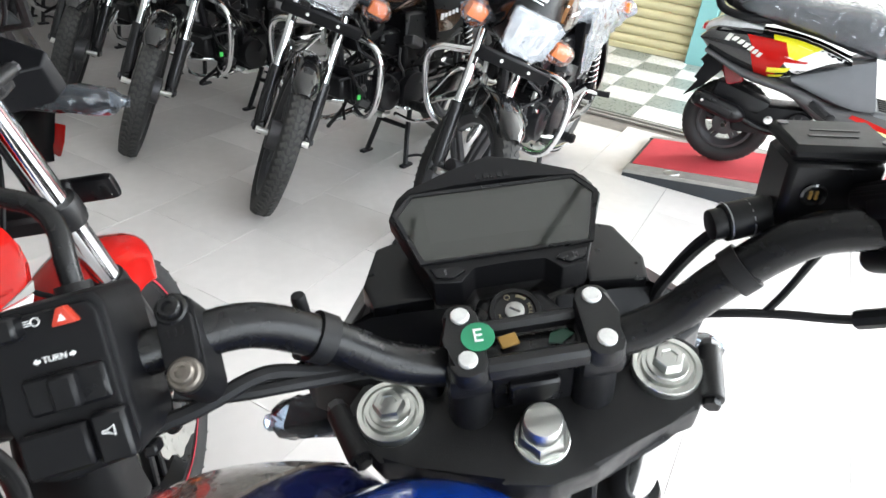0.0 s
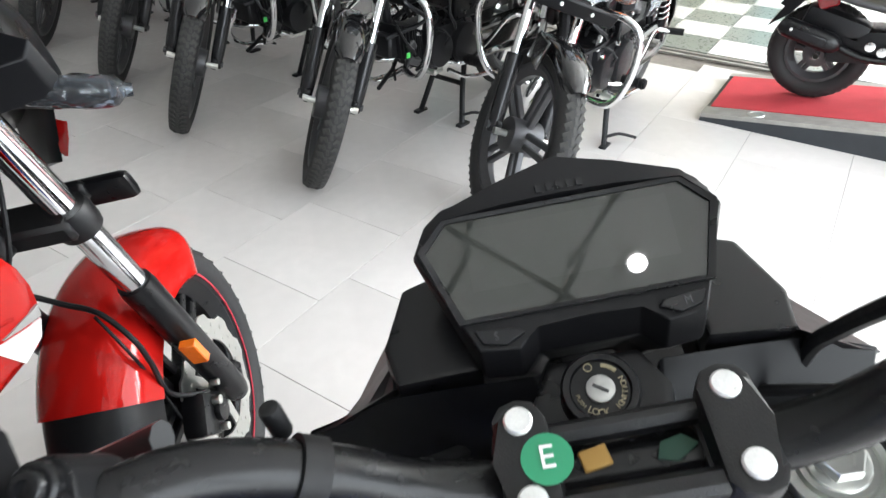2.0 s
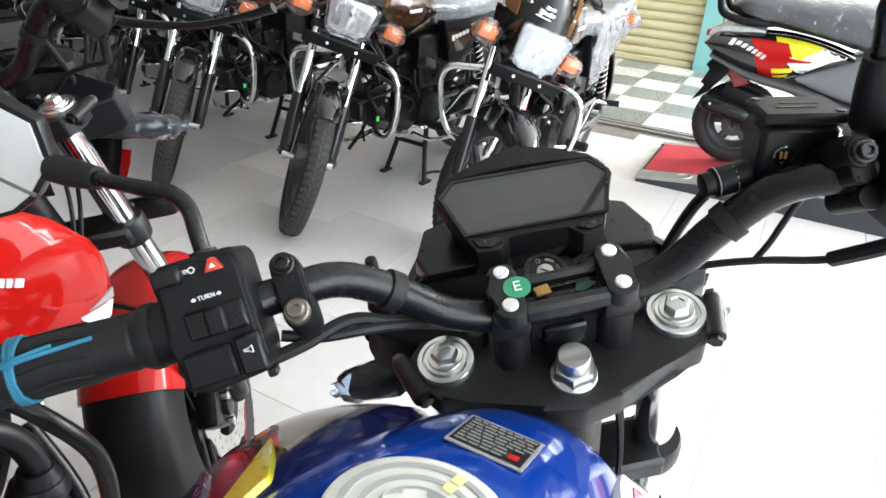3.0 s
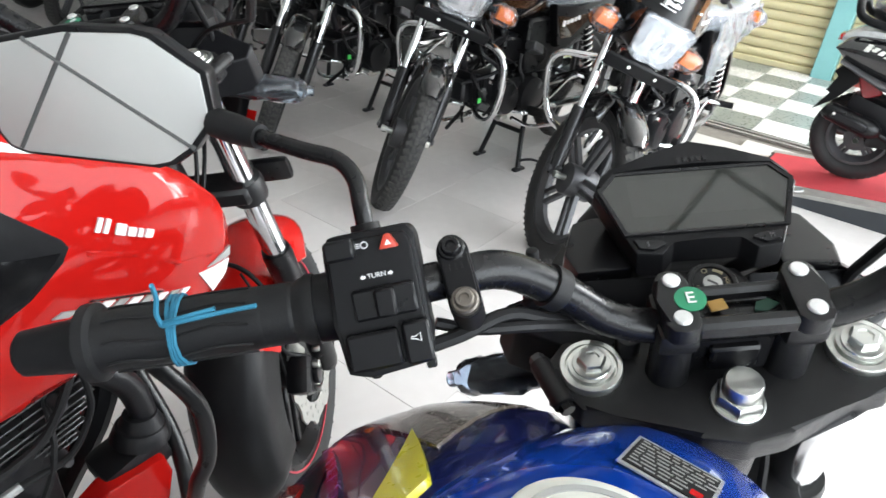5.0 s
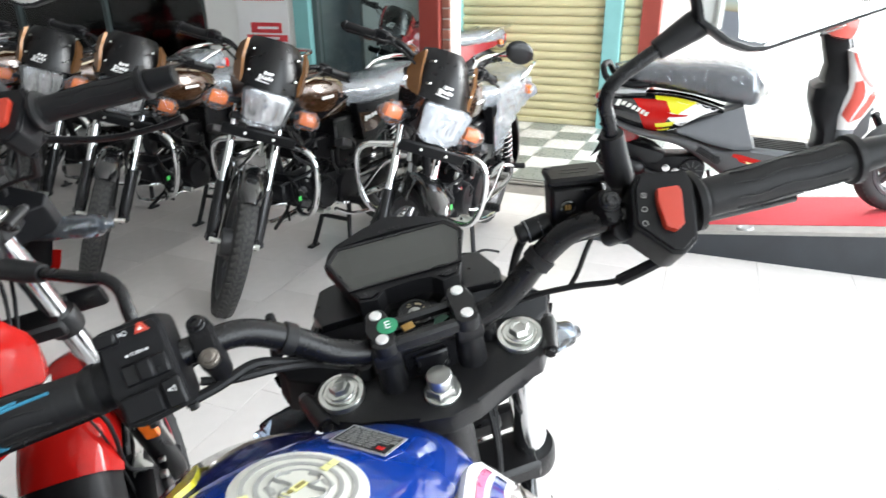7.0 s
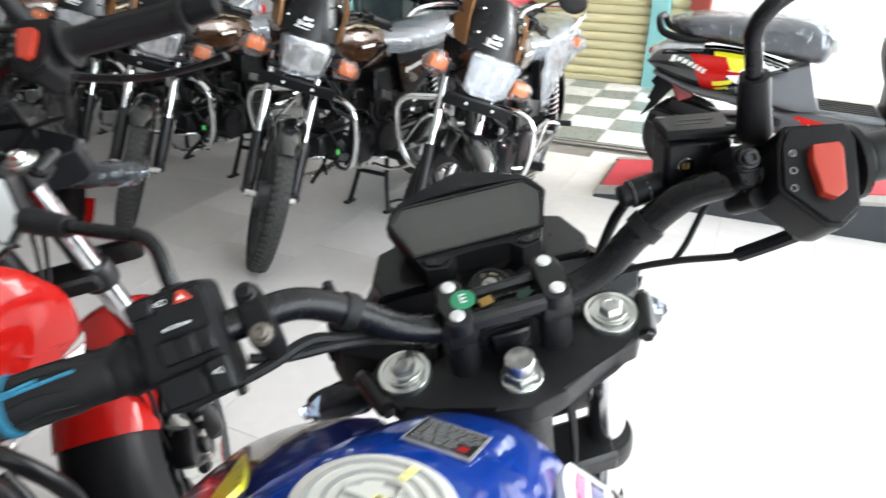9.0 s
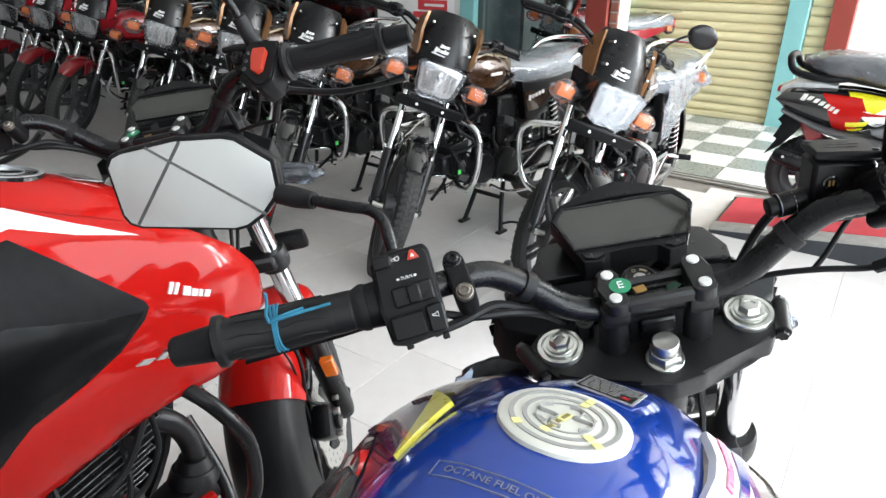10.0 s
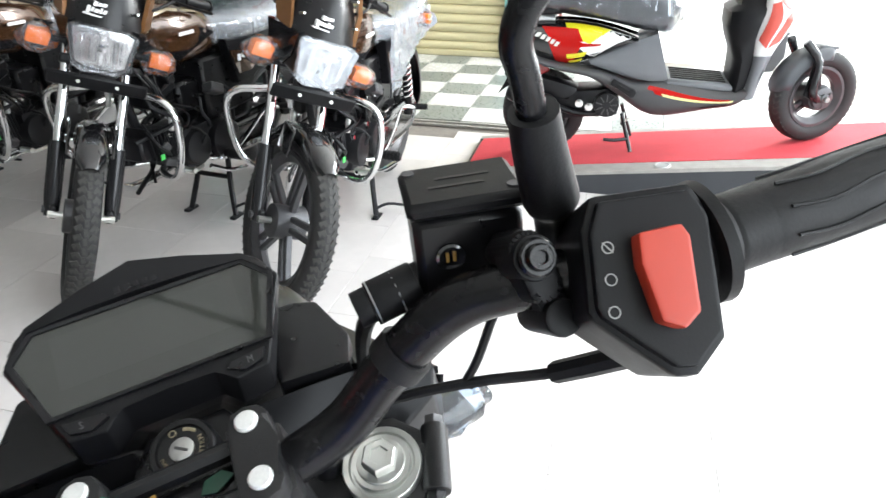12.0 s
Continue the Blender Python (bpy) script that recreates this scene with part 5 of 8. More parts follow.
        part("lid_screw", bm, "engine_grey", res)
    bm = B()
    lathe(bm, [(0.0062, 0), (0.0062, 0.002), (0.005, 0.0024), (0.0046, 0.0008), (0.0005, 0.0008)], rm @ pose(-0.01, -0.0195, -0.001, 90) @ Matrix.Diagonal((1.15, 1.15, 1, 1)), 18)
    sg = part("sight_glass", bm, "gloss", res, "round black sight glass")
    for q in (-0.0016, 0.0016):
        bm = B()
        box(bm, (-0.01 + q, -0.0208, -0.001), (0.0014, 0.001, 0.005), m=rm)
        part("sight_mark", bm, "brass", sg)
    bm = B()
    cyl(bm, S @ Vector((0.112, 0.0225, 0.106)), S @ Vector((0.122, 0.0225, 0.107)), 0.0095, seg=12, bevel=0.001)
    cyl(bm, S @ Vector((0.12, 0.0225, 0.1065)), S @ Vector((0.145, 0.0225, 0.109)), 0.0115, seg=14, bevel=0.001)
    cyl(bm, S @ Vector((0.14, 0.0225, 0.109)), S @ Vector((0.165, 0.0225, 0.113)), 0.0095, seg=14)
    part("brake_union", bm, "plastic", hb)
    for x in (0.121, 0.134):
        bm = B()
        lathe(bm, [(0.0115, 0), (0.0118, 0.0004), (0.0115, 0.0008)], S @ Matrix.Translation((x, 0.0225, 0.1075)) @ orient((1, 0, 0.1)), 16, closed=True)
        part("union_ring", bm, "silver", hb)
    for pts, r, nm in [(((0.118, 0.0225, 0.1), (0.113, 0.032, 0.075), (0.11, 0.046, 0.035), (0.108, 0.055, 0.0), (0.1, 0.05, -0.06)), 0.0046, "brake_hose"),
                       (((0.245, -0.05, 0.108), (0.2214, -0.052, 0.09), (0.1993, -0.0224, 0.0488), (0.16, 0.0, 0.036), (0.12, 0.02, 0.02), (0.07, 0.05, -0.02)), 0.0032, "throttle_cable"),
                       (((0.2214, -0.052, 0.09), (0.211, -0.038, 0.07), (0.1993, -0.0224, 0.0488)), 0.0062, "cable_boot"),
                       (((0.157, 0.003, 0.035), (0.167, 0.005, 0.05), (0.185, 0.01, 0.085), (0.215, 0.02, 0.1)), 0.0026, "lever_rod"),
                       (((-0.212, -0.05, 0.1), (-0.185, -0.038, 0.096), (-0.155, -0.02, 0.09), (-0.128, -0.01, 0.068), (-0.1, 0.015, 0.03), (-0.06, 0.05, -0.03)), 0.0046, "switch_cable"),
                       (((-0.2, -0.03, 0.1), (-0.175, -0.03, 0.09), (-0.14, -0.022, 0.078), (-0.11, 0.0, 0.045), (-0.08, 0.04, -0.02)), 0.004, "clutch_cable"),
                       (((0.13, 0.012, 0.075), (0.15, 0.01, 0.09), (0.19, 0.0, 0.1)), 0.005, "switch_cable")]:
        bm = B()
        tube(bm, [S @ Vector(q) for q in pts], r, 8, 5)
        part(nm, bm, "rubber", hb)
    for s, mt in ((-1, "rubber"), (1, "rubber")):
        c, d = Vector((s * 0.124, -0.0005, 0.0888)), Vector((s * 0.74, 0.0, 0.67))
        bm = B()
        lathe(bm, [(0.0125, -0.0055), (0.0151, -0.0055), (0.0151, 0.0055), (0.0125, 0.0055)], S @ Matrix.Translation(c) @ orient(d), 20, closed=True)
        if s < 0:
            box(bm, (-0.004, -0.0195, 0.0), (0.012, 0.012, 0.012), 0.002, m=S @ Matrix.Translation(c) @ orient(d))
        part("cable_tie", bm, mt, hb)
    bm = B()
    cyl(bm, S @ Vector((-0.135, 0.02, 0.085)), S @ Vector((-0.135, 0.0235, 0.102)), 0.0046, seg=12, bevel=0.0025)
    part("rubber_plug", bm, "rubber", hb)
    if string:
        p, e = Vector((-0.262, -0.0448, 0.1415)), Vector((-0.4, -0.0645, 0.151))
        d = (e - p).normalized()
        mm = S @ Matrix.Translation(p + d * 0.077) @ orient(d)
        bm = B()
        for k in (1, 2, 3):
            tube(bm, [mm @ Vector((0.0198 * math.cos(a), 0.0198 * math.sin(a), (k - 2) * 0.0022 + 0.0012 * math.sin(a * 2 + k))) for a in [2 * math.pi * i / 14 for i in range(14)]], 0.0013, 5, 1, closed=True)
        # knot ends lie along the grip
        for q in (((0, 0.021, 0), (0.0, 0.024, 0.014), (0.004, 0.0235, 0.034), (0.006, 0.024, 0.052)), ((0.002, 0.021, 0), (0.001, 0.0255, 0.012), (0.005, 0.026, 0.03)), ((0, 0.021, 0.0), (0.002, 0.03, 0.0), (0.004, 0.041, 0.004), (0.003, 0.053, 0.007))):
            tube(bm, [S @ (p + d * 0.077) + (S.to_3x3() @ Vector((q_[2], -0.012 + q_[0], q_[1] * 0.9))) for q_ in q], 0.0014, 5, 4)
        part("string", bm, "blue_string", hb, "blue string tied round the grip")


def top_yoke(bike):
    bm = B()
    prism(bm, mirrored([(0.0, -0.068), (0.03, -0.062), (0.085, -0.036), (0.108, -0.034), (0.124, -0.012), (0.128, 0.012), (0.114, 0.03), (0.07, 0.036), (0.0, 0.036)]), -0.04, -0.012, S, 0.004)
    for s in (-1, 1):
        box(bm, (s * 0.122, -0.008, -0.022), (0.018, 0.03, 0.024), 0.005, m=S)
        cyl(bm, S @ Vector((s * 0.135, 0.013, -0.017)), S @ Vector((s * 0.12, -0.027, -0.016)), 0.0088, seg=16, bevel=0.002)
    yoke = part("top_yoke", bm, "cast", bike, "cast black triple clamp", flatten=True)
    for s in (-1, 1):
        bm = B()
        lathe(bm, [(0.0238, -0.0125), (0.0238, -0.0065), (0.0232, -0.0055), (0.0198, -0.0055), (0.019, -0.0075), (0.0178, -0.0075), (0.0172, -0.0035), (0.0005, -0.0035)], S @ Matrix.Translation((s * 0.097, 0, 0)), 30)
        cap = part("fork_cap", bm, "zinc", yoke, "zinc fork cap with hexagon bolt")
        bm = B()
        lathe(bm, [(0.0145, -0.0035), (0.014, -0.002), (0.012, -0.0015)], S @ Matrix.Translation((s * 0.097, 0, 0)), 24)
        hexbolt(bm, (0, 0, 0), 0.0108, 0.0075)
        bmesh.ops.transform(bm, matrix=S @ Matrix.Translation((s * 0.097, 0, -0.002)), verts=bm.verts[-36:])
        part("cap_bolt", bm, "zinc", cap)
        bm = B()
        cyl(bm, S @ Vector((s * 0.1205, -0.026, -0.016)), S @ Vector((s * 0.118, -0.0315, -0.016)), 0.006, seg=6)
        part("pinch_bolt", bm, "plastic_fine", yoke)
        bm = B()
        cyl(bm, S @ Vector((s * 0.1345, 0.012, -0.017)), S @ Vector((s * 0.1375, 0.019, -0.0172)), 0.0065, seg=6, bevel=0.0008)
        part("pinch_bolt", bm, "engine_grey", yoke)
        # risers
        bm = B()
        cyl(bm, S @ Vector((s * 0.042, -0.006, -0.014)), S @ Vector((s * 0.042, -0.006, 0.045)), 0.0155, 0.0135, seg=24)
        box(bm, (s * 0.042, 0, 0.039), (0.029, 0.044, 0.022), 0.007, m=S, seg=2)
        part("bar_riser", bm, "cast", yoke, flatten=True)
    bm = B()
    lathe(bm, [(0.0185, -0.0125), (0.0185, -0.0095), (0.018, -0.009)], S @ Matrix.Translation((0, -0.036, 0)), 28)
    part("stem_washer", bm, "zinc", yoke)
    bm = B()
    lathe(bm, [(0.0172, -0.009), (0.0172, -0.001), (0.0155, 0.002), (0.0125, 0.0025)], S @ Matrix.Translation((0, -0.036, 0)) @ pose(0, 0, 0, 0, 0, 12), 6)
    lathe(bm, [(0.0128, 0.002), (0.0132, 0.0135), (0.0118, 0.0155), (0.0005, 0.016)], S @ Matrix.Translation((0, -0.036, 0)), 28)
    part("stem_nut", bm, "zinc", yoke, "large steel steering stem nut")
    # one-piece bar clamp with a slot
    bm = B()
    for s in (-1, 1):
        prism(bm, [(s * x, y) for x, y in ((0.0295, -0.021), (0.0335, -0.0265), (0.042, -0.0285), (0.0495, -0.0265), (0.0535, -0.02), (0.0515, 0.0), (0.0535, 0.0185), (0.0495, 0.0245), (0.042, 0.0265), (0.0345, 0.0245), (0.0305, 0.017))], 0.049, 0.0655, S, 0.0035)
    box(bm, (0, -0.0185, 0.0555), (0.066, 0.011, 0.015), 0.003, m=S)
    box(bm, (0, 0.0125, 0.0525), (0.066, 0.009, 0.012), 0.003, m=S)
    clamp = part("bar_clamp", bm, "cast", yoke, "cast black slotted handlebar clamp", flatten=True)
    for x in (-0.042, 0.042):
        for y in (-0.0168, 0.0158):
            bm = B()
            lathe(bm, [(0.0061, 0.0645), (0.0061, 0.0668), (0.0053, 0.0678), (0.0005, 0.068)], S @ Matrix.Translation((x, y, 0)), 18)
            part("bolt_cap", bm, "white_cap", clamp, "pale bolt cap")
    bm = B()
    lathe(bm, [(0.0104, 0.0657), (0.0104, 0.0664), (0.0005, 0.0664)], S @ Matrix.Translation((-0.0335, -0.0015, 0)), 28)
    st = part("round_sticker", bm, "green", clamp, "round green sticker with a white letter E")
    lettering("letter_e", "E", 0.0135, S @ Matrix.Translation((-0.0335, -0.0015, 0.067)), "white", st)
    bm = B()
    box(bm, (-0.0145, -0.001, 0.056), (0.012, 0.009, 0.002), 0.0006, (0, 0, 10), S)
    part("paper_tag", bm, "brass", clamp, "small brown paper tag")
    bm = B()
    prism(bm, [(0.01, -0.004), (0.018, -0.006), (0.028, 0.0), (0.022, 0.005), (0.013, 0.003)], 0.05, 0.0515, S, 0.0006)
    part("green_tag", bm, "dull_green", clamp)
    bm = B()
    box(bm, (0, 0.005, 0.012), (0.06, 0.03, 0.05), 0.004, m=S)
    box(bm, (0, -0.012, 0.012), (0.034, 0.008, 0.024), 0.002, m=S)
    part("wiring_cover", bm, "plastic_fine", yoke, flatten=True)
    for s in (-1, 1):
        bm = B()
        cyl(bm, S @ Vector((s * 0.067, 0.016, -0.014)), S @ Vector((s * 0.067, 0.016, 0.006)), 0.0095, seg=14, bevel=0.002)
        pl = part("rubber_mount", bm, "plastic_fine", yoke)
        bm = B()
        cyl(bm, S @ Vector((s * 0.067, 0.016, 0.004)), S @ Vector((s * 0.067, 0.016, 0.0075)), 0.0045, seg=6)
        part("screw", bm, "engine", pl)


def cockpit(bike, red):
    """Key switch, instrument dash and the headlamp cowl round it."""
    bm = B()
    km = S @ Matrix.Translation((0, 0.046, 0)) @ pose(0, 0, 0, 8)
    prism(bm, [(-0.03, -0.026), (0.03, -0.026), (0.036, 0.0), (0.024, 0.022), (-0.024, 0.022), (-0.036, 0.0)], -0.03, 0.016, km, 0.006)
    km = km @ Matrix.Translation((-0.0015, -0.001, 0)) @ Matrix.Diagonal((0.84, 0.84, 1, 1))
    lathe(bm, [(0.0225, 0.012), (0.0225, 0.028), (0.021, 0.03), (0.0175, 0.03), (0.0165, 0.0285), (0.0005, 0.0285)], km, 32)
    key = part("key_switch", bm, "plastic_fine", bike, "round black key switch with white lettering", flatten=True)
    bm = B()
    lathe(bm, [(0.0082, 0.028), (0.0082, 0.0302), (0.0074, 0.0306), (0.0005, 0.0306)], km, 24)
    part("key_barrel", bm, "key_metal", key)
    bm = B()
    box(bm, (0, 0, 0.0308), (0.0095, 0.0018, 0.0006), 0, (0, 0, -35), km)
    part("key_slot", bm, "conduit", key)
    def arc_word(word, a0, step, r, size):
        for i, ch in enumerate(word):
            a = radians(a0 + step * i)
            lettering("letter", ch, size, km @ Matrix.Translation((r * math.cos(a), r * math.sin(a), 0.0292)) @ pose(0, 0, 0, 0, 0, math.degrees(a) + 90), "key_print", key)
    arc_word("LOCK", 232, 13, 0.0135, 0.0056)
    arc_word("IGNITION", 302, 10.5, 0.0135, 0.0047)
    arc_word("PUSH", 188, 9, 0.0135, 0.0033)
    bm = B()
    tube(bm, [km @ Vector((0.0143 * math.cos(radians(a)), 0.0143 * math.sin(radians(a)), 0.0292)) for a in (40, 52, 64, 76)], 0.0011, 5, 3, flat=0.4)
    lathe(bm, [(0.0026, 0.0288), (0.0026, 0.0293), (0.002, 0.0293), (0.002, 0.0288)], km @ Matrix.Translation((-0.004, 0.0137, 0)), 12, closed=True)
    part("key_mark", bm, "key_print", key)
    # dash
    outline = mirrored([(0.0, 0.0222), (0.0245, 0.0222), (0.034, 0.0138), (0.0525, 0.0155), (0.0755, 0.059), (0.0675, 0.0725), (0.058, 0.079), (0.0, 0.09)])
    bm = B()
    chin = [(x * 0.985, y - (0.009 if y < 0.03 else 0.0)) for x, y in outline]
    lower = [(x * 0.86, 0.02 + (y - 0.02) * 0.8) for x, y in chin]
    rings = [[DASH @ Vector((x, y, 0.0)) for x, y in outline], [DASH @ Vector((x, y, -0.016)) for x, y in chin], [DASH @ Vector((x, y, -0.034)) for x, y in lower], [DASH @ Vector((x * 0.8, y, -0.05)) for x, y in lower]]
    skin(bm, rings)
    bmesh.ops.bevel(bm, geom=bm.edges[:], offset=0.0012, segments=1, affect="EDGES")
    frame_ = mirrored([(0.0, 0.0287), (0.0565, 0.0287), (0.069, 0.0595), (0.057, 0.0712), (0.0, 0.0712)])
    dash = part("instrument_dash", bm, "plastic", bike, "angular black digital instrument dash with cover film", flatten=True)
    bm = B()
    # raised rim round the glass
    big = [(x * 1.05, 0.051 + (y - 0.051) * 1.09) for x, y in frame_]
    sections = []
    for (a, b), (c, d) in zip(frame_, big):
        sections.append([DASH @ Vector((a, b, 0.0)), DASH @ Vector((a, b, 0.0026)), DASH @ Vector((c, d, 0.0034)), DASH @ Vector((c, d, 0.0))])
    skin(bm, sections, closed=True)
    part("dash_rim", bm, "plastic_fine", dash)
    bm = B()
    xs = (-0.071, -0.06, -0.028, 0.0, 0.028, 0.06, 0.071)
    brow = [DASH @ Vector((x, y, z)) for x, y, z in zip(xs, (0.0665, 0.0765, 0.0845, 0.0905, 0.0845, 0.0765, 0.0665), (0.0, 0.002, 0.007, 0.009, 0.007, 0.002, 0.0))]
    front = [DASH @ Vector((x * 0.98, y, z)) for x, y, z in zip(xs, (0.0625, 0.0725, 0.0742, 0.0745, 0.0742, 0.0725, 0.0625), (0.0035, 0.0045, 0.006, 0.0065, 0.006, 0.0045, 0.0035))]
    under = [DASH @ Vector((x * 0.98, y, -0.006)) for x, y in zip(xs, (0.0625, 0.0725, 0.0742, 0.0745, 0.0742, 0.0725, 0.0625))]
    back = [DASH @ Vector((x, y, -0.01)) for x, y in zip(xs, (0.067, 0.0775, 0.0865, 0.0935, 0.0865, 0.0775, 0.067))]
    skin(bm, [[front[i], brow[i], back[i], under[i]] for i in range(7)])
    part("dash_brow", bm, "plastic", dash, flatten=True)
    for i, (x, w) in enumerate(((-0.0125, 0.004), (-0.0055, 0.0045), (0.0005, 0.004), (0.0065, 0.004), (0.0125, 0.004))):
        bm = B()
        box(bm, (x * 0.8, 0.0775, 0.0072), (w * 0.75, 0.0032, 0.001), 0, (8, 0, 0), DASH)
        part("embossed_bar", bm, "plastic_fine", dash)
    bm = B()
    prism(bm, frame_, -0.002, 0.0012, DASH)
    glass = part("dash_glass", bm, "lcd", dash, "grey smoked display glass")
    bm = B()
    prism(bm, [(-0.05, 0.0395), (0.0485, 0.0395), (0.0499, 0.067), (-0.05, 0.067)], 0.0005, 0.00135, DASH)
    part("display_field", bm, "lcd_field", glass, "slightly paler display field")
    for s, ch in ((-1, "S"), (1, "M")):
        bm = B()
        prism(bm, [(s * x, y) for x, y in ((0.0305, 0.0195), (0.034, 0.0222), (0.0535, 0.0238), (0.0505, 0.0178), (0.04, 0.0158))], -0.001, 0.0032, DASH, 0.0012)
        bt = part("dash_button", bm, "plastic_fine", dash, flatten=True)
        lettering("letter", ch, 0.0048, DASH @ Matrix.Translation((s * 0.044, 0.0198, 0.0034)), "engine_grey", bt)
    # cowl panels either side of the dash and below it
    for s in (-1, 1):
        bm = B()
        pts = [(0.056, 0.062, 0.026), (0.101, 0.06, 0.025), (0.108, 0.086, 0.019), (0.096, 0.125, 0.017), (0.08, 0.13, 0.018), (0.06, 0.128, 0.02)]
        low = [(x * 1.02, y, z - 0.05) for x, y, z in pts]
        skin(bm, [[COWL @ Vector((s * x, y, z)) for x, y, z in pts], [COWL @ Vector((s * x, y, z)) for x, y, z in low]])
        bmesh.ops.bevel(bm, geom=bm.edges[:], offset=0.004, segments=2, profile=0.6, affect="EDGES")
        part("cowl_ear", bm, "plastic_fine", bike, flatten=True)
        bm = B()
        pts = [(0.03, 0.03, -0.008), (0.1, 0.015, -0.02), (0.15, 0.047, -0.027), (0.157, 0.063, -0.014), (0.104, 0.058, 0.02), (0.03, 0.058, 0.02)]
        low = [(x * 1.04, y, z - 0.05) for x, y, z in pts]
        skin(bm, [[COWL @ Vector((s * x, y, z)) for x, y, z in pts], [COWL @ Vector((s * x, y, z)) for x, y, z in low]])
        bmesh.ops.bevel(bm, geom=bm.edges[:], offset=0.003, segments=2, profile=0.6, affect="EDGES")
        part("cowl_shelf", bm, "cowl", bike, flatten=True)
        bm = B()
        trim = COWL @ Matrix.Translation((-0.0057 * s, -0.0069, -0.0255)) if red else COWL
        plate = lambda pts, t=0.012: skin(bm, [[trim @ Vector((s * x, y, z)) for x, y, z in pts], [trim @ Vector((s * (x - t), y + 0.003, z - 0.002)) for x, y, z in pts]])
        plate([(0.104, 0.062, 0.018), (0.138, 0.056, 0.0), (0.16, 0.062, -0.02), (0.162, 0.067, -0.037), (0.139, 0.083, -0.044), (0.11, 0.1, -0.045), (0.1, 0.13, -0.012), (0.103, 0.1, 0.012)])
        plate([(0.141, 0.08, -0.062), (0.12, 0.105, -0.06), (0.06, 0.145, -0.083), (0.056, 0.103, -0.186), (0.095, 0.082, -0.165), (0.104, 0.087, -0.14)], 0.02)
        flank = part("cowl_side", bm, "cowl", bike, "black cowl flank with coloured edge strips", flatten=True)
        for nm, mt, pts in (("edge_strip", "white" if red else "gloss", [(0.139, 0.0825, -0.043), (0.15, 0.074, -0.039), (0.162, 0.0665, -0.037), (0.16, 0.064, -0.05), (0.154, 0.064, -0.062), (0.15, 0.07, -0.052)]),
                            ("edge_strip", "red" if red else "tail_red", [(0.134, 0.085, -0.05), (0.15, 0.069, -0.052), (0.153, 0.0635, -0.063), (0.143, 0.0665, -0.076), (0.141, 0.07, -0.064)]),
                            ("edge_strip", "red" if red else "gloss", [(0.113, 0.094, -0.107), (0.134, 0.08, -0.104), (0.122, 0.078, -0.13), (0.107, 0.079, -0.154), (0.1, 0.085, -0.15)])):
            bm = B()
            plate(pts, 0.006)
            bmesh.ops.translate(bm, verts=bm.verts, vec=S.to_3x3() @ Vector((s * 0.003, -0.002, 0.0)))
            part(nm, bm, mt, flank, "bright painted edge strip")
    bm = B()
    rings = []
    for y, w, zt, zb in ((0.085, 0.085, 0.01, -0.12), (0.13, 0.1, 0.014, -0.17), (0.17, 0.095, 0.012, -0.18), (0.205, 0.075, -0.01, -0.16), (0.22, 0.05, -0.04, -0.13)):
        rings.append([S @ Vector((x, y, z)) for x, z in oval(0, (zt + zb) / 2, w, (zt - zb) / 2, 20, 3)])
    skin(bm, rings)
    hl = part("headlamp", bm, "plastic_fine", bike, "black naked-bike headlamp shell")
    bm = B()
    prism(bm, oval(0, 0, 0.045, 0.04, 20, 3), 0, 0.006, S @ pose(0, 0.219, -0.085, -90), 0.002)
    part("headlamp_lens", bm, "lamp_glass", hl)
    bm = B()
    box(bm, (0.082, 0.078, -0.2565), (0.112, 0.02, 0.044), 0.012, (0, 0, 0), S, seg=2)
    box(bm, (0.054, 0.07, -0.2455), (0.05, 0.02, 0.03), 0.006, (0, 0, 0), S)
    part("lower_flap", bm, "plastic_fine", bike, "rounded black plastic flap", flatten=True)
    for s in (-1, 1):
        bm = B()
        tube(bm, [S @ Vector(q) for q in ((s * 0.085, 0.05, -0.08), (s * 0.11, 0.058, -0.092), (s * 0.13, 0.062, -0.1))], [0.011, 0.01, 0.012], 10, 3)
        ind = part("indicator", bm, "rubber", bike)
        bm = B()
        im = S @ pose((0.157 if red else 0.143) if s > 0 else -0.163, 0.063 if red else 0.07, -0.097 if red else -0.114, 0, s * 22, s * 14)
        prism(bm, [(s * x, y) for x, y in ((-0.035, -0.01), (0.02, -0.013), (0.042, -0.004), (0.038, 0.01), (-0.03, 0.013), (-0.035, 0.007))], -0.013, 0.014, im @ pose(0, 0, 0, 90), 0.004)
        part("indicator_body", bm, "plastic", ind)
        bm = B()
        rings = []
        for i in range(14):
            u = i / 13
            r = 0.0185 * (0.75 + 0.35 * math.sin(u * 3.1)) * (1 if u < 0.86 else 0.55)
            rings.append([im @ Vector((s * (-0.05 + 0.115 * u), (r * math.cos(a)) * (1 + 0.3 * noise.noise(Vector((u * 9, a * 2, s)))), r * math.sin(a) * (1 + 0.3 * noise.noise(Vector((u * 9, a * 2, s + 7)))))) for a in [2 * math.pi * j / 12 for j in range(12)]])
        skin(bm, rings)
        part("film_wrap", bm, "film_blue", ind, "bluish plastic film wrapping", shadow=False)


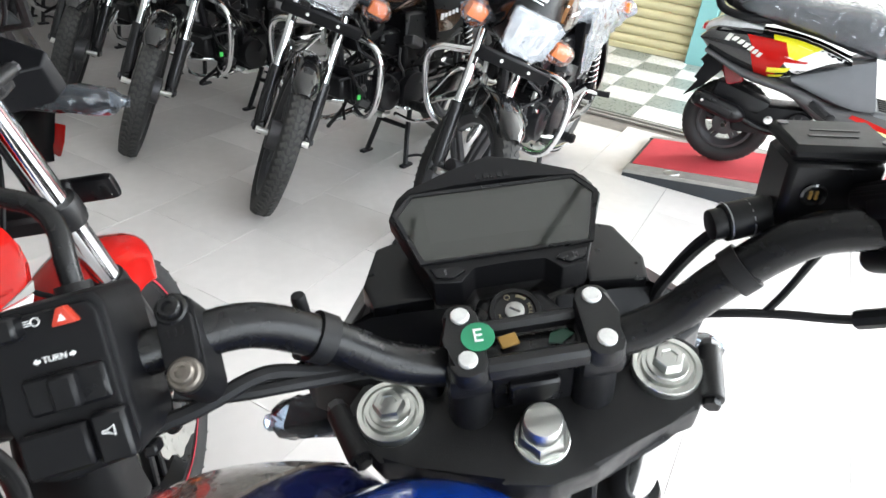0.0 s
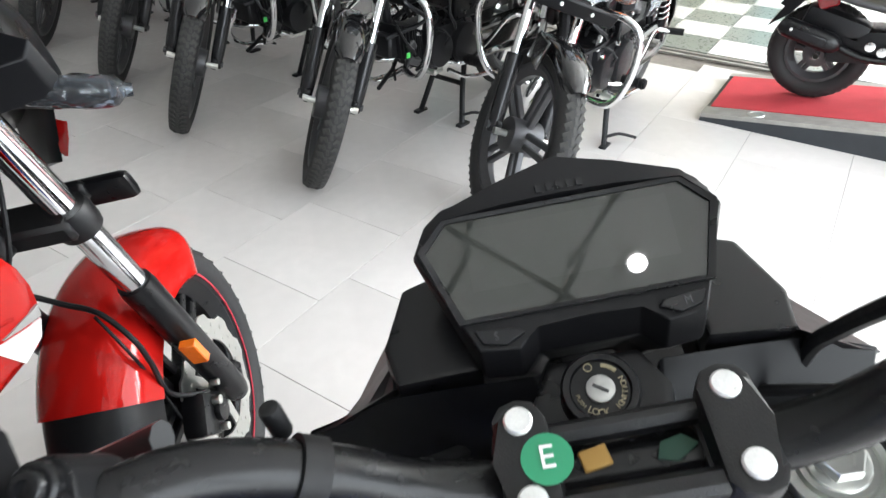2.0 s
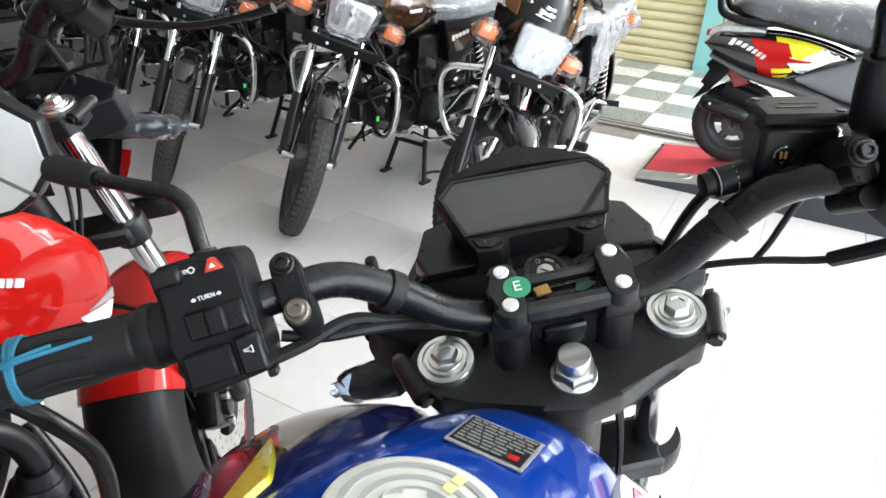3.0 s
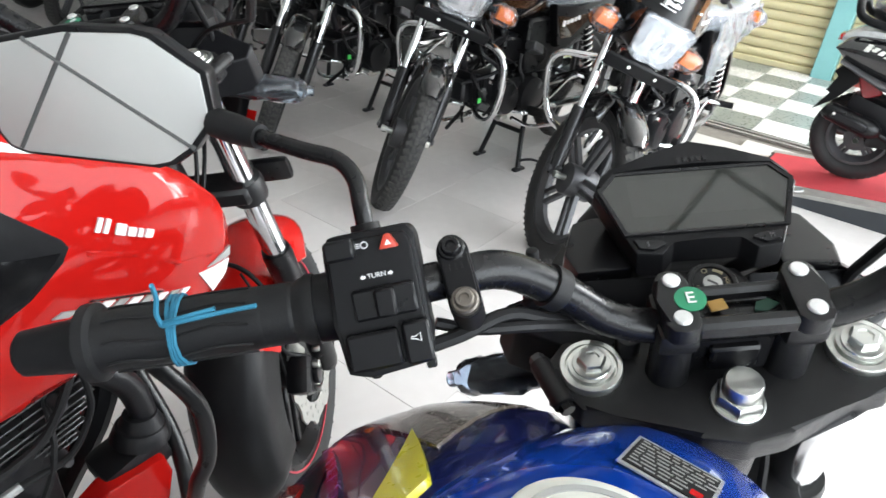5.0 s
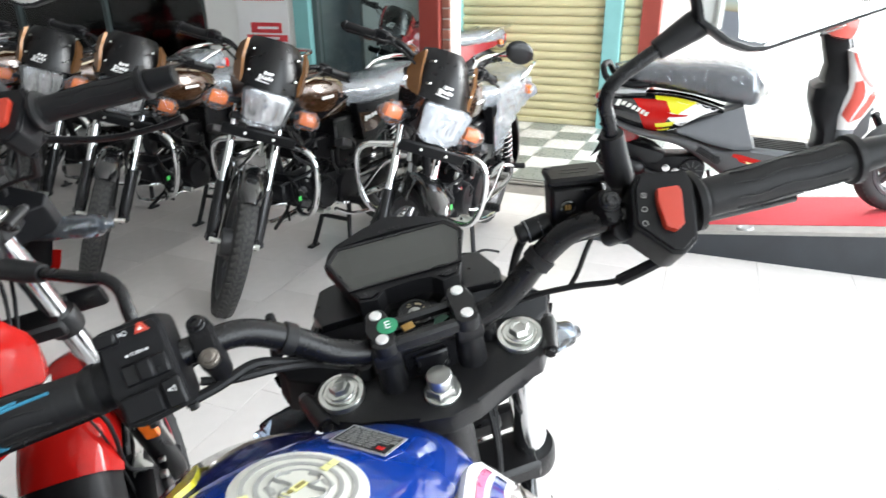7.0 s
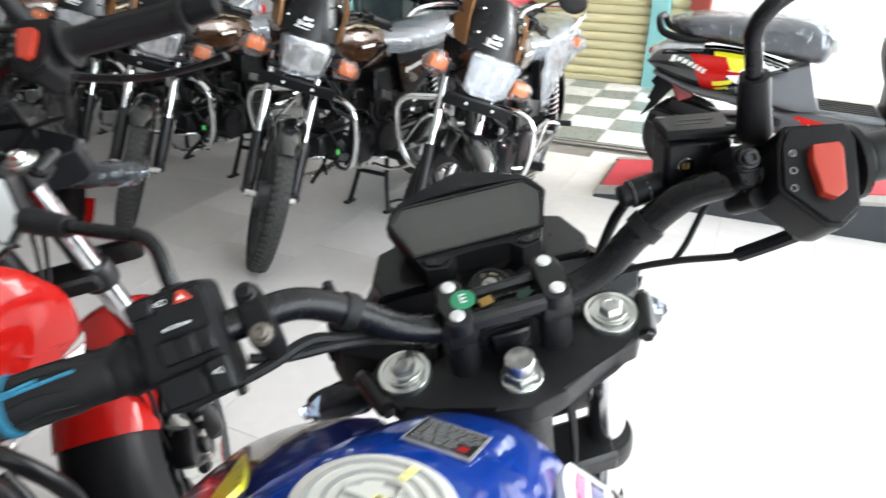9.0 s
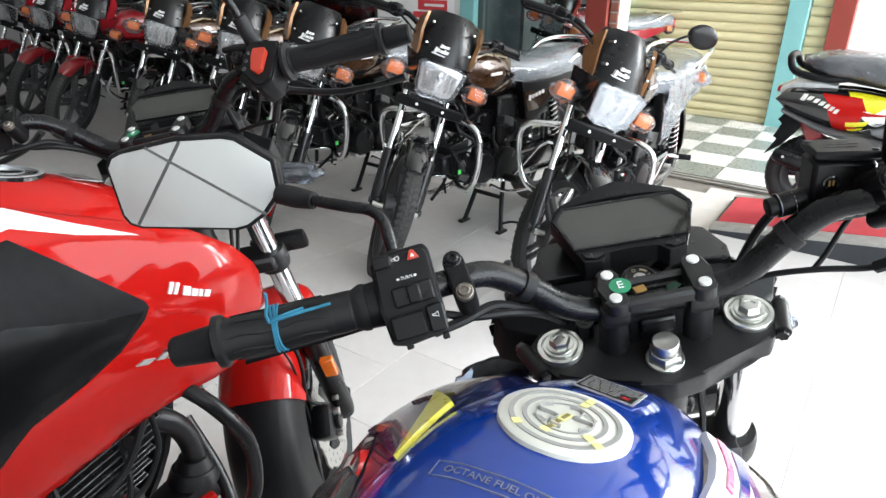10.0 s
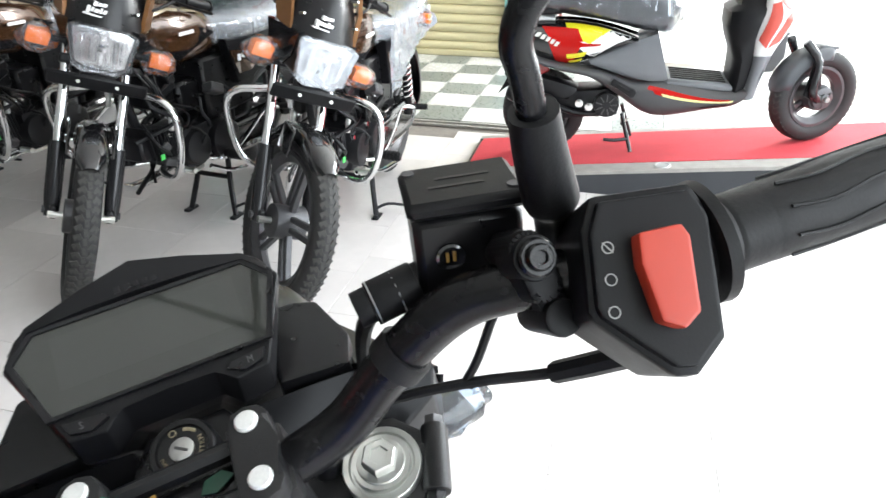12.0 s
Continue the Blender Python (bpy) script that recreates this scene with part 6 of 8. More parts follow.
def front_end(bike, paint, tape):
    fx, fy = (-0.0103, 0.0014) if tape else (0.0, 0.0)
    for s in (-1, 1):
        at = lambda z, dx=0.0, dy=0.0: S @ Vector((s * (0.097 + dx) + fx, dy + fy, z))
        bm = B()
        cyl(bm, at(-0.04), at(-0.37), 0.0205, seg=22)
        part("fork_tube", bm, "chrome", bike, "chrome fork tube")
        bm = B()
        tube(bm, [at(-0.368), at(-0.383), at(-0.52), at(-0.68), at(-0.715)], [0.022, 0.0265, 0.026, 0.025, 0.02], 18, 3)
        box(bm, at(-0.685, -0.004, 0.012), (0.03, 0.05, 0.06), 0.008)
        part("fork_leg", bm, "plastic_fine", bike)
        bm = B()
        lathe(bm, [(0.02, -0.02), (0.028, -0.02), (0.03, -0.01), (0.03, 0.012), (0.0275, 0.02), (0.02, 0.02)], Matrix.Translation(at(-0.2305)) @ S.to_3x3().to_4x4(), 22, closed=True)
        part("fork_collar", bm, "cast", bike)
    bm = B()
    box(bm, (0.111, -0.036, -0.512), (0.027, 0.016, 0.05), 0.002, m=S)
    part("reflector", bm, "orange", bike, "orange side reflector")
    bm = B()
    box(bm, (0, -0.004, -0.225), (0.2, 0.06, 0.032), 0.006, m=S)
    cyl(bm, S @ Vector((0, -0.036, -0.23)), S @ Vector((0, -0.036, -0.03)), 0.024, seg=18)
    part("lower_yoke", bm, "cast", bike)
    for k in range(3):
        sx = (-1) ** k
        bm = B()
        tube(bm, [S @ Vector(q) for q in ((sx * 0.03, 0.03, -0.03), (sx * (0.05 + 0.005 * k), 0.0 + 0.01 * k, -0.1), (sx * 0.04, -0.05, -0.18 - 0.01 * k), (0.0, -0.08, -0.26))], 0.0034, 6, 4)
        part("wiring_loom", bm, "rubber", bike)
    hub = S @ Vector((-0.025, 0.022, -0.7235) if tape else (0, 0.034, -0.696))
    wm = Matrix.Translation(hub) @ S.to_3x3().to_4x4()
    wheel("front_wheel", wm, bike, 0.286, 0.1, 0.222, "plastic_fine", 5, 40, 0.135, tape)
    bm = B()
    mudguard(bm, (0, 0, 0), 0.303, 0.168, 36, 122, drop=0.085, n=22, taper=(1, 0))
    part("front_mudguard", bm, paint, bike, "painted front mudguard", m=wm)
    bm = B()
    mudguard(bm, (0, 0, 0), 0.301, 0.155, 120, 180, drop=0.09, n=20, taper=(0, 0.35))
    part("mudguard_flap", bm, "plastic", bike, "black rear mudguard half", m=wm)
    bm = B()
    box(bm, (0.085, -0.09, 0.07), (0.045, 0.075, 0.07), 0.012, (30, 0, 0), wm, seg=2)
    cyl(bm, wm @ Vector((0.1, -0.08, 0.06)), wm @ Vector((0.118, -0.08, 0.06)), 0.02, seg=16, bevel=0.003)
    part("brake_caliper", bm, "plastic_fine", bike)
    bm = B()
    tube(bm, [(-0.03, -0.01, 0.68), (-0.055, 0.085, 0.585), (-0.018, 0.135, 0.542), (0.035, 0.155, 0.535), (0.084, 0.165, 0.503), (0.09, 0.175, 0.452), (0.078, 0.195, 0.36), wm @ Vector((0.1, -0.06, 0.09))], 0.0042, 8, 6)
    part("brake_hose", bm, "rubber", bike)
    bm = B()
    tube(bm, [(0.03, 0.15, 0.53), (0.075, 0.16, 0.47), (0.072, 0.185, 0.37), (0.07, 0.21, 0.25)], 0.0026, 6, 5)
    part("speed_cable", bm, "rubber", bike)
    for y, z, r in ((-0.075, 0.085, 0.008), (-0.105, 0.045, 0.007), (-0.05, 0.1, 0.006)):
        bm = B()
        cyl(bm, wm @ Vector((0.108, y, z)), wm @ Vector((0.122, y, z)), r, seg=10, bevel=0.001)
        part("caliper_bolt", bm, "zinc", bike)


def body(bike, paint, second, decal, filmed):
    """Tank, shrouds, seat, engine, frame and rear end; the bike points along +y."""
    # fuel tank
    secs = [(-0.03, 0.045, 0.858, 0.78), (-0.055, 0.08, 0.876, 0.76), (-0.12, 0.108, 0.91, 0.74), (-0.19, 0.126, 0.938, 0.73), (-0.26, 0.132, 0.952, 0.72), (-0.34, 0.128, 0.945, 0.72), (-0.42, 0.112, 0.91, 0.72), (-0.48, 0.09, 0.86, 0.72), (-0.52, 0.075, 0.81, 0.72)]
    bm = B()
    rings = []
    for y, w, zt, zb in secs:
        ring = []
        for x, z in oval(0, 0, 1, 1, 28, 2.5):
            ring.append(Vector((x * w * (1 - 0.12 * max(0, z)), y, (zt + zb) / 2 + z * (zt - zb) / 2)))
        rings.append(ring)
    pts = [curve_points([r[j] for r in rings], 3) for j in range(28)]
    skin(bm, [[pts[j][i] for j in range(28)] for i in range(len(pts[0]))])
    tank = part("fuel_tank", bm, paint, bike, "glossy painted fuel tank")
    cm = pose(-0.004, -0.219, 0.9445, 0, 0, 0) @ pose(0, 0, 0, -11) @ pose(0, 0, 0, 0, 0, 20) @ Matrix.Diagonal((0.8, 0.8, 1, 1))
    bm = B()
    lathe(bm, [(0.058, -0.006), (0.058, 0.0015), (0.0555, 0.003), (0.0005, 0.003)], cm, 44)
    cap = part("filler_cap", bm, "cream" if filmed else "gloss", tank, "round filler cap under a printed paper disc" if filmed else "round black filler cap with a silver ring")
    for r0, r1, mt in ((0.049, 0.0445, "cap_grey"), (0.037, 0.033, "cap_grey"), (0.026, 0.0245, "cap_grey")) if filmed else ((0.0575, 0.05, "silver"), (0.03, 0.028, "silver")):
        bm = B()
        lathe(bm, [(r0, 0.003), (r0, 0.0038), (r1, 0.0038), (r1, 0.003)], cm, 40, closed=True)
        part("cap_ring", bm, mt, cap)
    if filmed:
        for s in (-1, 1):
            bm = B()
            tube(bm, [cm @ Vector((s * x, s * y, 0.0031)) for x, y in ((0.003, 0.0195), (0.0125, 0.0165), (0.0125, 0.0075), (0.0065, 0.002), (0.0135, -0.002), (0.0225, -0.005), (0.0215, -0.0135), (0.012, -0.0185))], 0.0026, 6, 5, flat=0.25)
            part("cap_swirl", bm, "cap_grey", cap)
            for k in range(7):
                bm = B()
                box(bm, (s * (0.0165 + 0.0017 * k), s * (0.0125 - 0.0012 * k), 0.0033), (0.0008, 0.008 - abs(k - 3) * 0.0013, 0.0006), 0, (0, 0, -24), cm)
                part("cap_hatch", bm, "cap_grey", cap)
        # strips of yellow tape with brown squares
        tm = cm @ pose(0, 0, 0, 0, 0, 62)
        for k, (u, w, mt) in enumerate(((-0.031, 0.007, "pale_yellow"), (-0.024, 0.005, "cap_brown"), (-0.018, 0.006, "pale_yellow"), (-0.011, 0.005, "cap_brown"), (0.0, 0.016, "pale_yellow"), (0.001, 0.011, "cap_brown"), (0.034, 0.008, "pale_yellow"), (0.044, 0.009, "pale_yellow"))):
            bm = B()
            box(bm, (u, 0, 0.0038 + (0.0004 if mt == "cap_brown" else 0)), (w, 0.0075 if mt == "pale_yellow" else 0.0035, 0.0006), 0, (0, 0, 0), tm)
            part("cap_tab", bm, mt, cap)
        for a, r in ((-52, 0.034), (-52, 0.046), (212, 0.046)):
            bm = B()
            box(bm, (r * math.cos(radians(a)), r * math.sin(radians(a)), 0.0039), (0.0085, 0.008, 0.0006), 0, (0, 0, a), cm)
            part("cap_tab", bm, "pale_yellow", cap)
    # label in front of the cap
    lm = pose(-0.004, -0.125, 0.915, -19)
    bm = B()
    box(bm, (0, 0, 0), (0.05, 0.042, 0.001), m=lm)
    lab = part("warning_label", bm, "silver", tank, "small dark warning label of unreadable lines")
    bm = B()
    box(bm, (0, 0, 0.0007), (0.046, 0.036, 0.0008), m=lm)
    part("label_field", bm, "plastic", lab)
    rnd = random.Random(4)
    for i in range(8):
        x = -0.021
        while x < (0.019 if i < 5 else 0.008):
            w = rnd.uniform(0.003, 0.009)
            bm = B()
            box(bm, (x + w / 2, 0.0152 - 0.0043 * i, 0.0012), (w, 0.0012, 0.0004), m=lm)
            part("label_line", bm, "cap_grey", lab)
            x += w + 0.0014
    bm = B()
    box(bm, (0.016, -0.0115, 0.0012), (0.0065, 0.006, 0.0004), m=lm)
    part("label_mark", bm, "tail_red", lab)
    if filmed:
        skin_tree = BVHTree.FromPolygons([v.co for v in tank.data.vertices], [list(p.vertices) for p in tank.data.polygons])

        def tank_top(x, y):
            """Height of the tank's skin."""
            return skin_tree.ray_cast(Vector((x, y, 1.2)), Vector((0, 0, -1)))[0].z
        om = pose(-0.008, -0.302, 0, 0, 0, 5)
        words = lettering("fuel_lettering", "OCTANE FUEL ONLY", 0.0079, om, "label_ink", tank, "pale printed fuel advice")
        for v in words.data.vertices:
            v.co.z = tank_top(v.co.x, v.co.y) + 0.0006 + min(v.co.z, 0.0003)
        bm = B()
        ring = [(-0.0445 + 0.089 * i / 12, -0.0066) for i in range(13)] + [(0.0445 - 0.089 * i / 12, 0.0066) for i in range(13)]
        pts = [om @ Vector((x, y, 0)) for x, y in ring]
        tube(bm, [Vector((p.x, p.y, tank_top(p.x, p.y) + 0.0004)) for p in pts], 0.0006, 4, 1, closed=True)
        part("fuel_label", bm, "label_ink", tank, "thin printed frame of the fuel label")
    # side shrouds
    for s in (-1, 1):
        if decal == "red":
            shape = ((0.52, 0.135), (0.56, 0.152), (0.6, 0.168), (0.64, 0.18), (0.68, 0.189), (0.72, 0.195), (0.76, 0.198), (0.785, 0.197), (0.81, 0.192), (0.84, 0.182), (0.87, 0.17), (0.9, 0.156), (0.93, 0.139), (0.96, 0.118), (0.98, 0.1))

            def side(y, z, off=0.0):
                fall = max(0.0, (y + 0.13) / 0.14)
                return Vector((s * (knots(z, shape) - 0.03 * fall ** 2 - 0.05 * max(0, -y - 0.36) + off), y + 0.033, z - 0.009))
            bm = B()
            patch(bm, [(0.014, 0.658), (0.018, 0.68), (0.017, 0.715), (0.01, 0.745), (-0.006, 0.778), (-0.045, 0.822), (-0.1, 0.862), (-0.2, 0.905), (-0.3, 0.945), (-0.42, 0.94), (-0.52, 0.82), (-0.52, 0.56), (-0.42, 0.535), (-0.36, 0.57), (-0.27, 0.6), (-0.165, 0.618), (-0.1, 0.612), (-0.05, 0.618), (-0.014, 0.63), (0.006, 0.643)], side, 0.02, 0.02, 0.005)
            sh = part("tank_shroud", bm, paint, bike, "red side shroud with black inset and white stripe", angle=60)
            lift = lambda d: (lambda y, z, off=0.0: side(y, z, off + d))
            bm = B()
            patch(bm, [(-0.2, 0.794), (-0.204, 0.804), (-0.248, 0.848), (-0.284, 0.884), (-0.322, 0.92), (-0.42, 0.91), (-0.5, 0.82), (-0.5, 0.6), (-0.42, 0.655), (-0.372, 0.704), (-0.3, 0.728), (-0.25, 0.75), (-0.21, 0.78)], lift(0.002), 0.006, 0.02, 0.0015)
            inset = part("shroud_inset", bm, "inset", sh, "dark grey inset panel with fine net print", angle=60)
            bm = B()
            patch(bm, [(-0.21, 0.792), (-0.25, 0.8), (-0.36, 0.835), (-0.48, 0.83), (-0.48, 0.62), (-0.41, 0.672), (-0.365, 0.71), (-0.3, 0.735), (-0.25, 0.757)], lift(0.0035), 0.006, 0.02, 0.001)
            part("inset_gloss", bm, "inset_black", inset, "glossy black lower half", angle=60)
            bm = B()
            patch(bm, [(-0.178, 0.882), (-0.25, 0.918), (-0.31, 0.95), (-0.4, 0.948), (-0.4, 0.925), (-0.315, 0.93), (-0.25, 0.904)], lift(0.0022), 0.006, 0.02, 0.001)
            part("white_stripe", bm, "white", sh, "tapering white stripe", angle=60)
            # maker's mark and model script as plain bars
            def slab(name, u0, u1, v0, v1, mt, c, d, up, lean=0.0, lift_=0.0028):
                q = [(u0 + lean * v0, v0), (u1 + lean * v0, v0), (u1 + lean * v1, v1), (u0 + lean * v1, v1)]
                bm = B()
                patch(bm, [(c[0] + d[0] * u + up[0] * v, c[1] + d[1] * u + up[1] * v) for u, v in q], lift(lift_), 0.004, 0.02, 0.0002)
                part(name, bm, mt, sh)
            d, up = (0.9, -0.44), (0.44, 0.9)
            for u0, u1, h, ln in ((0.0, 0.005, 0.0155, 0.1), (0.0085, 0.0135, 0.0155, 0.1), (0.022, 0.033, 0.012, 0), (0.036, 0.0445, 0.0095, 0), (0.0475, 0.053, 0.0095, 0), (0.0565, 0.066, 0.0095, 0)):
                slab("badge_bar", u0, u1, 0.0, h, "white", (-0.171, 0.801), d, up, ln)
            d, up = (0.94, -0.34), (0.34, 0.94)
            slab("side_script_bar", -0.014, 0.004, -0.004, 0.004, "cap_grey", (-0.215, 0.716), d, up, 1.2)
            slab("script_overline", 0.008, 0.1, 0.0125, 0.0147, "gloss", (-0.215, 0.716), d, up, 0.8)
            for i in range(8):
                slab("side_script_bar", 0.011 + 0.0178 * i, 0.0235 + 0.0178 * i, 0.0, 0.0105, "white" if i % 2 else "cap_grey", (-0.215, 0.716), d, up, 0.8)
            bm = B()
            patch(bm, [(-0.185, 0.784), (-0.132, 0.762), (-0.075, 0.72), (-0.015, 0.702), (-0.015, 0.697), (-0.075, 0.713), (-0.132, 0.754), (-0.185, 0.777)], lift(0.0024), 0.005, 0.02, 0.002)
            part("shroud_fold", bm, paint, sh, angle=60)
            for nm, mt, pts in (("nose_graphic", "white", [(-0.049, 0.685), (0.013, 0.673), (0.007, 0.65), (-0.02, 0.634)]), ("nose_graphic", "cap_grey", [(-0.034, 0.686), (-0.012, 0.69), (0.015, 0.693), (0.0145, 0.677)])):
                bm = B()
                patch(bm, pts, lift(0.0026), 0.004, 0.02, 0.0004)
                part(nm, bm, mt, sh)
        else:
            up = [(-0.01, 0.775, 0.1), (-0.04, 0.825, 0.104), (-0.1, 0.874, 0.1), (-0.18, 0.913, 0.095), (-0.3, 0.921, 0.09), (-0.45, 0.885, 0.08)]
            md = [(0.012, 0.7, 0.14), (-0.035, 0.745, 0.185), (-0.11, 0.784, 0.232), (-0.19, 0.772, 0.24), (-0.29, 0.725, 0.235), (-0.45, 0.7, 0.19)]
            if s > 0:
                up[:3] = [(-0.02, 0.826, 0.066), (-0.05, 0.85, 0.066), (-0.1, 0.884, 0.074)]
                md[:3] = [(-0.015, 0.765, 0.152), (-0.05, 0.78, 0.19), (-0.11, 0.79, 0.232)]
            dn = [(0.0, 0.635, 0.12), (-0.04, 0.615, 0.15), (-0.1, 0.605, 0.175), (-0.18, 0.6, 0.185), (-0.3, 0.6, 0.18), (-0.45, 0.63, 0.15)]
            U_, D_, M_ = (curve_points([Vector((s * x, y, z)) for y, z, x in q], 4) for q in (up, dn, md))
            inn = Vector((-s * 0.018, 0, -0.006))

            def loft(i, v):
                """Point of the shroud at station i, v from the tank (0) over the ridge (1) to the lower edge (2)."""
                i0 = min(int(i), len(U_) - 2)
                f = i - i0
                a, m_, d_ = (q[i0].lerp(q[i0 + 1], f) for q in (U_, M_, D_))
                if v <= 1:
                    return a.lerp(m_, v) + Vector((s * 0.2, 0, 0.8)) * (0.014 if s < 0 else 0.006) * math.sin(v * math.pi)
                return m_.lerp(d_, v - 1) + Vector((s * 0.01, 0, 0)) * math.sin((v - 1) * math.pi)
            bm = B()
            skin(bm, [[loft(i / 2, v) for v in (0, 0.2, 0.4, 0.6, 0.8, 0.94, 1.0, 1.06, 1.3, 1.6, 2)] + [D_[i // 2] + inn, M_[i // 2] + inn * 1.5, U_[i // 2] + inn] for i in range(0, 2 * (len(U_) - 1) + 1, 2)])
            sh = part("tank_shroud", bm, "shroud_pale" if s > 0 else second, bike, "film-dulled pale side shroud" if s > 0 else "glossy purple-black side shroud", angle=60)

            def laid(name, mt, corners, lab="", lay=0.0025):
                """A patch on the shroud between four corners (station, v): rear pair, then front pair."""
                bm = B()
                rows = []
                for k in range(11):
                    u = k / 10
                    ring = []
                    for top in (1, 0):
                        for j in (range(9) if top else reversed(range(9))):
                            w = j / 8
                            i, v = ((corners[0][n_] * (1 - w) + corners[1][n_] * w) * (1 - u) + (corners[2][n_] * (1 - w) + corners[3][n_] * w) * u for n_ in (0, 1))
                            p = loft(min(max(i, 0), len(U_) - 1.001), v)
                            ring.append(p + Vector((s * 0.65, 0, 0.75 if v <= 1 else -0.1)) * (lay if top else -0.005))
                    rows.append(ring)
                skin(bm, rows)
                part(name, bm, mt, sh, lab, angle=60)
            if s < 0:
                laid("shroud_graphic", "shroud_brown", ((12.1, 0.14), (10.4, 0.62), (2, 0.16), (4, 0.62)), "film-dulled brown-grey front", 0.002)
                laid("shroud_graphic", "gloss", ((17.5, 0.08), (17.5, 0.5), (11.2, 0.84), (12.3, 0.86)), "gloss black wedge", 0.001)
                laid("shroud_graphic", "tail_red", ((17.5, 0.34), (17.5, 1.0), (12.6, 0.8), (12.2, 0.99)), "crimson rear wedge", 0.0025)
                laid("shroud_graphic", "purple", ((15.7, 0.03), (15.75, 0.07), (10.6, 0.92), (10.7, 0.98)), "violet stripe", 0.003)
                laid("shroud_graphic", "white", ((14.6, 0.6), (14.4, 0.68), (13.2, 0.76), (13.1, 0.82)), "white sliver", 0.004)
                laid("film_flap", "film_beige", ((18.5, 0.1), (18.5, 1.05), (15.2, 0.42), (13.9, 1.02)), "loose translucent cover film", 0.009)
                laid("yellow_flash", "yellow", ((15.85, 0.005), (15.8, 0.02), (13.5, 0.0), (11.2, 0.34)), "yellow triangular flash", 0.0045)
            else:
                laid("shroud_graphic", "shroud_brown", ((11, 0.35), (11, 0.7), (1.2, 0.3), (0.8, 0.75)), "brown-grey tapering patch", 0.002)
                laid("shroud_graphic", "rim_red", ((8, 0.97), (8, 1.02), (0.2, 0.86), (0.2, 0.98)), "thin red edge line", 0.003)
                laid("shroud_graphic", "purple", ((13, 0.2), (13, 0.25), (5, 0.1), (5, 0.13)), "violet stripe", 0.003)
                laid("shroud_graphic", "inset", ((15, 0.75), (15, 1.3), (9.5, 0.8), (8.5, 1.2)), "dull grey lower patch", 0.0035)
                laid("shroud_graphic", "white", ((16, -0.03), (16, 0.12), (3, -0.03), (3, 0.24)), "white facet beside the tank", 0.0025)
                laid("shroud_graphic", "pink", ((12, 0.02), (12, 0.05), (5, 0.03), (5, 0.08)), "pink stripe", 0.004)
                laid("shroud_graphic", "blue", ((16, 0.07), (16, 0.1), (5, 0.11), (5, 0.18)), "blue stripe", 0.004)
                laid("yellow_flash", "yellow", ((15.9, 0.028), (15.8, 0.04), (13.65, 0.02), (11.25, 0.35)), "yellow triangular flash", 0.005)
        # crash guard
        bm = B()
        tube(bm, [(s * 0.05, -0.14, 0.64), (s * 0.13, -0.135, 0.63), (s * 0.2, -0.105, 0.59), (s * 0.228, -0.07, 0.51), (s * 0.23, -0.068, 0.42), (s * 0.214, -0.08, 0.36), (s * 0.19, -0.08, 0.295), (s * 0.168, -0.074, 0.285), (s * 0.14, -0.062, 0.33), (s * 0.1, -0.055, 0.38), (s * 0.04, -0.06, 0.46)], 0.0125, 12, 5)
        part("crash_guard", bm, "plastic_fine", bike, "black tubular crash guard")
        bm = B()
        pts = [(-0.082, 0.335), (-0.09, 0.372), (-0.175, 0.372), (-0.28, 0.31), (-0.4, 0.22), (-0.34, 0.16), (-0.12, 0.18)]
        skin(bm, [[Vector((s * 0.15, y, z)) for y, z in pts], [Vector((s * 0.11, y, z)) for y, z in pts]])
        bmesh.ops.bevel(bm, geom=bm.edges[:], offset=0.006, segments=2, profile=0.6, affect="EDGES")
        part("belly_cowl", bm, paint, bike, "painted engine cowl", flatten=True)
    # seat and tail
    bm = B()
    rings = []
    for y, w, zt, zb in ((-0.47, 0.09, 0.83, 0.72), (-0.55, 0.13, 0.81, 0.71), (-0.7, 0.15, 0.805, 0.72), (-0.86, 0.13, 0.83, 0.74), (-1.0, 0.12, 0.88, 0.8), (-1.2, 0.09, 0.91, 0.84), (-1.27, 0.06, 0.91, 0.86)):
        rings.append([Vector((x, y, z)) for x, z in oval(0, (zt + zb) / 2, w, (zt - zb) / 2, 20, 3)])
    skin(bm, rings)
    part("seat", bm, "rubber", bike, "stepped black seat")
    bm = B()
    rings = []
    for y, w, zt, zb in ((-0.5, 0.11, 0.74, 0.62), (-0.8, 0.14, 0.76, 0.66), (-1.05, 0.12, 0.83, 0.75), (-1.3, 0.07, 0.87, 0.81)):
        rings.append([Vector((x, y, z)) for x, z in oval(0, (zt + zb) / 2, w, (zt - zb) / 2, 18, 3)])
    skin(bm, rings)
    part("tail_cowl", bm, paint, bike)
    bm = B()
    box(bm, (0, -1.31, 0.845), (0.1, 0.04, 0.05), 0.012)
    part("tail_lamp", bm, "tail_red", bike)
    # engine
    bm = B()
    box(bm, (0, -0.38, 0.38), (0.24, 0.34, 0.24), 0.04, seg=2)
    for s in (-1, 1):
        cyl(bm, (s * 0.1, -0.34, 0.36), (s * 0.155, -0.34, 0.36), 0.095, seg=24, bevel=0.015)
        cyl(bm, (s * 0.1, -0.5, 0.37), (s * 0.14, -0.5, 0.37), 0.07, seg=20, bevel=0.012)
    eng = part("engine", bm, "engine", bike, "black finned engine")
    for i in range(12):
        bm = B()
        box(bm, (0, -0.268 + 0.004 * i, 0.435 + 0.0125 * i), (0.25 - 0.012 * abs(i - 6) * 0.4, 0.19 - 0.02 * (i % 2), 0.003), 0.0008, (14, 0, 0))
        part("cooling_fin", bm, "fin", eng)
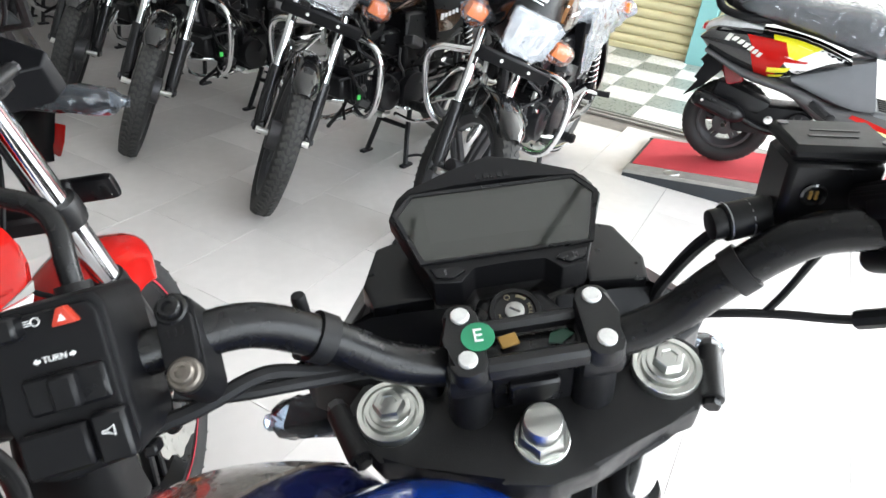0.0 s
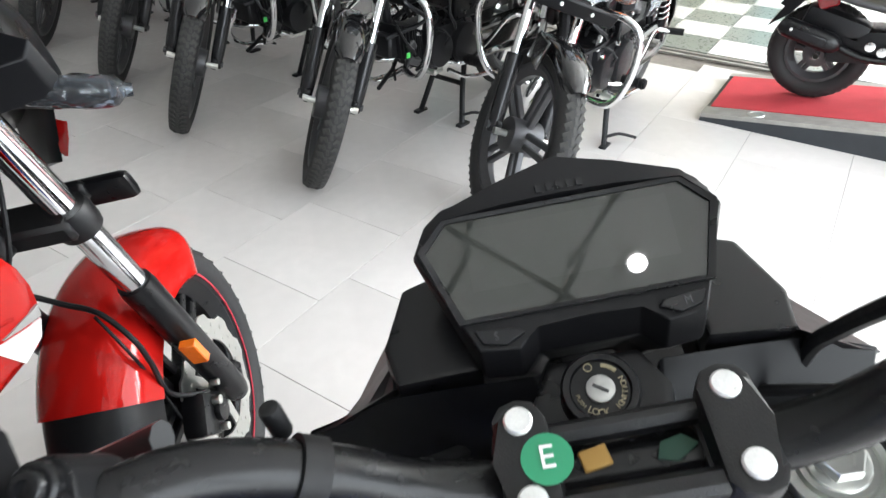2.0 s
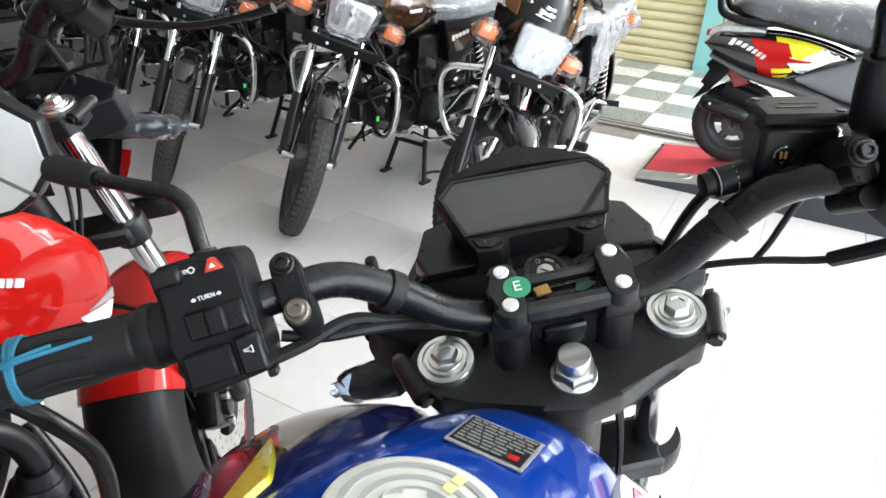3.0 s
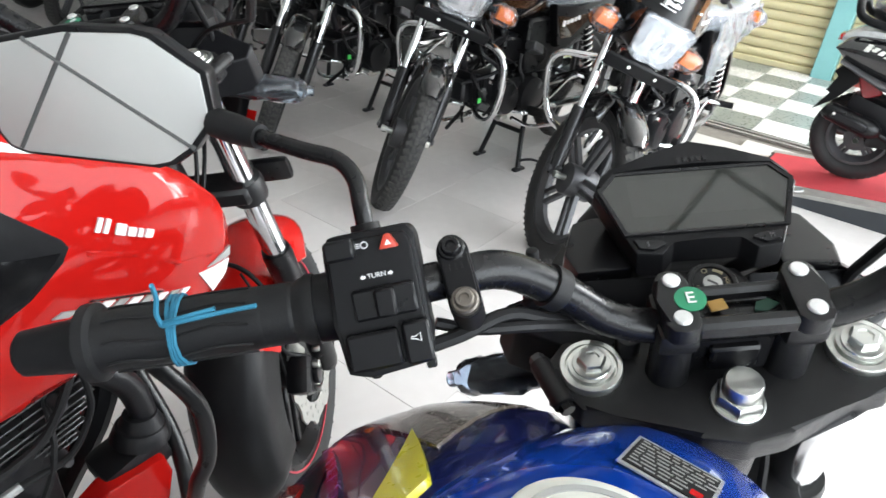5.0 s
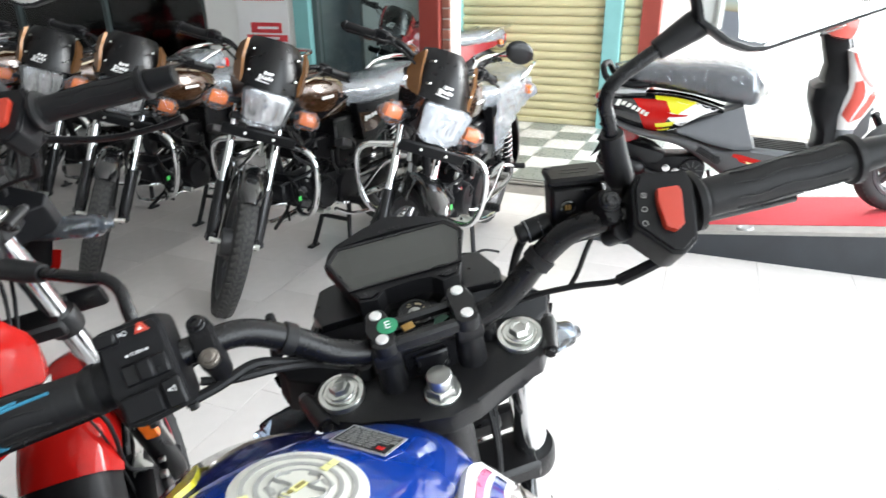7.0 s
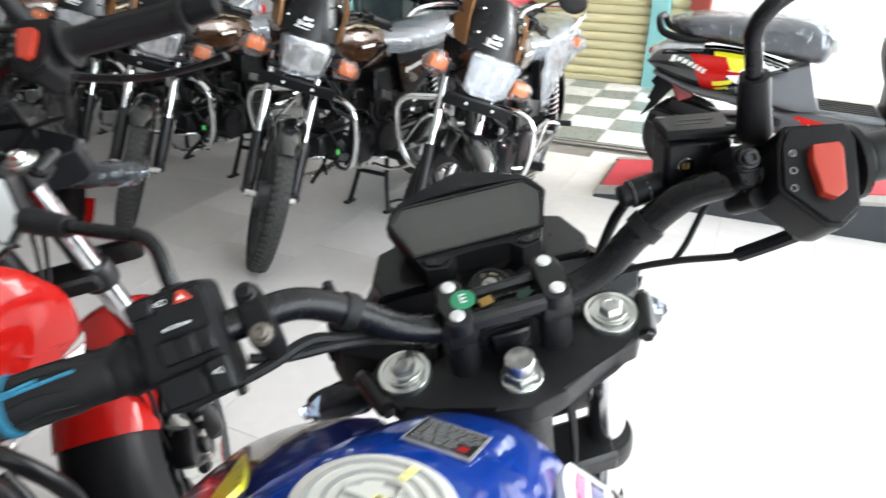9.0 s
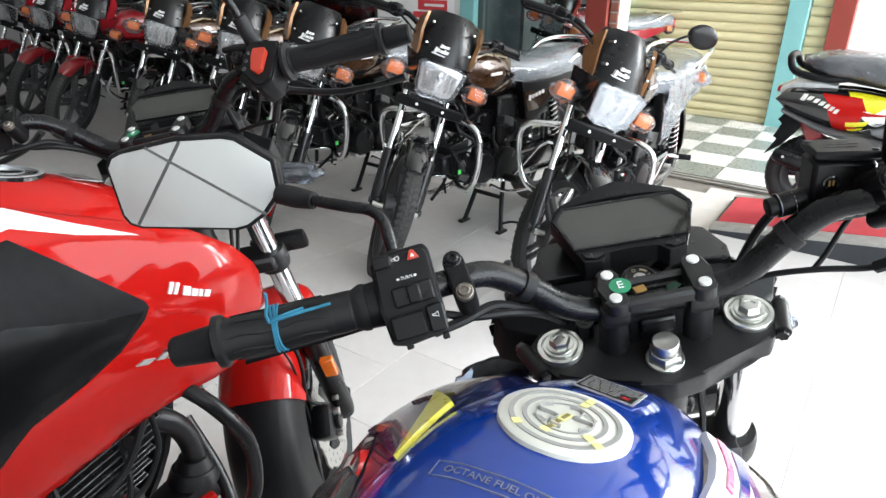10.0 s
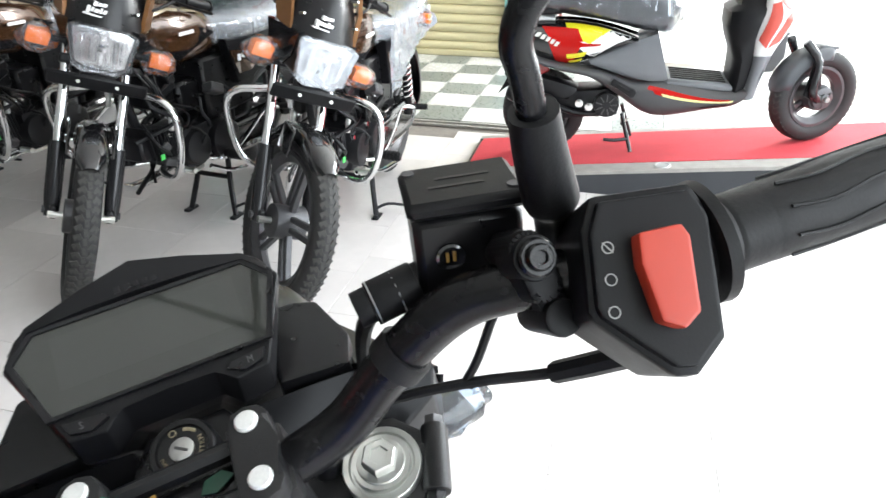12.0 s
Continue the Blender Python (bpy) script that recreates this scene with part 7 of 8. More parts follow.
    for s in (-1, 1):
        bm = B()
        cyl(bm, (s * 0.15, -0.315, 0.462), (s * 0.15, -0.268, 0.47), 0.0062, seg=12, bevel=0.001)
        cyl(bm, (s * 0.15, -0.328, 0.46), (s * 0.15, -0.315, 0.462), 0.0042, seg=10)
        part("cable_sleeve", bm, "silver", eng, "bright cable adjuster sleeve")
        bm = B()
        tube(bm, [(s * 0.15, -0.268, 0.47), (s * 0.15, -0.21, 0.472), (s * 0.145, -0.175, 0.51), (s * 0.14, -0.165, 0.55), (s * 0.12, -0.17, 0.65)], 0.0045, 8, 5)
        part("clutch_cable", bm, "rubber", eng)
        bm = B()
        tube(bm, [(s * 0.155, -0.33, 0.46), (s * 0.157, -0.37, 0.44), (s * 0.15, -0.42, 0.4)], 0.012, 10, 4)
        part("cable_arm", bm, "engine", eng)
        for y, z, r in ((-0.2, 0.545, 0.009), (-0.21, 0.455, 0.008), (-0.285, 0.44, 0.007), (-0.25, 0.4, 0.008), (-0.31, 0.36, 0.009), (-0.42, 0.42, 0.008)):
            bm = B()
            cyl(bm, (s * 0.12, y, z), (s * 0.14, y, z), r, seg=12)
            cyl(bm, (s * 0.14, y, z), (s * 0.145, y, z), r * 0.7, seg=6)
            part("engine_bolt", bm, "engine_grey", eng)
        bm = B()
        lathe(bm, [(0.078, 0.0), (0.078, 0.004), (0.074, 0.006), (0.066, 0.006), (0.063, 0.003)], Matrix.Translation((s * 0.154, -0.34, 0.36)) @ orient((s, 0, 0)), 28)
        rim_ = part("clutch_cover", bm, "gloss", eng, "black clutch cover")
        for k in range(8):
            a = 2 * math.pi * k / 8 + 0.2
            bm = B()
            cyl(bm, (s * 0.15, -0.34 + 0.088 * math.cos(a), 0.36 + 0.088 * math.sin(a)), (s * 0.163, -0.34 + 0.088 * math.cos(a), 0.36 + 0.088 * math.sin(a)), 0.0062, seg=8)
            part("cover_bolt", bm, "zinc", rim_)
        bm = B()
        tube(bm, [(s * 0.13, -0.16, 0.63), (s * 0.15, -0.19, 0.58), (s * 0.155, -0.24, 0.52), (s * 0.15, -0.33, 0.5), (s * 0.13, -0.42, 0.52)], 0.0062, 8, 5)
        part("breather_hose", bm, "rubber", eng)
        bm = B()
        spring(bm, (s * 0.142, -0.13, 0.6), (s * 0.136, -0.115, 0.665), 0.011, 0.0018, 8)
        part("cable_spring", bm, "silver", eng)
        bm = B()
        cyl(bm, (s * 0.14, -0.46, 0.42), (s * 0.165, -0.46, 0.42), 0.034, seg=20, bevel=0.006)
        part("side_cover", bm, "engine_grey", eng)
        bm = B()
        box(bm, (s * 0.1, -0.3, 0.63), (0.07, 0.1, 0.06), 0.015, (10, 0, 0), seg=2)
        part("carburettor", bm, "engine", eng)
    bm = B()
    box(bm, (0, -0.26, 0.51), (0.15, 0.13, 0.18), 0.015, (14, 0, 0))
    box(bm, (0, -0.25, 0.615), (0.17, 0.16, 0.05), 0.012, (14, 0, 0))
    part("cylinder", bm, "engine", eng)
    bm = B()
    tube(bm, [(0.05, -0.2, 0.55), (0.085, -0.165, 0.548), (0.098, -0.12, 0.52), (0.1, -0.092, 0.46), (0.1, -0.09, 0.37), (0.1, -0.12, 0.27), (0.1, -0.25, 0.2), (0.13, -0.5, 0.24)], 0.019, 16, 6)
    cyl(bm, (0.1, -0.094, 0.405), (0.1, -0.092, 0.43), 0.034, 0.024, seg=18)
    cyl(bm, (0.1, -0.098, 0.385), (0.1, -0.094, 0.41), 0.044, 0.036, seg=20, bevel=0.004)
    box(bm, (0.1, -0.12, 0.36), (0.072, 0.1, 0.06), 0.016, (14, 0, 0), seg=2)
    part("header_pipe", bm, "engine", bike, "black exhaust header pipe")
    bm = B()
    tube(bm, [(0.13, -0.48, 0.25), (0.15, -0.6, 0.28), (0.17, -0.95, 0.4), (0.17, -1.02, 0.425)], [0.025, 0.055, 0.06, 0.045], 18, 4)
    part("silencer", bm, "plastic_fine", bike)
    for k in range(2):
        bm = B()
        y = -0.2 - 0.1 * k
        tube(bm, [(0.08, y, 0.6), (0.145, y - 0.02, 0.5), (0.15, y - 0.06, 0.42), (0.12, y - 0.12, 0.38)], 0.0045, 6, 4)
        part("hose", bm, "rubber", eng)
    bm = B()
    spring(bm, (0.13, -0.08, 0.55), (0.12, -0.09, 0.66), 0.012, 0.002, 7)
    part("cable_spring", bm, "zinc", eng)
    bm = B()
    tube(bm, [(0, -0.03, 0.8), (0, -0.06, 0.6), (0, -0.1, 0.4), (0, -0.2, 0.26)], 0.022, 8, 4)
    tube(bm, [(0, -0.02, 0.82), (0, -0.3, 0.7), (0, -0.6, 0.66), (0, -1.2, 0.8)], 0.025, 8, 4)
    for s in (-1, 1):
        tube(bm, [(s * 0.03, -0.45, 0.7), (s * 0.11, -0.56, 0.5), (s * 0.1, -0.55, 0.3)], 0.02, 8, 3)
        tube(bm, [(s * 0.1, -0.56, 0.36), (s * 0.1, -1.06, 0.275)], 0.024, 8, 3)
    part("frame", bm, "engine", bike)
    low = bike.matrix_world.translation.z
    wheel("rear_wheel", pose(0, -1.06, 0.305 - low), bike, 0.305, 0.125, 0.222, "plastic_fine", 5, 36, 0.11)
    bm = B()
    tube(bm, [(-0.11, -0.42, 0.28), (-0.17, -0.38, 0.12), (-0.23, -0.36, 0.012 - low)], 0.011, 8, 3)
    box(bm, (-0.235, -0.36, 0.006 - low), (0.05, 0.05, 0.011), 0.003)
    part("side_stand", bm, "engine", bike)


M["shroud_dark"] = surface("purple_black_paint", (0.005, 0.008, 0.05), 0.24, coat=0.55, rvary=0.03, vary=0.3, spec=0.2)
M["key_print"] = surface("cream_key_print", (0.36, 0.31, 0.2), 0.5, vary=0.2)
M["fin"] = surface("dusty_fin_metal", (0.1, 0.1, 0.104), 0.3, metal=0.7, vary=0.3)
M["inset"] = surface("dark_grey_net_print", (0.009, 0.009, 0.01), 0.45, vary=0.5, scale=60, spec=0.1)
M["purple"] = surface("violet_decal", (0.14, 0.01, 0.16), 0.25, coat=0.8)
M["film_beige"] = clear("beige_film", (0.85, 0.8, 0.72), 0.12, 1.3, 0.08, 14, 0.22)
M["shroud_pale"] = surface("film_dulled_white_plastic", (0.36, 0.335, 0.32), 0.22, coat=0.8, vary=0.3, scale=14)
M["shroud_brown"] = surface("brown_grey_decal", (0.15, 0.125, 0.105), 0.25, coat=0.7, vary=0.3, scale=20)
M["inset_black"] = surface("deep_black_inset", (0.004, 0.004, 0.0045), 0.25, vary=0.1, spec=0.22, rvary=0.02)
M["label_ink"] = surface("pale_blue_print", (0.13, 0.15, 0.24), 0.4)


def naked(m, paint, second, decal, filmed, label):
    bike = thing("naked_motorcycle", m, label, "motorcycle")
    bar_controls(bike, filmed)
    top_yoke(bike)
    cockpit(bike, decal == "red")
    front_end(bike, "red" if decal == "red" else "gloss", "rim_red" if decal == "red" else None)
    body(bike, paint, second, decal, filmed)
    return bike


naked(pose(1.53, 1.763, 0.035), "blue", "shroud_dark", "blue", True, "blue naked street motorcycle with yellow flash and paper-covered filler cap")
naked(pose(0.72, 1.765, 0.062), "red", "red", "red", False, "red naked street motorcycle with white stripe and black inset")


# ---- scooter on the display ramp ----
def strip_point(T, D, x_out, bulge, s, i, v):
    """Point of a bulging side strip: i runs along its length from 0 to 1, v from the upper edge to the lower."""
    f = min(max(i, 0.0), 0.99999) * (len(T) - 1)
    k = int(f)
    p = T[k].lerp(T[k + 1], f - k).lerp(D[k].lerp(D[k + 1], f - k), v)
    edge = 1 - abs(2 * v - 1) ** 3
    return Vector((s * (x_out + bulge * edge), p.y, p.z))


def strip_side(upper, lower, x_out, x_in, bulge, s, n=4):
    """A body side lofted between an upper and a lower edge given in y, z; returns its mesh and its surface."""
    T, D = (curve_points([Vector((0, y, z)) for y, z in q], n) for q in (upper, lower))
    bm = B()
    rings = []
    for k in range(len(T)):
        ring = [strip_point(T, D, x_out, bulge, s, k / (len(T) - 1), v) for v in (0, 0.06, 0.2, 0.4, 0.6, 0.8, 0.94, 1)]
        rings.append(ring + [Vector((s * x_in, D[k].y, D[k].z)), Vector((s * x_in, T[k].y, T[k].z))])
    skin(bm, rings)
    return bm, lambda i, v, off=0.0: strip_point(T, D, x_out + off, bulge, s, i, v)


def strip_graphic(on, corners, off=0.0016):
    """A thin sheet on a strip between four corners (i, v): rear pair, then front pair."""
    bm = B()
    rows = []
    for k in range(9):
        u, ring = k / 8, []
        for top in (1, 0):
            for j in (range(7) if top else reversed(range(7))):
                w = j / 6
                i, v = ((corners[0][q] * (1 - w) + corners[1][q] * w) * (1 - u) + (corners[2][q] * (1 - w) + corners[3][q] * w) * u for q in (0, 1))
                ring.append(on(i, v, off if top else -0.004))
        rows.append(ring)
    skin(bm, rows)
    return bm


def crumpled(bm, amount, size, seed):
    """Pushes a film's vertices into sharp creases."""
    for v in bm.verts:
        q = v.co * size + Vector((seed, 0, 0))
        crease = 1 - 2 * abs(noise.noise(q)) + 0.6 * (1 - 2 * abs(noise.noise(q * 2.1)))
        v.co += Vector((noise.noise(q + Vector((7, 0, 0))) * 0.6, noise.noise(q + Vector((0, 7, 0))) * 0.6, crease * 0.55)) * amount


def scooter(m):
    sc = thing("scooter", m, "black and grey scooter with red yellow flame graphics and film-covered seat", "scooter")
    W, R = 1.225, 0.205
    wheel("rear_wheel", pose(0, 0, R), sc, R, 0.095, 0.125, "alloy", 5, 46)
    steered = pose(0, W, R) @ pose(0, 0, 0, 0, 0, 25)
    wheel("front_wheel", steered, sc, R, 0.092, 0.13, "alloy", 3, 46)
    bm = B()
    cyl(bm, (0.01, 0, 0), (0.072, 0, 0), 0.058, 0.05, seg=26, bevel=0.008)
    cyl(bm, (0.07, 0, 0), (0.085, 0, 0), 0.022, seg=14, bevel=0.003)
    for k in range(3):
        a = 2 * math.pi * k / 3 + 0.5
        cyl(bm, (0.055, 0.038 * math.cos(a), 0.038 * math.sin(a)), (0.078, 0.038 * math.cos(a), 0.038 * math.sin(a)), 0.007, seg=8)
    part("brake_drum", bm, "engine_grey", sc, "grey front drum hub", m=steered)
    for s in (-1, 1):
        bm = B()
        tube(bm, [(s * 0.075, -0.03, 0.0), (s * 0.085, -0.07, 0.05), (s * 0.08, -0.05, 0.17), (s * 0.05, -0.1, 0.26)], [0.018, 0.02, 0.016, 0.02], 10, 3)
        part("fork_leg", bm, "leg", sc, m=steered)
        bm = B()
        prism(bm, [(-0.1, 0.03), (-0.055, 0.2), (-0.03, 0.19), (-0.02, 0.06), (-0.055, 0.0)], 0.062, 0.074, steered @ (pose(0, 0, 0, 90, 0, 90) if s > 0 else pose(-0.136, 0, 0, 90, 0, 90)), 0.004)
        part("fork_cover", bm, "plastic", sc)
    bm = B()
    mudguard(bm, (0, 0, 0), R + 0.012, 0.115, 70, 165, drop=0.05)
    prism(bm, [(-0.05, 0.2), (-0.01, 0.232), (0.075, 0.212), (0.08, 0.204), (0.02, 0.196)], -0.045, 0.045, pose(0, 0, 0, 90, 0, 90), 0.006)
    part("front_mudguard", bm, "skirt", sc, "dark grey pointed front mudguard", m=steered)
    bm = B()
    prism(bm, [(0.985, 0.34), (1.035, 0.34), (1.08, 0.4), (1.085, 0.5), (1.07, 0.56), (0.99, 0.54)], -0.075, 0.075, pose(0, 0, 0, 90, 0, 90), 0.014)
    part("fork_shroud", bm, "scooter_body", sc, "dark shroud behind the front wheel")
    # body sides
    for s in (-1, 1):
        bm, on = strip_side([(-0.16, 0.618), (-0.1, 0.656), (0.07, 0.645), (0.2, 0.63), (0.33, 0.594), (0.46, 0.54)], [(-0.16, 0.604), (-0.11, 0.545), (0.02, 0.478), (0.15, 0.448), (0.26, 0.468), (0.455, 0.532)], 0.105, 0.05, 0.055, s)
        side = part("side_panel", bm, "gloss", sc, "black side panel with flame graphics", angle=60)
        for mt, q in (("yellow", ((0.5, 0.02), (0.56, 0.3), (0.82, 0.02), (0.72, 0.45))), ("white", ((0.68, 0.03), (0.62, 0.5), (0.98, 0.05), (0.8, 0.93))), ("red", ((0.36, 0.1), (0.45, 0.5), (0.6, 0.12), (0.66, 0.4))), ("red", ((0.4, 0.35), (0.5, 0.97), (0.66, 0.42), (0.62, 0.97))), ("yellow", ((0.56, 0.72), (0.57, 0.84), (0.72, 0.66), (0.71, 0.8))), ("yellow", ((0.58, 0.9), (0.6, 0.97), (0.7, 0.86), (0.69, 0.95))), ("red", ((0.6, 0.42), (0.6, 0.54), (0.8, 0.46), (0.79, 0.52)))):
            part("flame_graphic", strip_graphic(on, q, {"red": 0.002, "white": 0.0012, "yellow": 0.0016 if q[0][1] < 0.1 else 0.0028}[mt]), mt, side, angle=60)
        for k in range(7):
            i0 = 0.28 + 0.032 * k
            v0 = 0.16 + 0.045 * k
            hh = 0.2 if k == 0 else 0.11
            part("script_bar", strip_graphic(on, ((i0, v0), (i0 - 0.012, v0 + hh), (i0 + 0.024, v0 + 0.01), (i0 + 0.012, v0 + hh + 0.01)), 0.0036), "cream", side, angle=60)
        bm, on = strip_side([(-0.13, 0.565), (0.04, 0.482), (0.29, 0.41), (0.436, 0.346), (0.6, 0.338), (0.82, 0.285), (0.93, 0.3), (0.985, 0.38)], [(-0.13, 0.545), (0.06, 0.44), (0.24, 0.385), (0.37, 0.295), (0.52, 0.192), (0.75, 0.205), (0.9, 0.23), (0.975, 0.35)], 0.14, 0.08, 0.03, s)
        low = part("lower_panel", bm, "scooter_body", sc, "dark grey lower body panel", angle=60)
        for mt, q, o in (("red", ((0.5, 0.08), (0.5, 0.2), (0.78, 0.45), (0.76, 0.6)), 0.0014), ("red", ((0.52, 0.2), (0.54, 0.34), (0.7, 0.4), (0.7, 0.52)), 0.0014), ("pale_yellow", ((0.56, 0.3), (0.57, 0.38), (0.8, 0.56), (0.79, 0.64)), 0.0022)):
            part("flash", strip_graphic(on, q, o), mt, low, angle=60)
        part("vent_slot", strip_graphic(on, ((0.69, 0.74), (0.69, 0.84), (0.78, 0.74), (0.78, 0.84)), 0.0018), "plastic", low, angle=60)
        bm, on = strip_side([(0.24, 0.463), (0.36, 0.502), (0.457, 0.534), (0.5, 0.544), (0.545, 0.556)], [(0.25, 0.44), (0.38, 0.386), (0.49, 0.352), (0.54, 0.345), (0.592, 0.343)], 0.13, 0.04, 0.014, s)
        part("seat_base_panel", bm, "scooter_grey", sc, "grey panel under the seat", angle=60)
        bm = B()
        box(bm, (s * 0.168, 0.39, 0.335), (0.026, 0.12, 0.034), 0.008, (-35, 0, 0), seg=2)
        cyl(bm, (s * 0.15, 0.43, 0.31), (s * 0.19, 0.43, 0.31), 0.02, seg=12, bevel=0.004)
        step = part("pillion_step", bm, "engine", sc)
        bm = B()
        box(bm, (s * 0.183, 0.39, 0.335), (0.004, 0.07, 0.012), 0.001, (-35, 0, 0))
        part("step_rubber", bm, "rubber", step)
    bm = B()
    rings = []
    for y, w, zt, zb in ((-0.06, 0.07, 0.77, 0.73), (0.0, 0.12, 0.785, 0.7), (0.12, 0.14, 0.785, 0.67), (0.3, 0.145, 0.762, 0.625), (0.46, 0.135, 0.745, 0.57), (0.55, 0.115, 0.715, 0.55), (0.585, 0.08, 0.68, 0.56)):
        rings.append([Vector((x, y, z)) for x, z in oval(0, (zt + zb) / 2, w, (zt - zb) / 2, 18, 3)])
    skin(bm, [[p for p in r] for r in rings])
    seat = part("seat", bm, "rubber", sc, "black seat under clear film")
    bm = B()
    rings = []
    for k in range(46):
        u = k / 45
        y = -0.07 + 0.725 * u
        e = min(1, (0.25 + 6 * u), 0.35 + 9 * (1 - u))
        zt = knots(y, ((-0.07, 0.8), (0.1, 0.802), (0.3, 0.78), (0.5, 0.755), (0.6, 0.725), (0.66, 0.67)))
        zb = knots(y, ((-0.07, 0.75), (0.1, 0.68), (0.3, 0.628), (0.45, 0.57), (0.58, 0.54), (0.66, 0.58)))
        rings.append([Vector((x, y, z)) for x, z in oval(0, (zt + zb) / 2, 0.16 * e, (zt - zb) / 2 * (0.6 + 0.4 * e), 40, 3)])
    skin(bm, rings)
    crumpled(bm, 0.011, 17, 2.0)
    part("film_cover", bm, "film_seat", seat, "crumpled clear plastic cover", angle=14, shadow=False)
    bm = B()
    tube(bm, [(-0.1, 0.12, 0.69), (-0.13, 0.02, 0.7), (-0.125, -0.09, 0.735), (-0.1, -0.115, 0.79), (0, -0.12, 0.8), (0.1, -0.115, 0.79), (0.125, -0.09, 0.735), (0.13, 0.02, 0.7), (0.1, 0.12, 0.69)], 0.017, 10, 4)
    part("grab_rail", bm, "plastic", sc, "black grab rail behind the seat")
    bm = B()
    rings = []
    for y, w, zt, zb in ((-0.175, 0.05, 0.645, 0.625), (-0.14, 0.08, 0.67, 0.62), (-0.08, 0.1, 0.695, 0.63), (0.02, 0.115, 0.685, 0.645), (0.09, 0.11, 0.66, 0.645)):
        rings.append([Vector((x, y, z)) for x, z in oval(0, (zt + zb) / 2, w, (zt - zb) / 2, 16, 3)])
    skin(bm, rings)
    tail = part("tail_lamp", bm, "lamp_glass", sc, "pale film-wrapped tail lamp")
    bm = B()
    box(bm, (0, -0.155, 0.645), (0.13, 0.03, 0.03), 0.01, seg=2)
    part("red_lens", bm, "tail_red", tail)
    bm = B()
    prism(bm, [(-0.06, 0.56), (-0.12, 0.535), (-0.155, 0.497), (-0.128, 0.48), (-0.172, 0.413), (-0.145, 0.405), (-0.21, 0.322), (-0.13, 0.372), (-0.02, 0.492)], -0.085, 0.085, pose(0, 0, 0, 90, 0, 90), 0.005)
    part("rear_mudguard", bm, "plastic", sc, "ragged black rear mudflap")
    bm = B()
    box(bm, (0.09, 0.0, 0.45), (0.02, 0.08, 0.1), 0.008, (20, 0, 0))
    part("tail_bracket", bm, "dark_red", sc)
    # floor, leg shield, apron
    bm = B()
    box(bm, (0, 0.725, 0.315), (0.29, 0.3, 0.035), 0.012, (-9, 0, 0))
    board = part("floorboard", bm, "scooter_grey", sc)
    for k in range(6):
        bm = B()
        box(bm, (-0.1 + 0.04 * k, 0.72, 0.336), (0.014, 0.24, 0.006), 0.002, (-9, 0, 0))
        part("tread_rib", bm, "plastic", board)
    bm = B()
    rings = []
    for z, y0, y1, w in ((0.262, 0.84, 0.93, 0.15), (0.33, 0.855, 0.935, 0.16), (0.42, 0.862, 0.945, 0.165), (0.5, 0.838, 0.95, 0.17), (0.56, 0.826, 0.97, 0.17), (0.625, 0.83, 0.995, 0.165), (0.645, 0.87, 0.995, 0.14), (0.72, 0.885, 0.985, 0.1), (0.8, 0.87, 0.985, 0.075), (0.86, 0.86, 0.97, 0.07)):
        rings.append([Vector((w * a, y0 + (y1 - y0) * b, z)) for a, b in ((-1, 0.35), (-0.85, 0.06), (-0.4, 0), (0.4, 0), (0.85, 0.06), (1, 0.35), (0.9, 0.9), (0.4, 1), (-0.4, 1), (-0.9, 0.9))])
    skin(bm, rings)
    part("leg_shield_inner", bm, "plastic", sc, "black inner leg shield with glove box", angle=50)
    for s in (-1, 1):
        bm, on = strip_side([(0.955, 0.25), (0.985, 0.355), (1.02, 0.449), (1.055, 0.505), (1.092, 0.592), (1.04, 0.68), (1.0, 0.78)], [(0.9, 0.245), (0.925, 0.36), (0.935, 0.43), (0.94, 0.5), (0.955, 0.57), (0.975, 0.66), (0.965, 0.78)], 0.14, 0.0, 0.03, s)
        ap = part("front_apron", bm, "white", sc, "white and red front apron", angle=60)
        for q in (((0.45, 0.1), (0.4, 0.5), (0.72, 0.05), (0.66, 0.3)), ((0.4, 0.55), (0.5, 0.9), (0.8, 0.35), (0.8, 0.75)), ((0.72, 0.05), (0.72, 0.2), (0.99, 0.05), (0.99, 0.7))):
            part("apron_graphic", strip_graphic(on, q, 0.0016), "apron_red", ap, angle=60)
        part("apron_base", strip_graphic(on, ((0.0, 0.02), (0.0, 0.98), (0.3, 0.02), (0.34, 0.98)), 0.0014), "scooter_grey", ap, angle=60)
    bm = B()
    tube(bm, [(-0.33, 0.8, 0.9), (-0.2, 0.89, 0.905), (0, 0.93, 0.9), (0.2, 0.89, 0.905), (0.33, 0.8, 0.9)], 0.013, 10, 5)
    hb = part("handlebar", bm, "bar", sc)
    bm = B()
    box(bm, (0, 0.935, 0.885), (0.3, 0.13, 0.11), 0.045, (-18, 0, 0), seg=2)
    part("handlebar_cover", bm, "apron_red", sc, "red handlebar cover")
    for s in (-1, 1):
        bm = B()
        cyl(bm, (s * 0.23, 0.87, 0.905), (s * 0.36, 0.78, 0.9), 0.018, seg=12, bevel=0.003)
        part("grip", bm, "rubber", hb)
        bm = B()
        tube(bm, [(s * 0.17, 0.93, 0.9), (s * 0.24, 0.915, 0.895), (s * 0.34, 0.845, 0.885), (s * 0.37, 0.82, 0.88)], [0.008, 0.007, 0.006, 0.009], 8, 4, flat=0.6)
        part("lever", bm, "plastic_fine", hb)
    bm = B()
    tube(bm, [(0, 0.96, 0.84), (0, 1.0, 0.7), (0, 1.08, 0.48)], 0.03, 10, 3)
    part("steering_column", bm, "engine", sc)
    # engine, exhaust, stand
    bm = B()
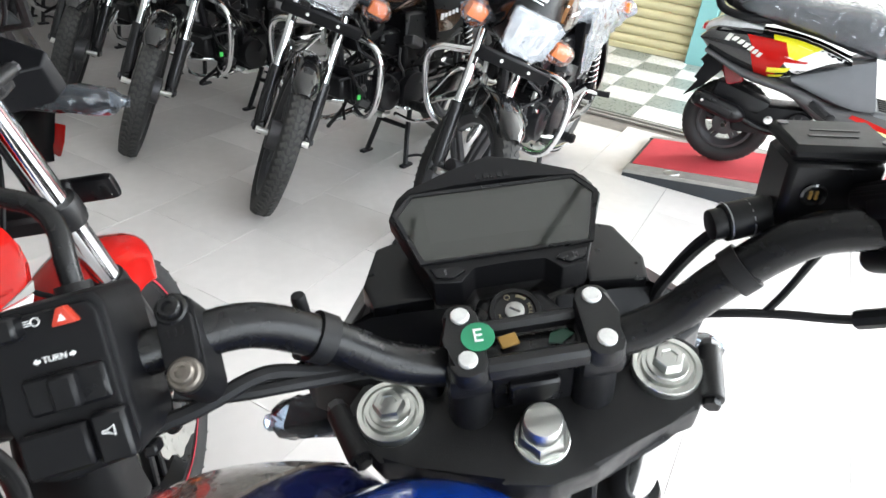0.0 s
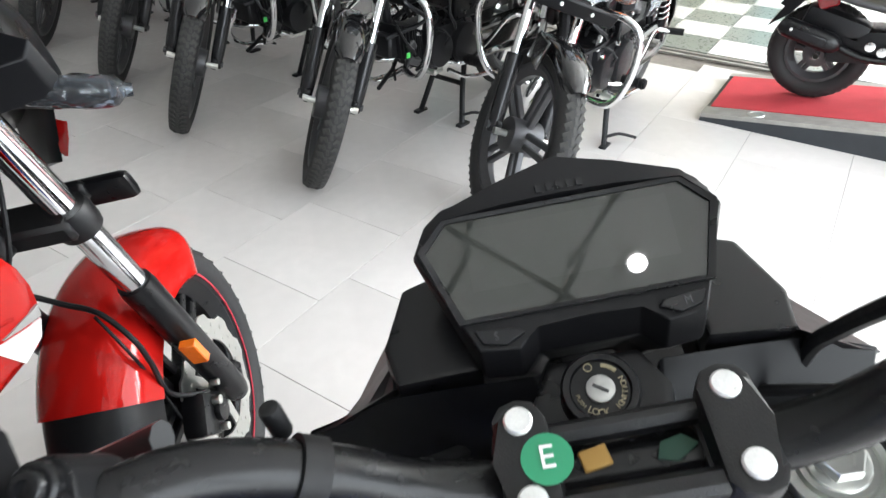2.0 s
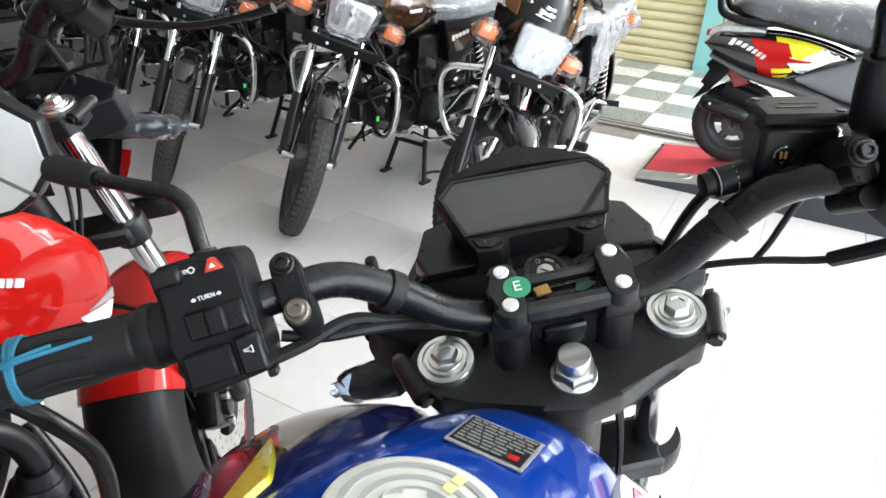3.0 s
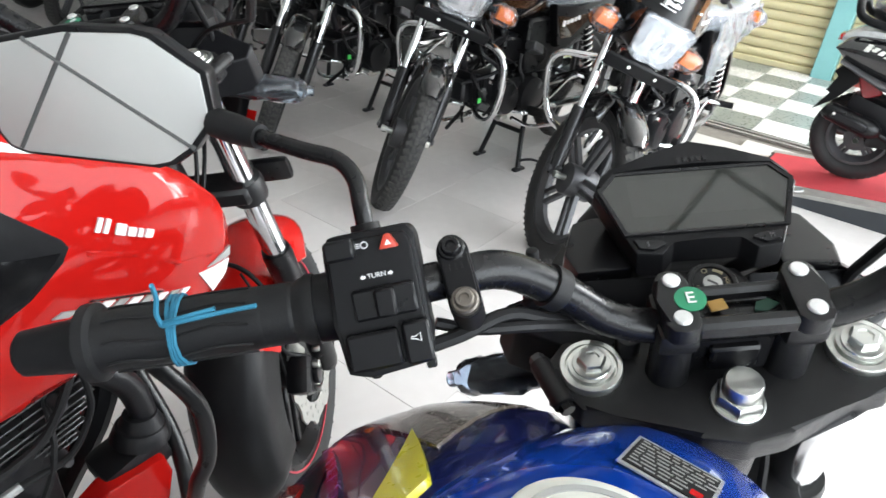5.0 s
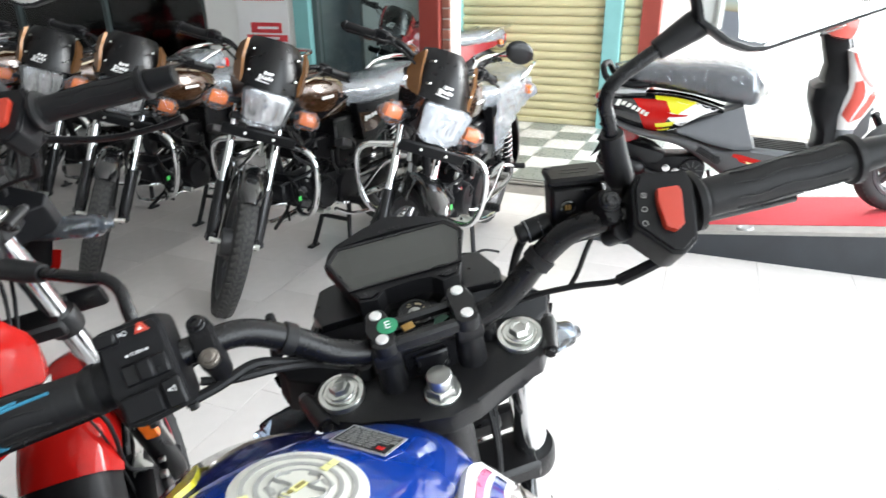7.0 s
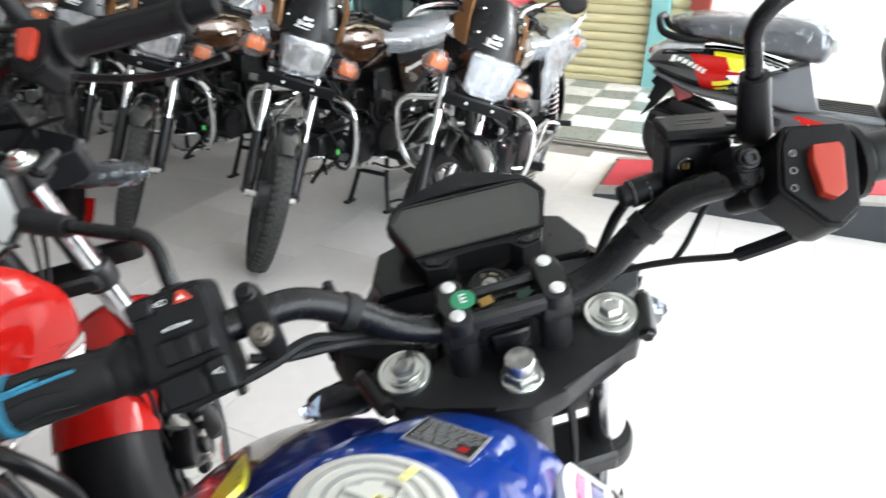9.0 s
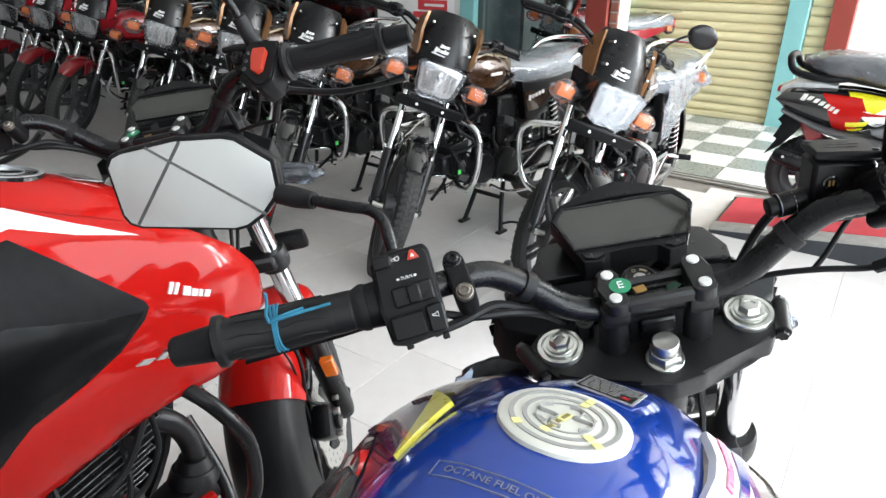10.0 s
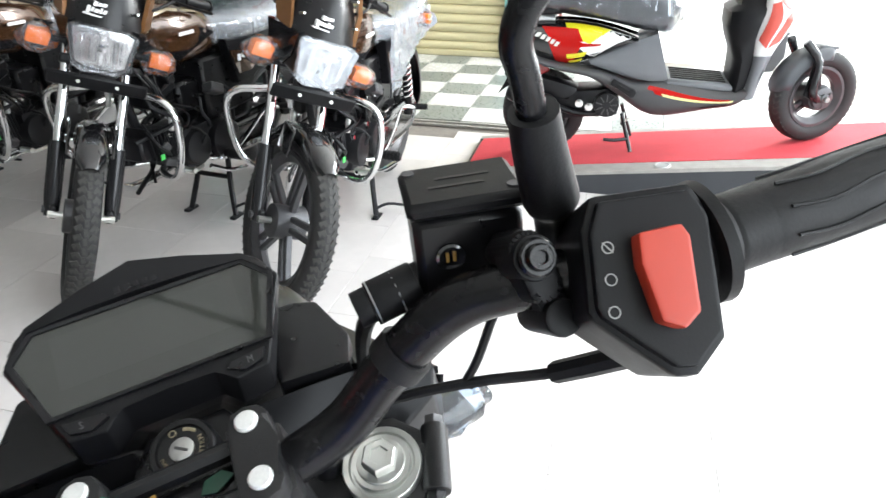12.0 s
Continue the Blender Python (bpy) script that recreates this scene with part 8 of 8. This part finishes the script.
    box(bm, (0.02, 0.2, 0.25), (0.18, 0.34, 0.14), 0.03, seg=2)
    cyl(bm, (0.06, 0.315, 0.247), (0.14, 0.315, 0.247), 0.06, seg=22, bevel=0.01)
    box(bm, (-0.1, 0.1, 0.24), (0.07, 0.5, 0.13), 0.02)
    box(bm, (0.05, 0.05, 0.33), (0.12, 0.26, 0.1), 0.03, (-20, 0, 0), seg=2)
    eng = part("engine", bm, "engine", sc)
    for k in range(9):
        a = 2 * math.pi * k / 9
        bm = B()
        box(bm, (0.142, 0.315 + 0.034 * math.cos(a), 0.247 + 0.034 * math.sin(a)), (0.004, 0.03, 0.006), 0.001, (math.degrees(a), 0, 0))
        part("fan_vane", bm, "engine_grey", eng)
    bm = B()
    tube(bm, [(0.11, 0.28, 0.2), (0.13, 0.16, 0.22), (0.145, 0.06, 0.27)], 0.014, 10, 3)
    tube(bm, [(0.14, 0.08, 0.262), (0.15, 0.04, 0.278), (0.155, -0.12, 0.338), (0.155, -0.15, 0.35)], [0.02, 0.043, 0.04, 0.022], 16, 3)
    ex = part("exhaust", bm, "plastic_fine", sc)
    bm = B()
    box(bm, (0.198, -0.04, 0.312), (0.008, 0.16, 0.036), 0.006, (-20, 0, 0))
    part("heat_shield", bm, "engine", ex)
    bm = B()
    cyl(bm, (0.2, -0.1, 0.34), (0.205, -0.1, 0.34), 0.007, seg=10)
    part("shield_bolt", bm, "chrome", ex)
    for y, z in ((0.19, 0.27), (0.235, 0.25)):
        bm = B()
        cyl(bm, (0.14, y, z), (0.16, y, z), 0.02, seg=14, bevel=0.003)
        part("casing_cover", bm, "chrome", sc)
    bm = B()
    for s in (-1, 1):
        tube(bm, [(s * 0.08, 0.385, 0.19), (s * 0.1, 0.405, 0.1), (s * 0.13, 0.425, 0.008)], 0.01, 8, 3)
    tube(bm, [(0.11, 0.41, 0.07), (0.14, 0.35, 0.075), (0.15, 0.3, 0.085)], 0.009, 8, 3)
    cyl(bm, (-0.09, 0.39, 0.14), (0.09, 0.39, 0.14), 0.011)
    part("centre_stand", bm, "engine", sc)
    bm = B()
    spring(bm, (0.1, 0.44, 0.18), (0.1, 0.4, 0.16), 0.008, 0.0016, 6)
    spring(bm, (-0.12, 0.02, 0.3), (-0.1, 0.1, 0.52), 0.028, 0.005, 7)
    part("shock_spring", bm, "zinc", sc)
    return sc


M["scooter_body"] = surface("scooter_body_grey", (0.055, 0.055, 0.059), 0.38, vary=0.1, scale=6, dust=0.06)
M["scooter_grey"] = surface("scooter_grey_plastic", (0.14, 0.148, 0.16), 0.45, vary=0.1, dust=0.06)
M["apron_red"] = surface("apron_red_paint", (0.55, 0.08, 0.06), 0.2, coat=0.8, vary=0.08)
slope = math.degrees(math.atan(RS))
scooter(Matrix.Translation((1.42, 4.86, ramp_z(1.42))) @ pose(0, 0, 0, 0, 0, -90) @ pose(0, 0, 0, slope))


# ---- floor pieces ----
def tile_mesh(name, w, d, mat):
    bm = B()
    box(bm, (0, 0, -0.004), (w, d, 0.012), 0.0009)
    for f in bm.faces:
        f.smooth = False
    me = bpy.data.meshes.new(name)
    bm.to_mesh(me)
    bm.free()
    me.materials.append(M[mat])
    return me


def lay(me, name, parent, x, y):
    o = new(name, me)
    o.parent = parent
    o.matrix_parent_inverse = parent.matrix_world.inverted()
    o.location = (x, y, 0)


T = 0.4
full = tile_mesh("tile", T - 0.0012, T - 0.0012, "tile")
rest = B()
bpy.context.view_layer.update()
for i in range(-18, 12):
    x = 0.06 + T * (i + 0.5)
    off = (0.02, 0.15, 0.28)[i % 3]
    for j in range(-13, 16):
        y = off + T * (j + 0.5) + 0.2
        if y > 5.3:
            continue
        if -2.2 < x < 2.5 and 1.2 < y < 5.3:
            lay(full, "tile", floor, x, y)
        else:
            h = T / 2 - 0.0008
            x0, x1, y0, y1 = max(x - h, -6.88), min(x + h, 4.48), max(y - h, -1.96), y + h
            if x1 - x0 > 0.02 and y1 - y0 > 0.02:
                box(rest, ((x0 + x1) / 2, (y0 + y1) / 2, -0.004), (x1 - x0, y1 - y0, 0.012))
ob = part("tiles_beyond", rest, "tile", floor)
tagged(ob, "cream floor tiles beyond the aisle", kind="stuff")
ob.matrix_parent_inverse = floor.matrix_world.inverted()

CW = CD = 0.31
dark, pale = tile_mesh("check_tile", CW - 0.003, CD - 0.003, "check_dark"), tile_mesh("check_tile", CW - 0.003, CD - 0.003, "check_white")
for i in range(-8, 9):
    for j in range(6):
        lay(dark if (i + j) % 2 == 0 else pale, "tile", corridor, 0.515 + CW * (i + 0.5), 5.485 + CD * (j + 0.5))
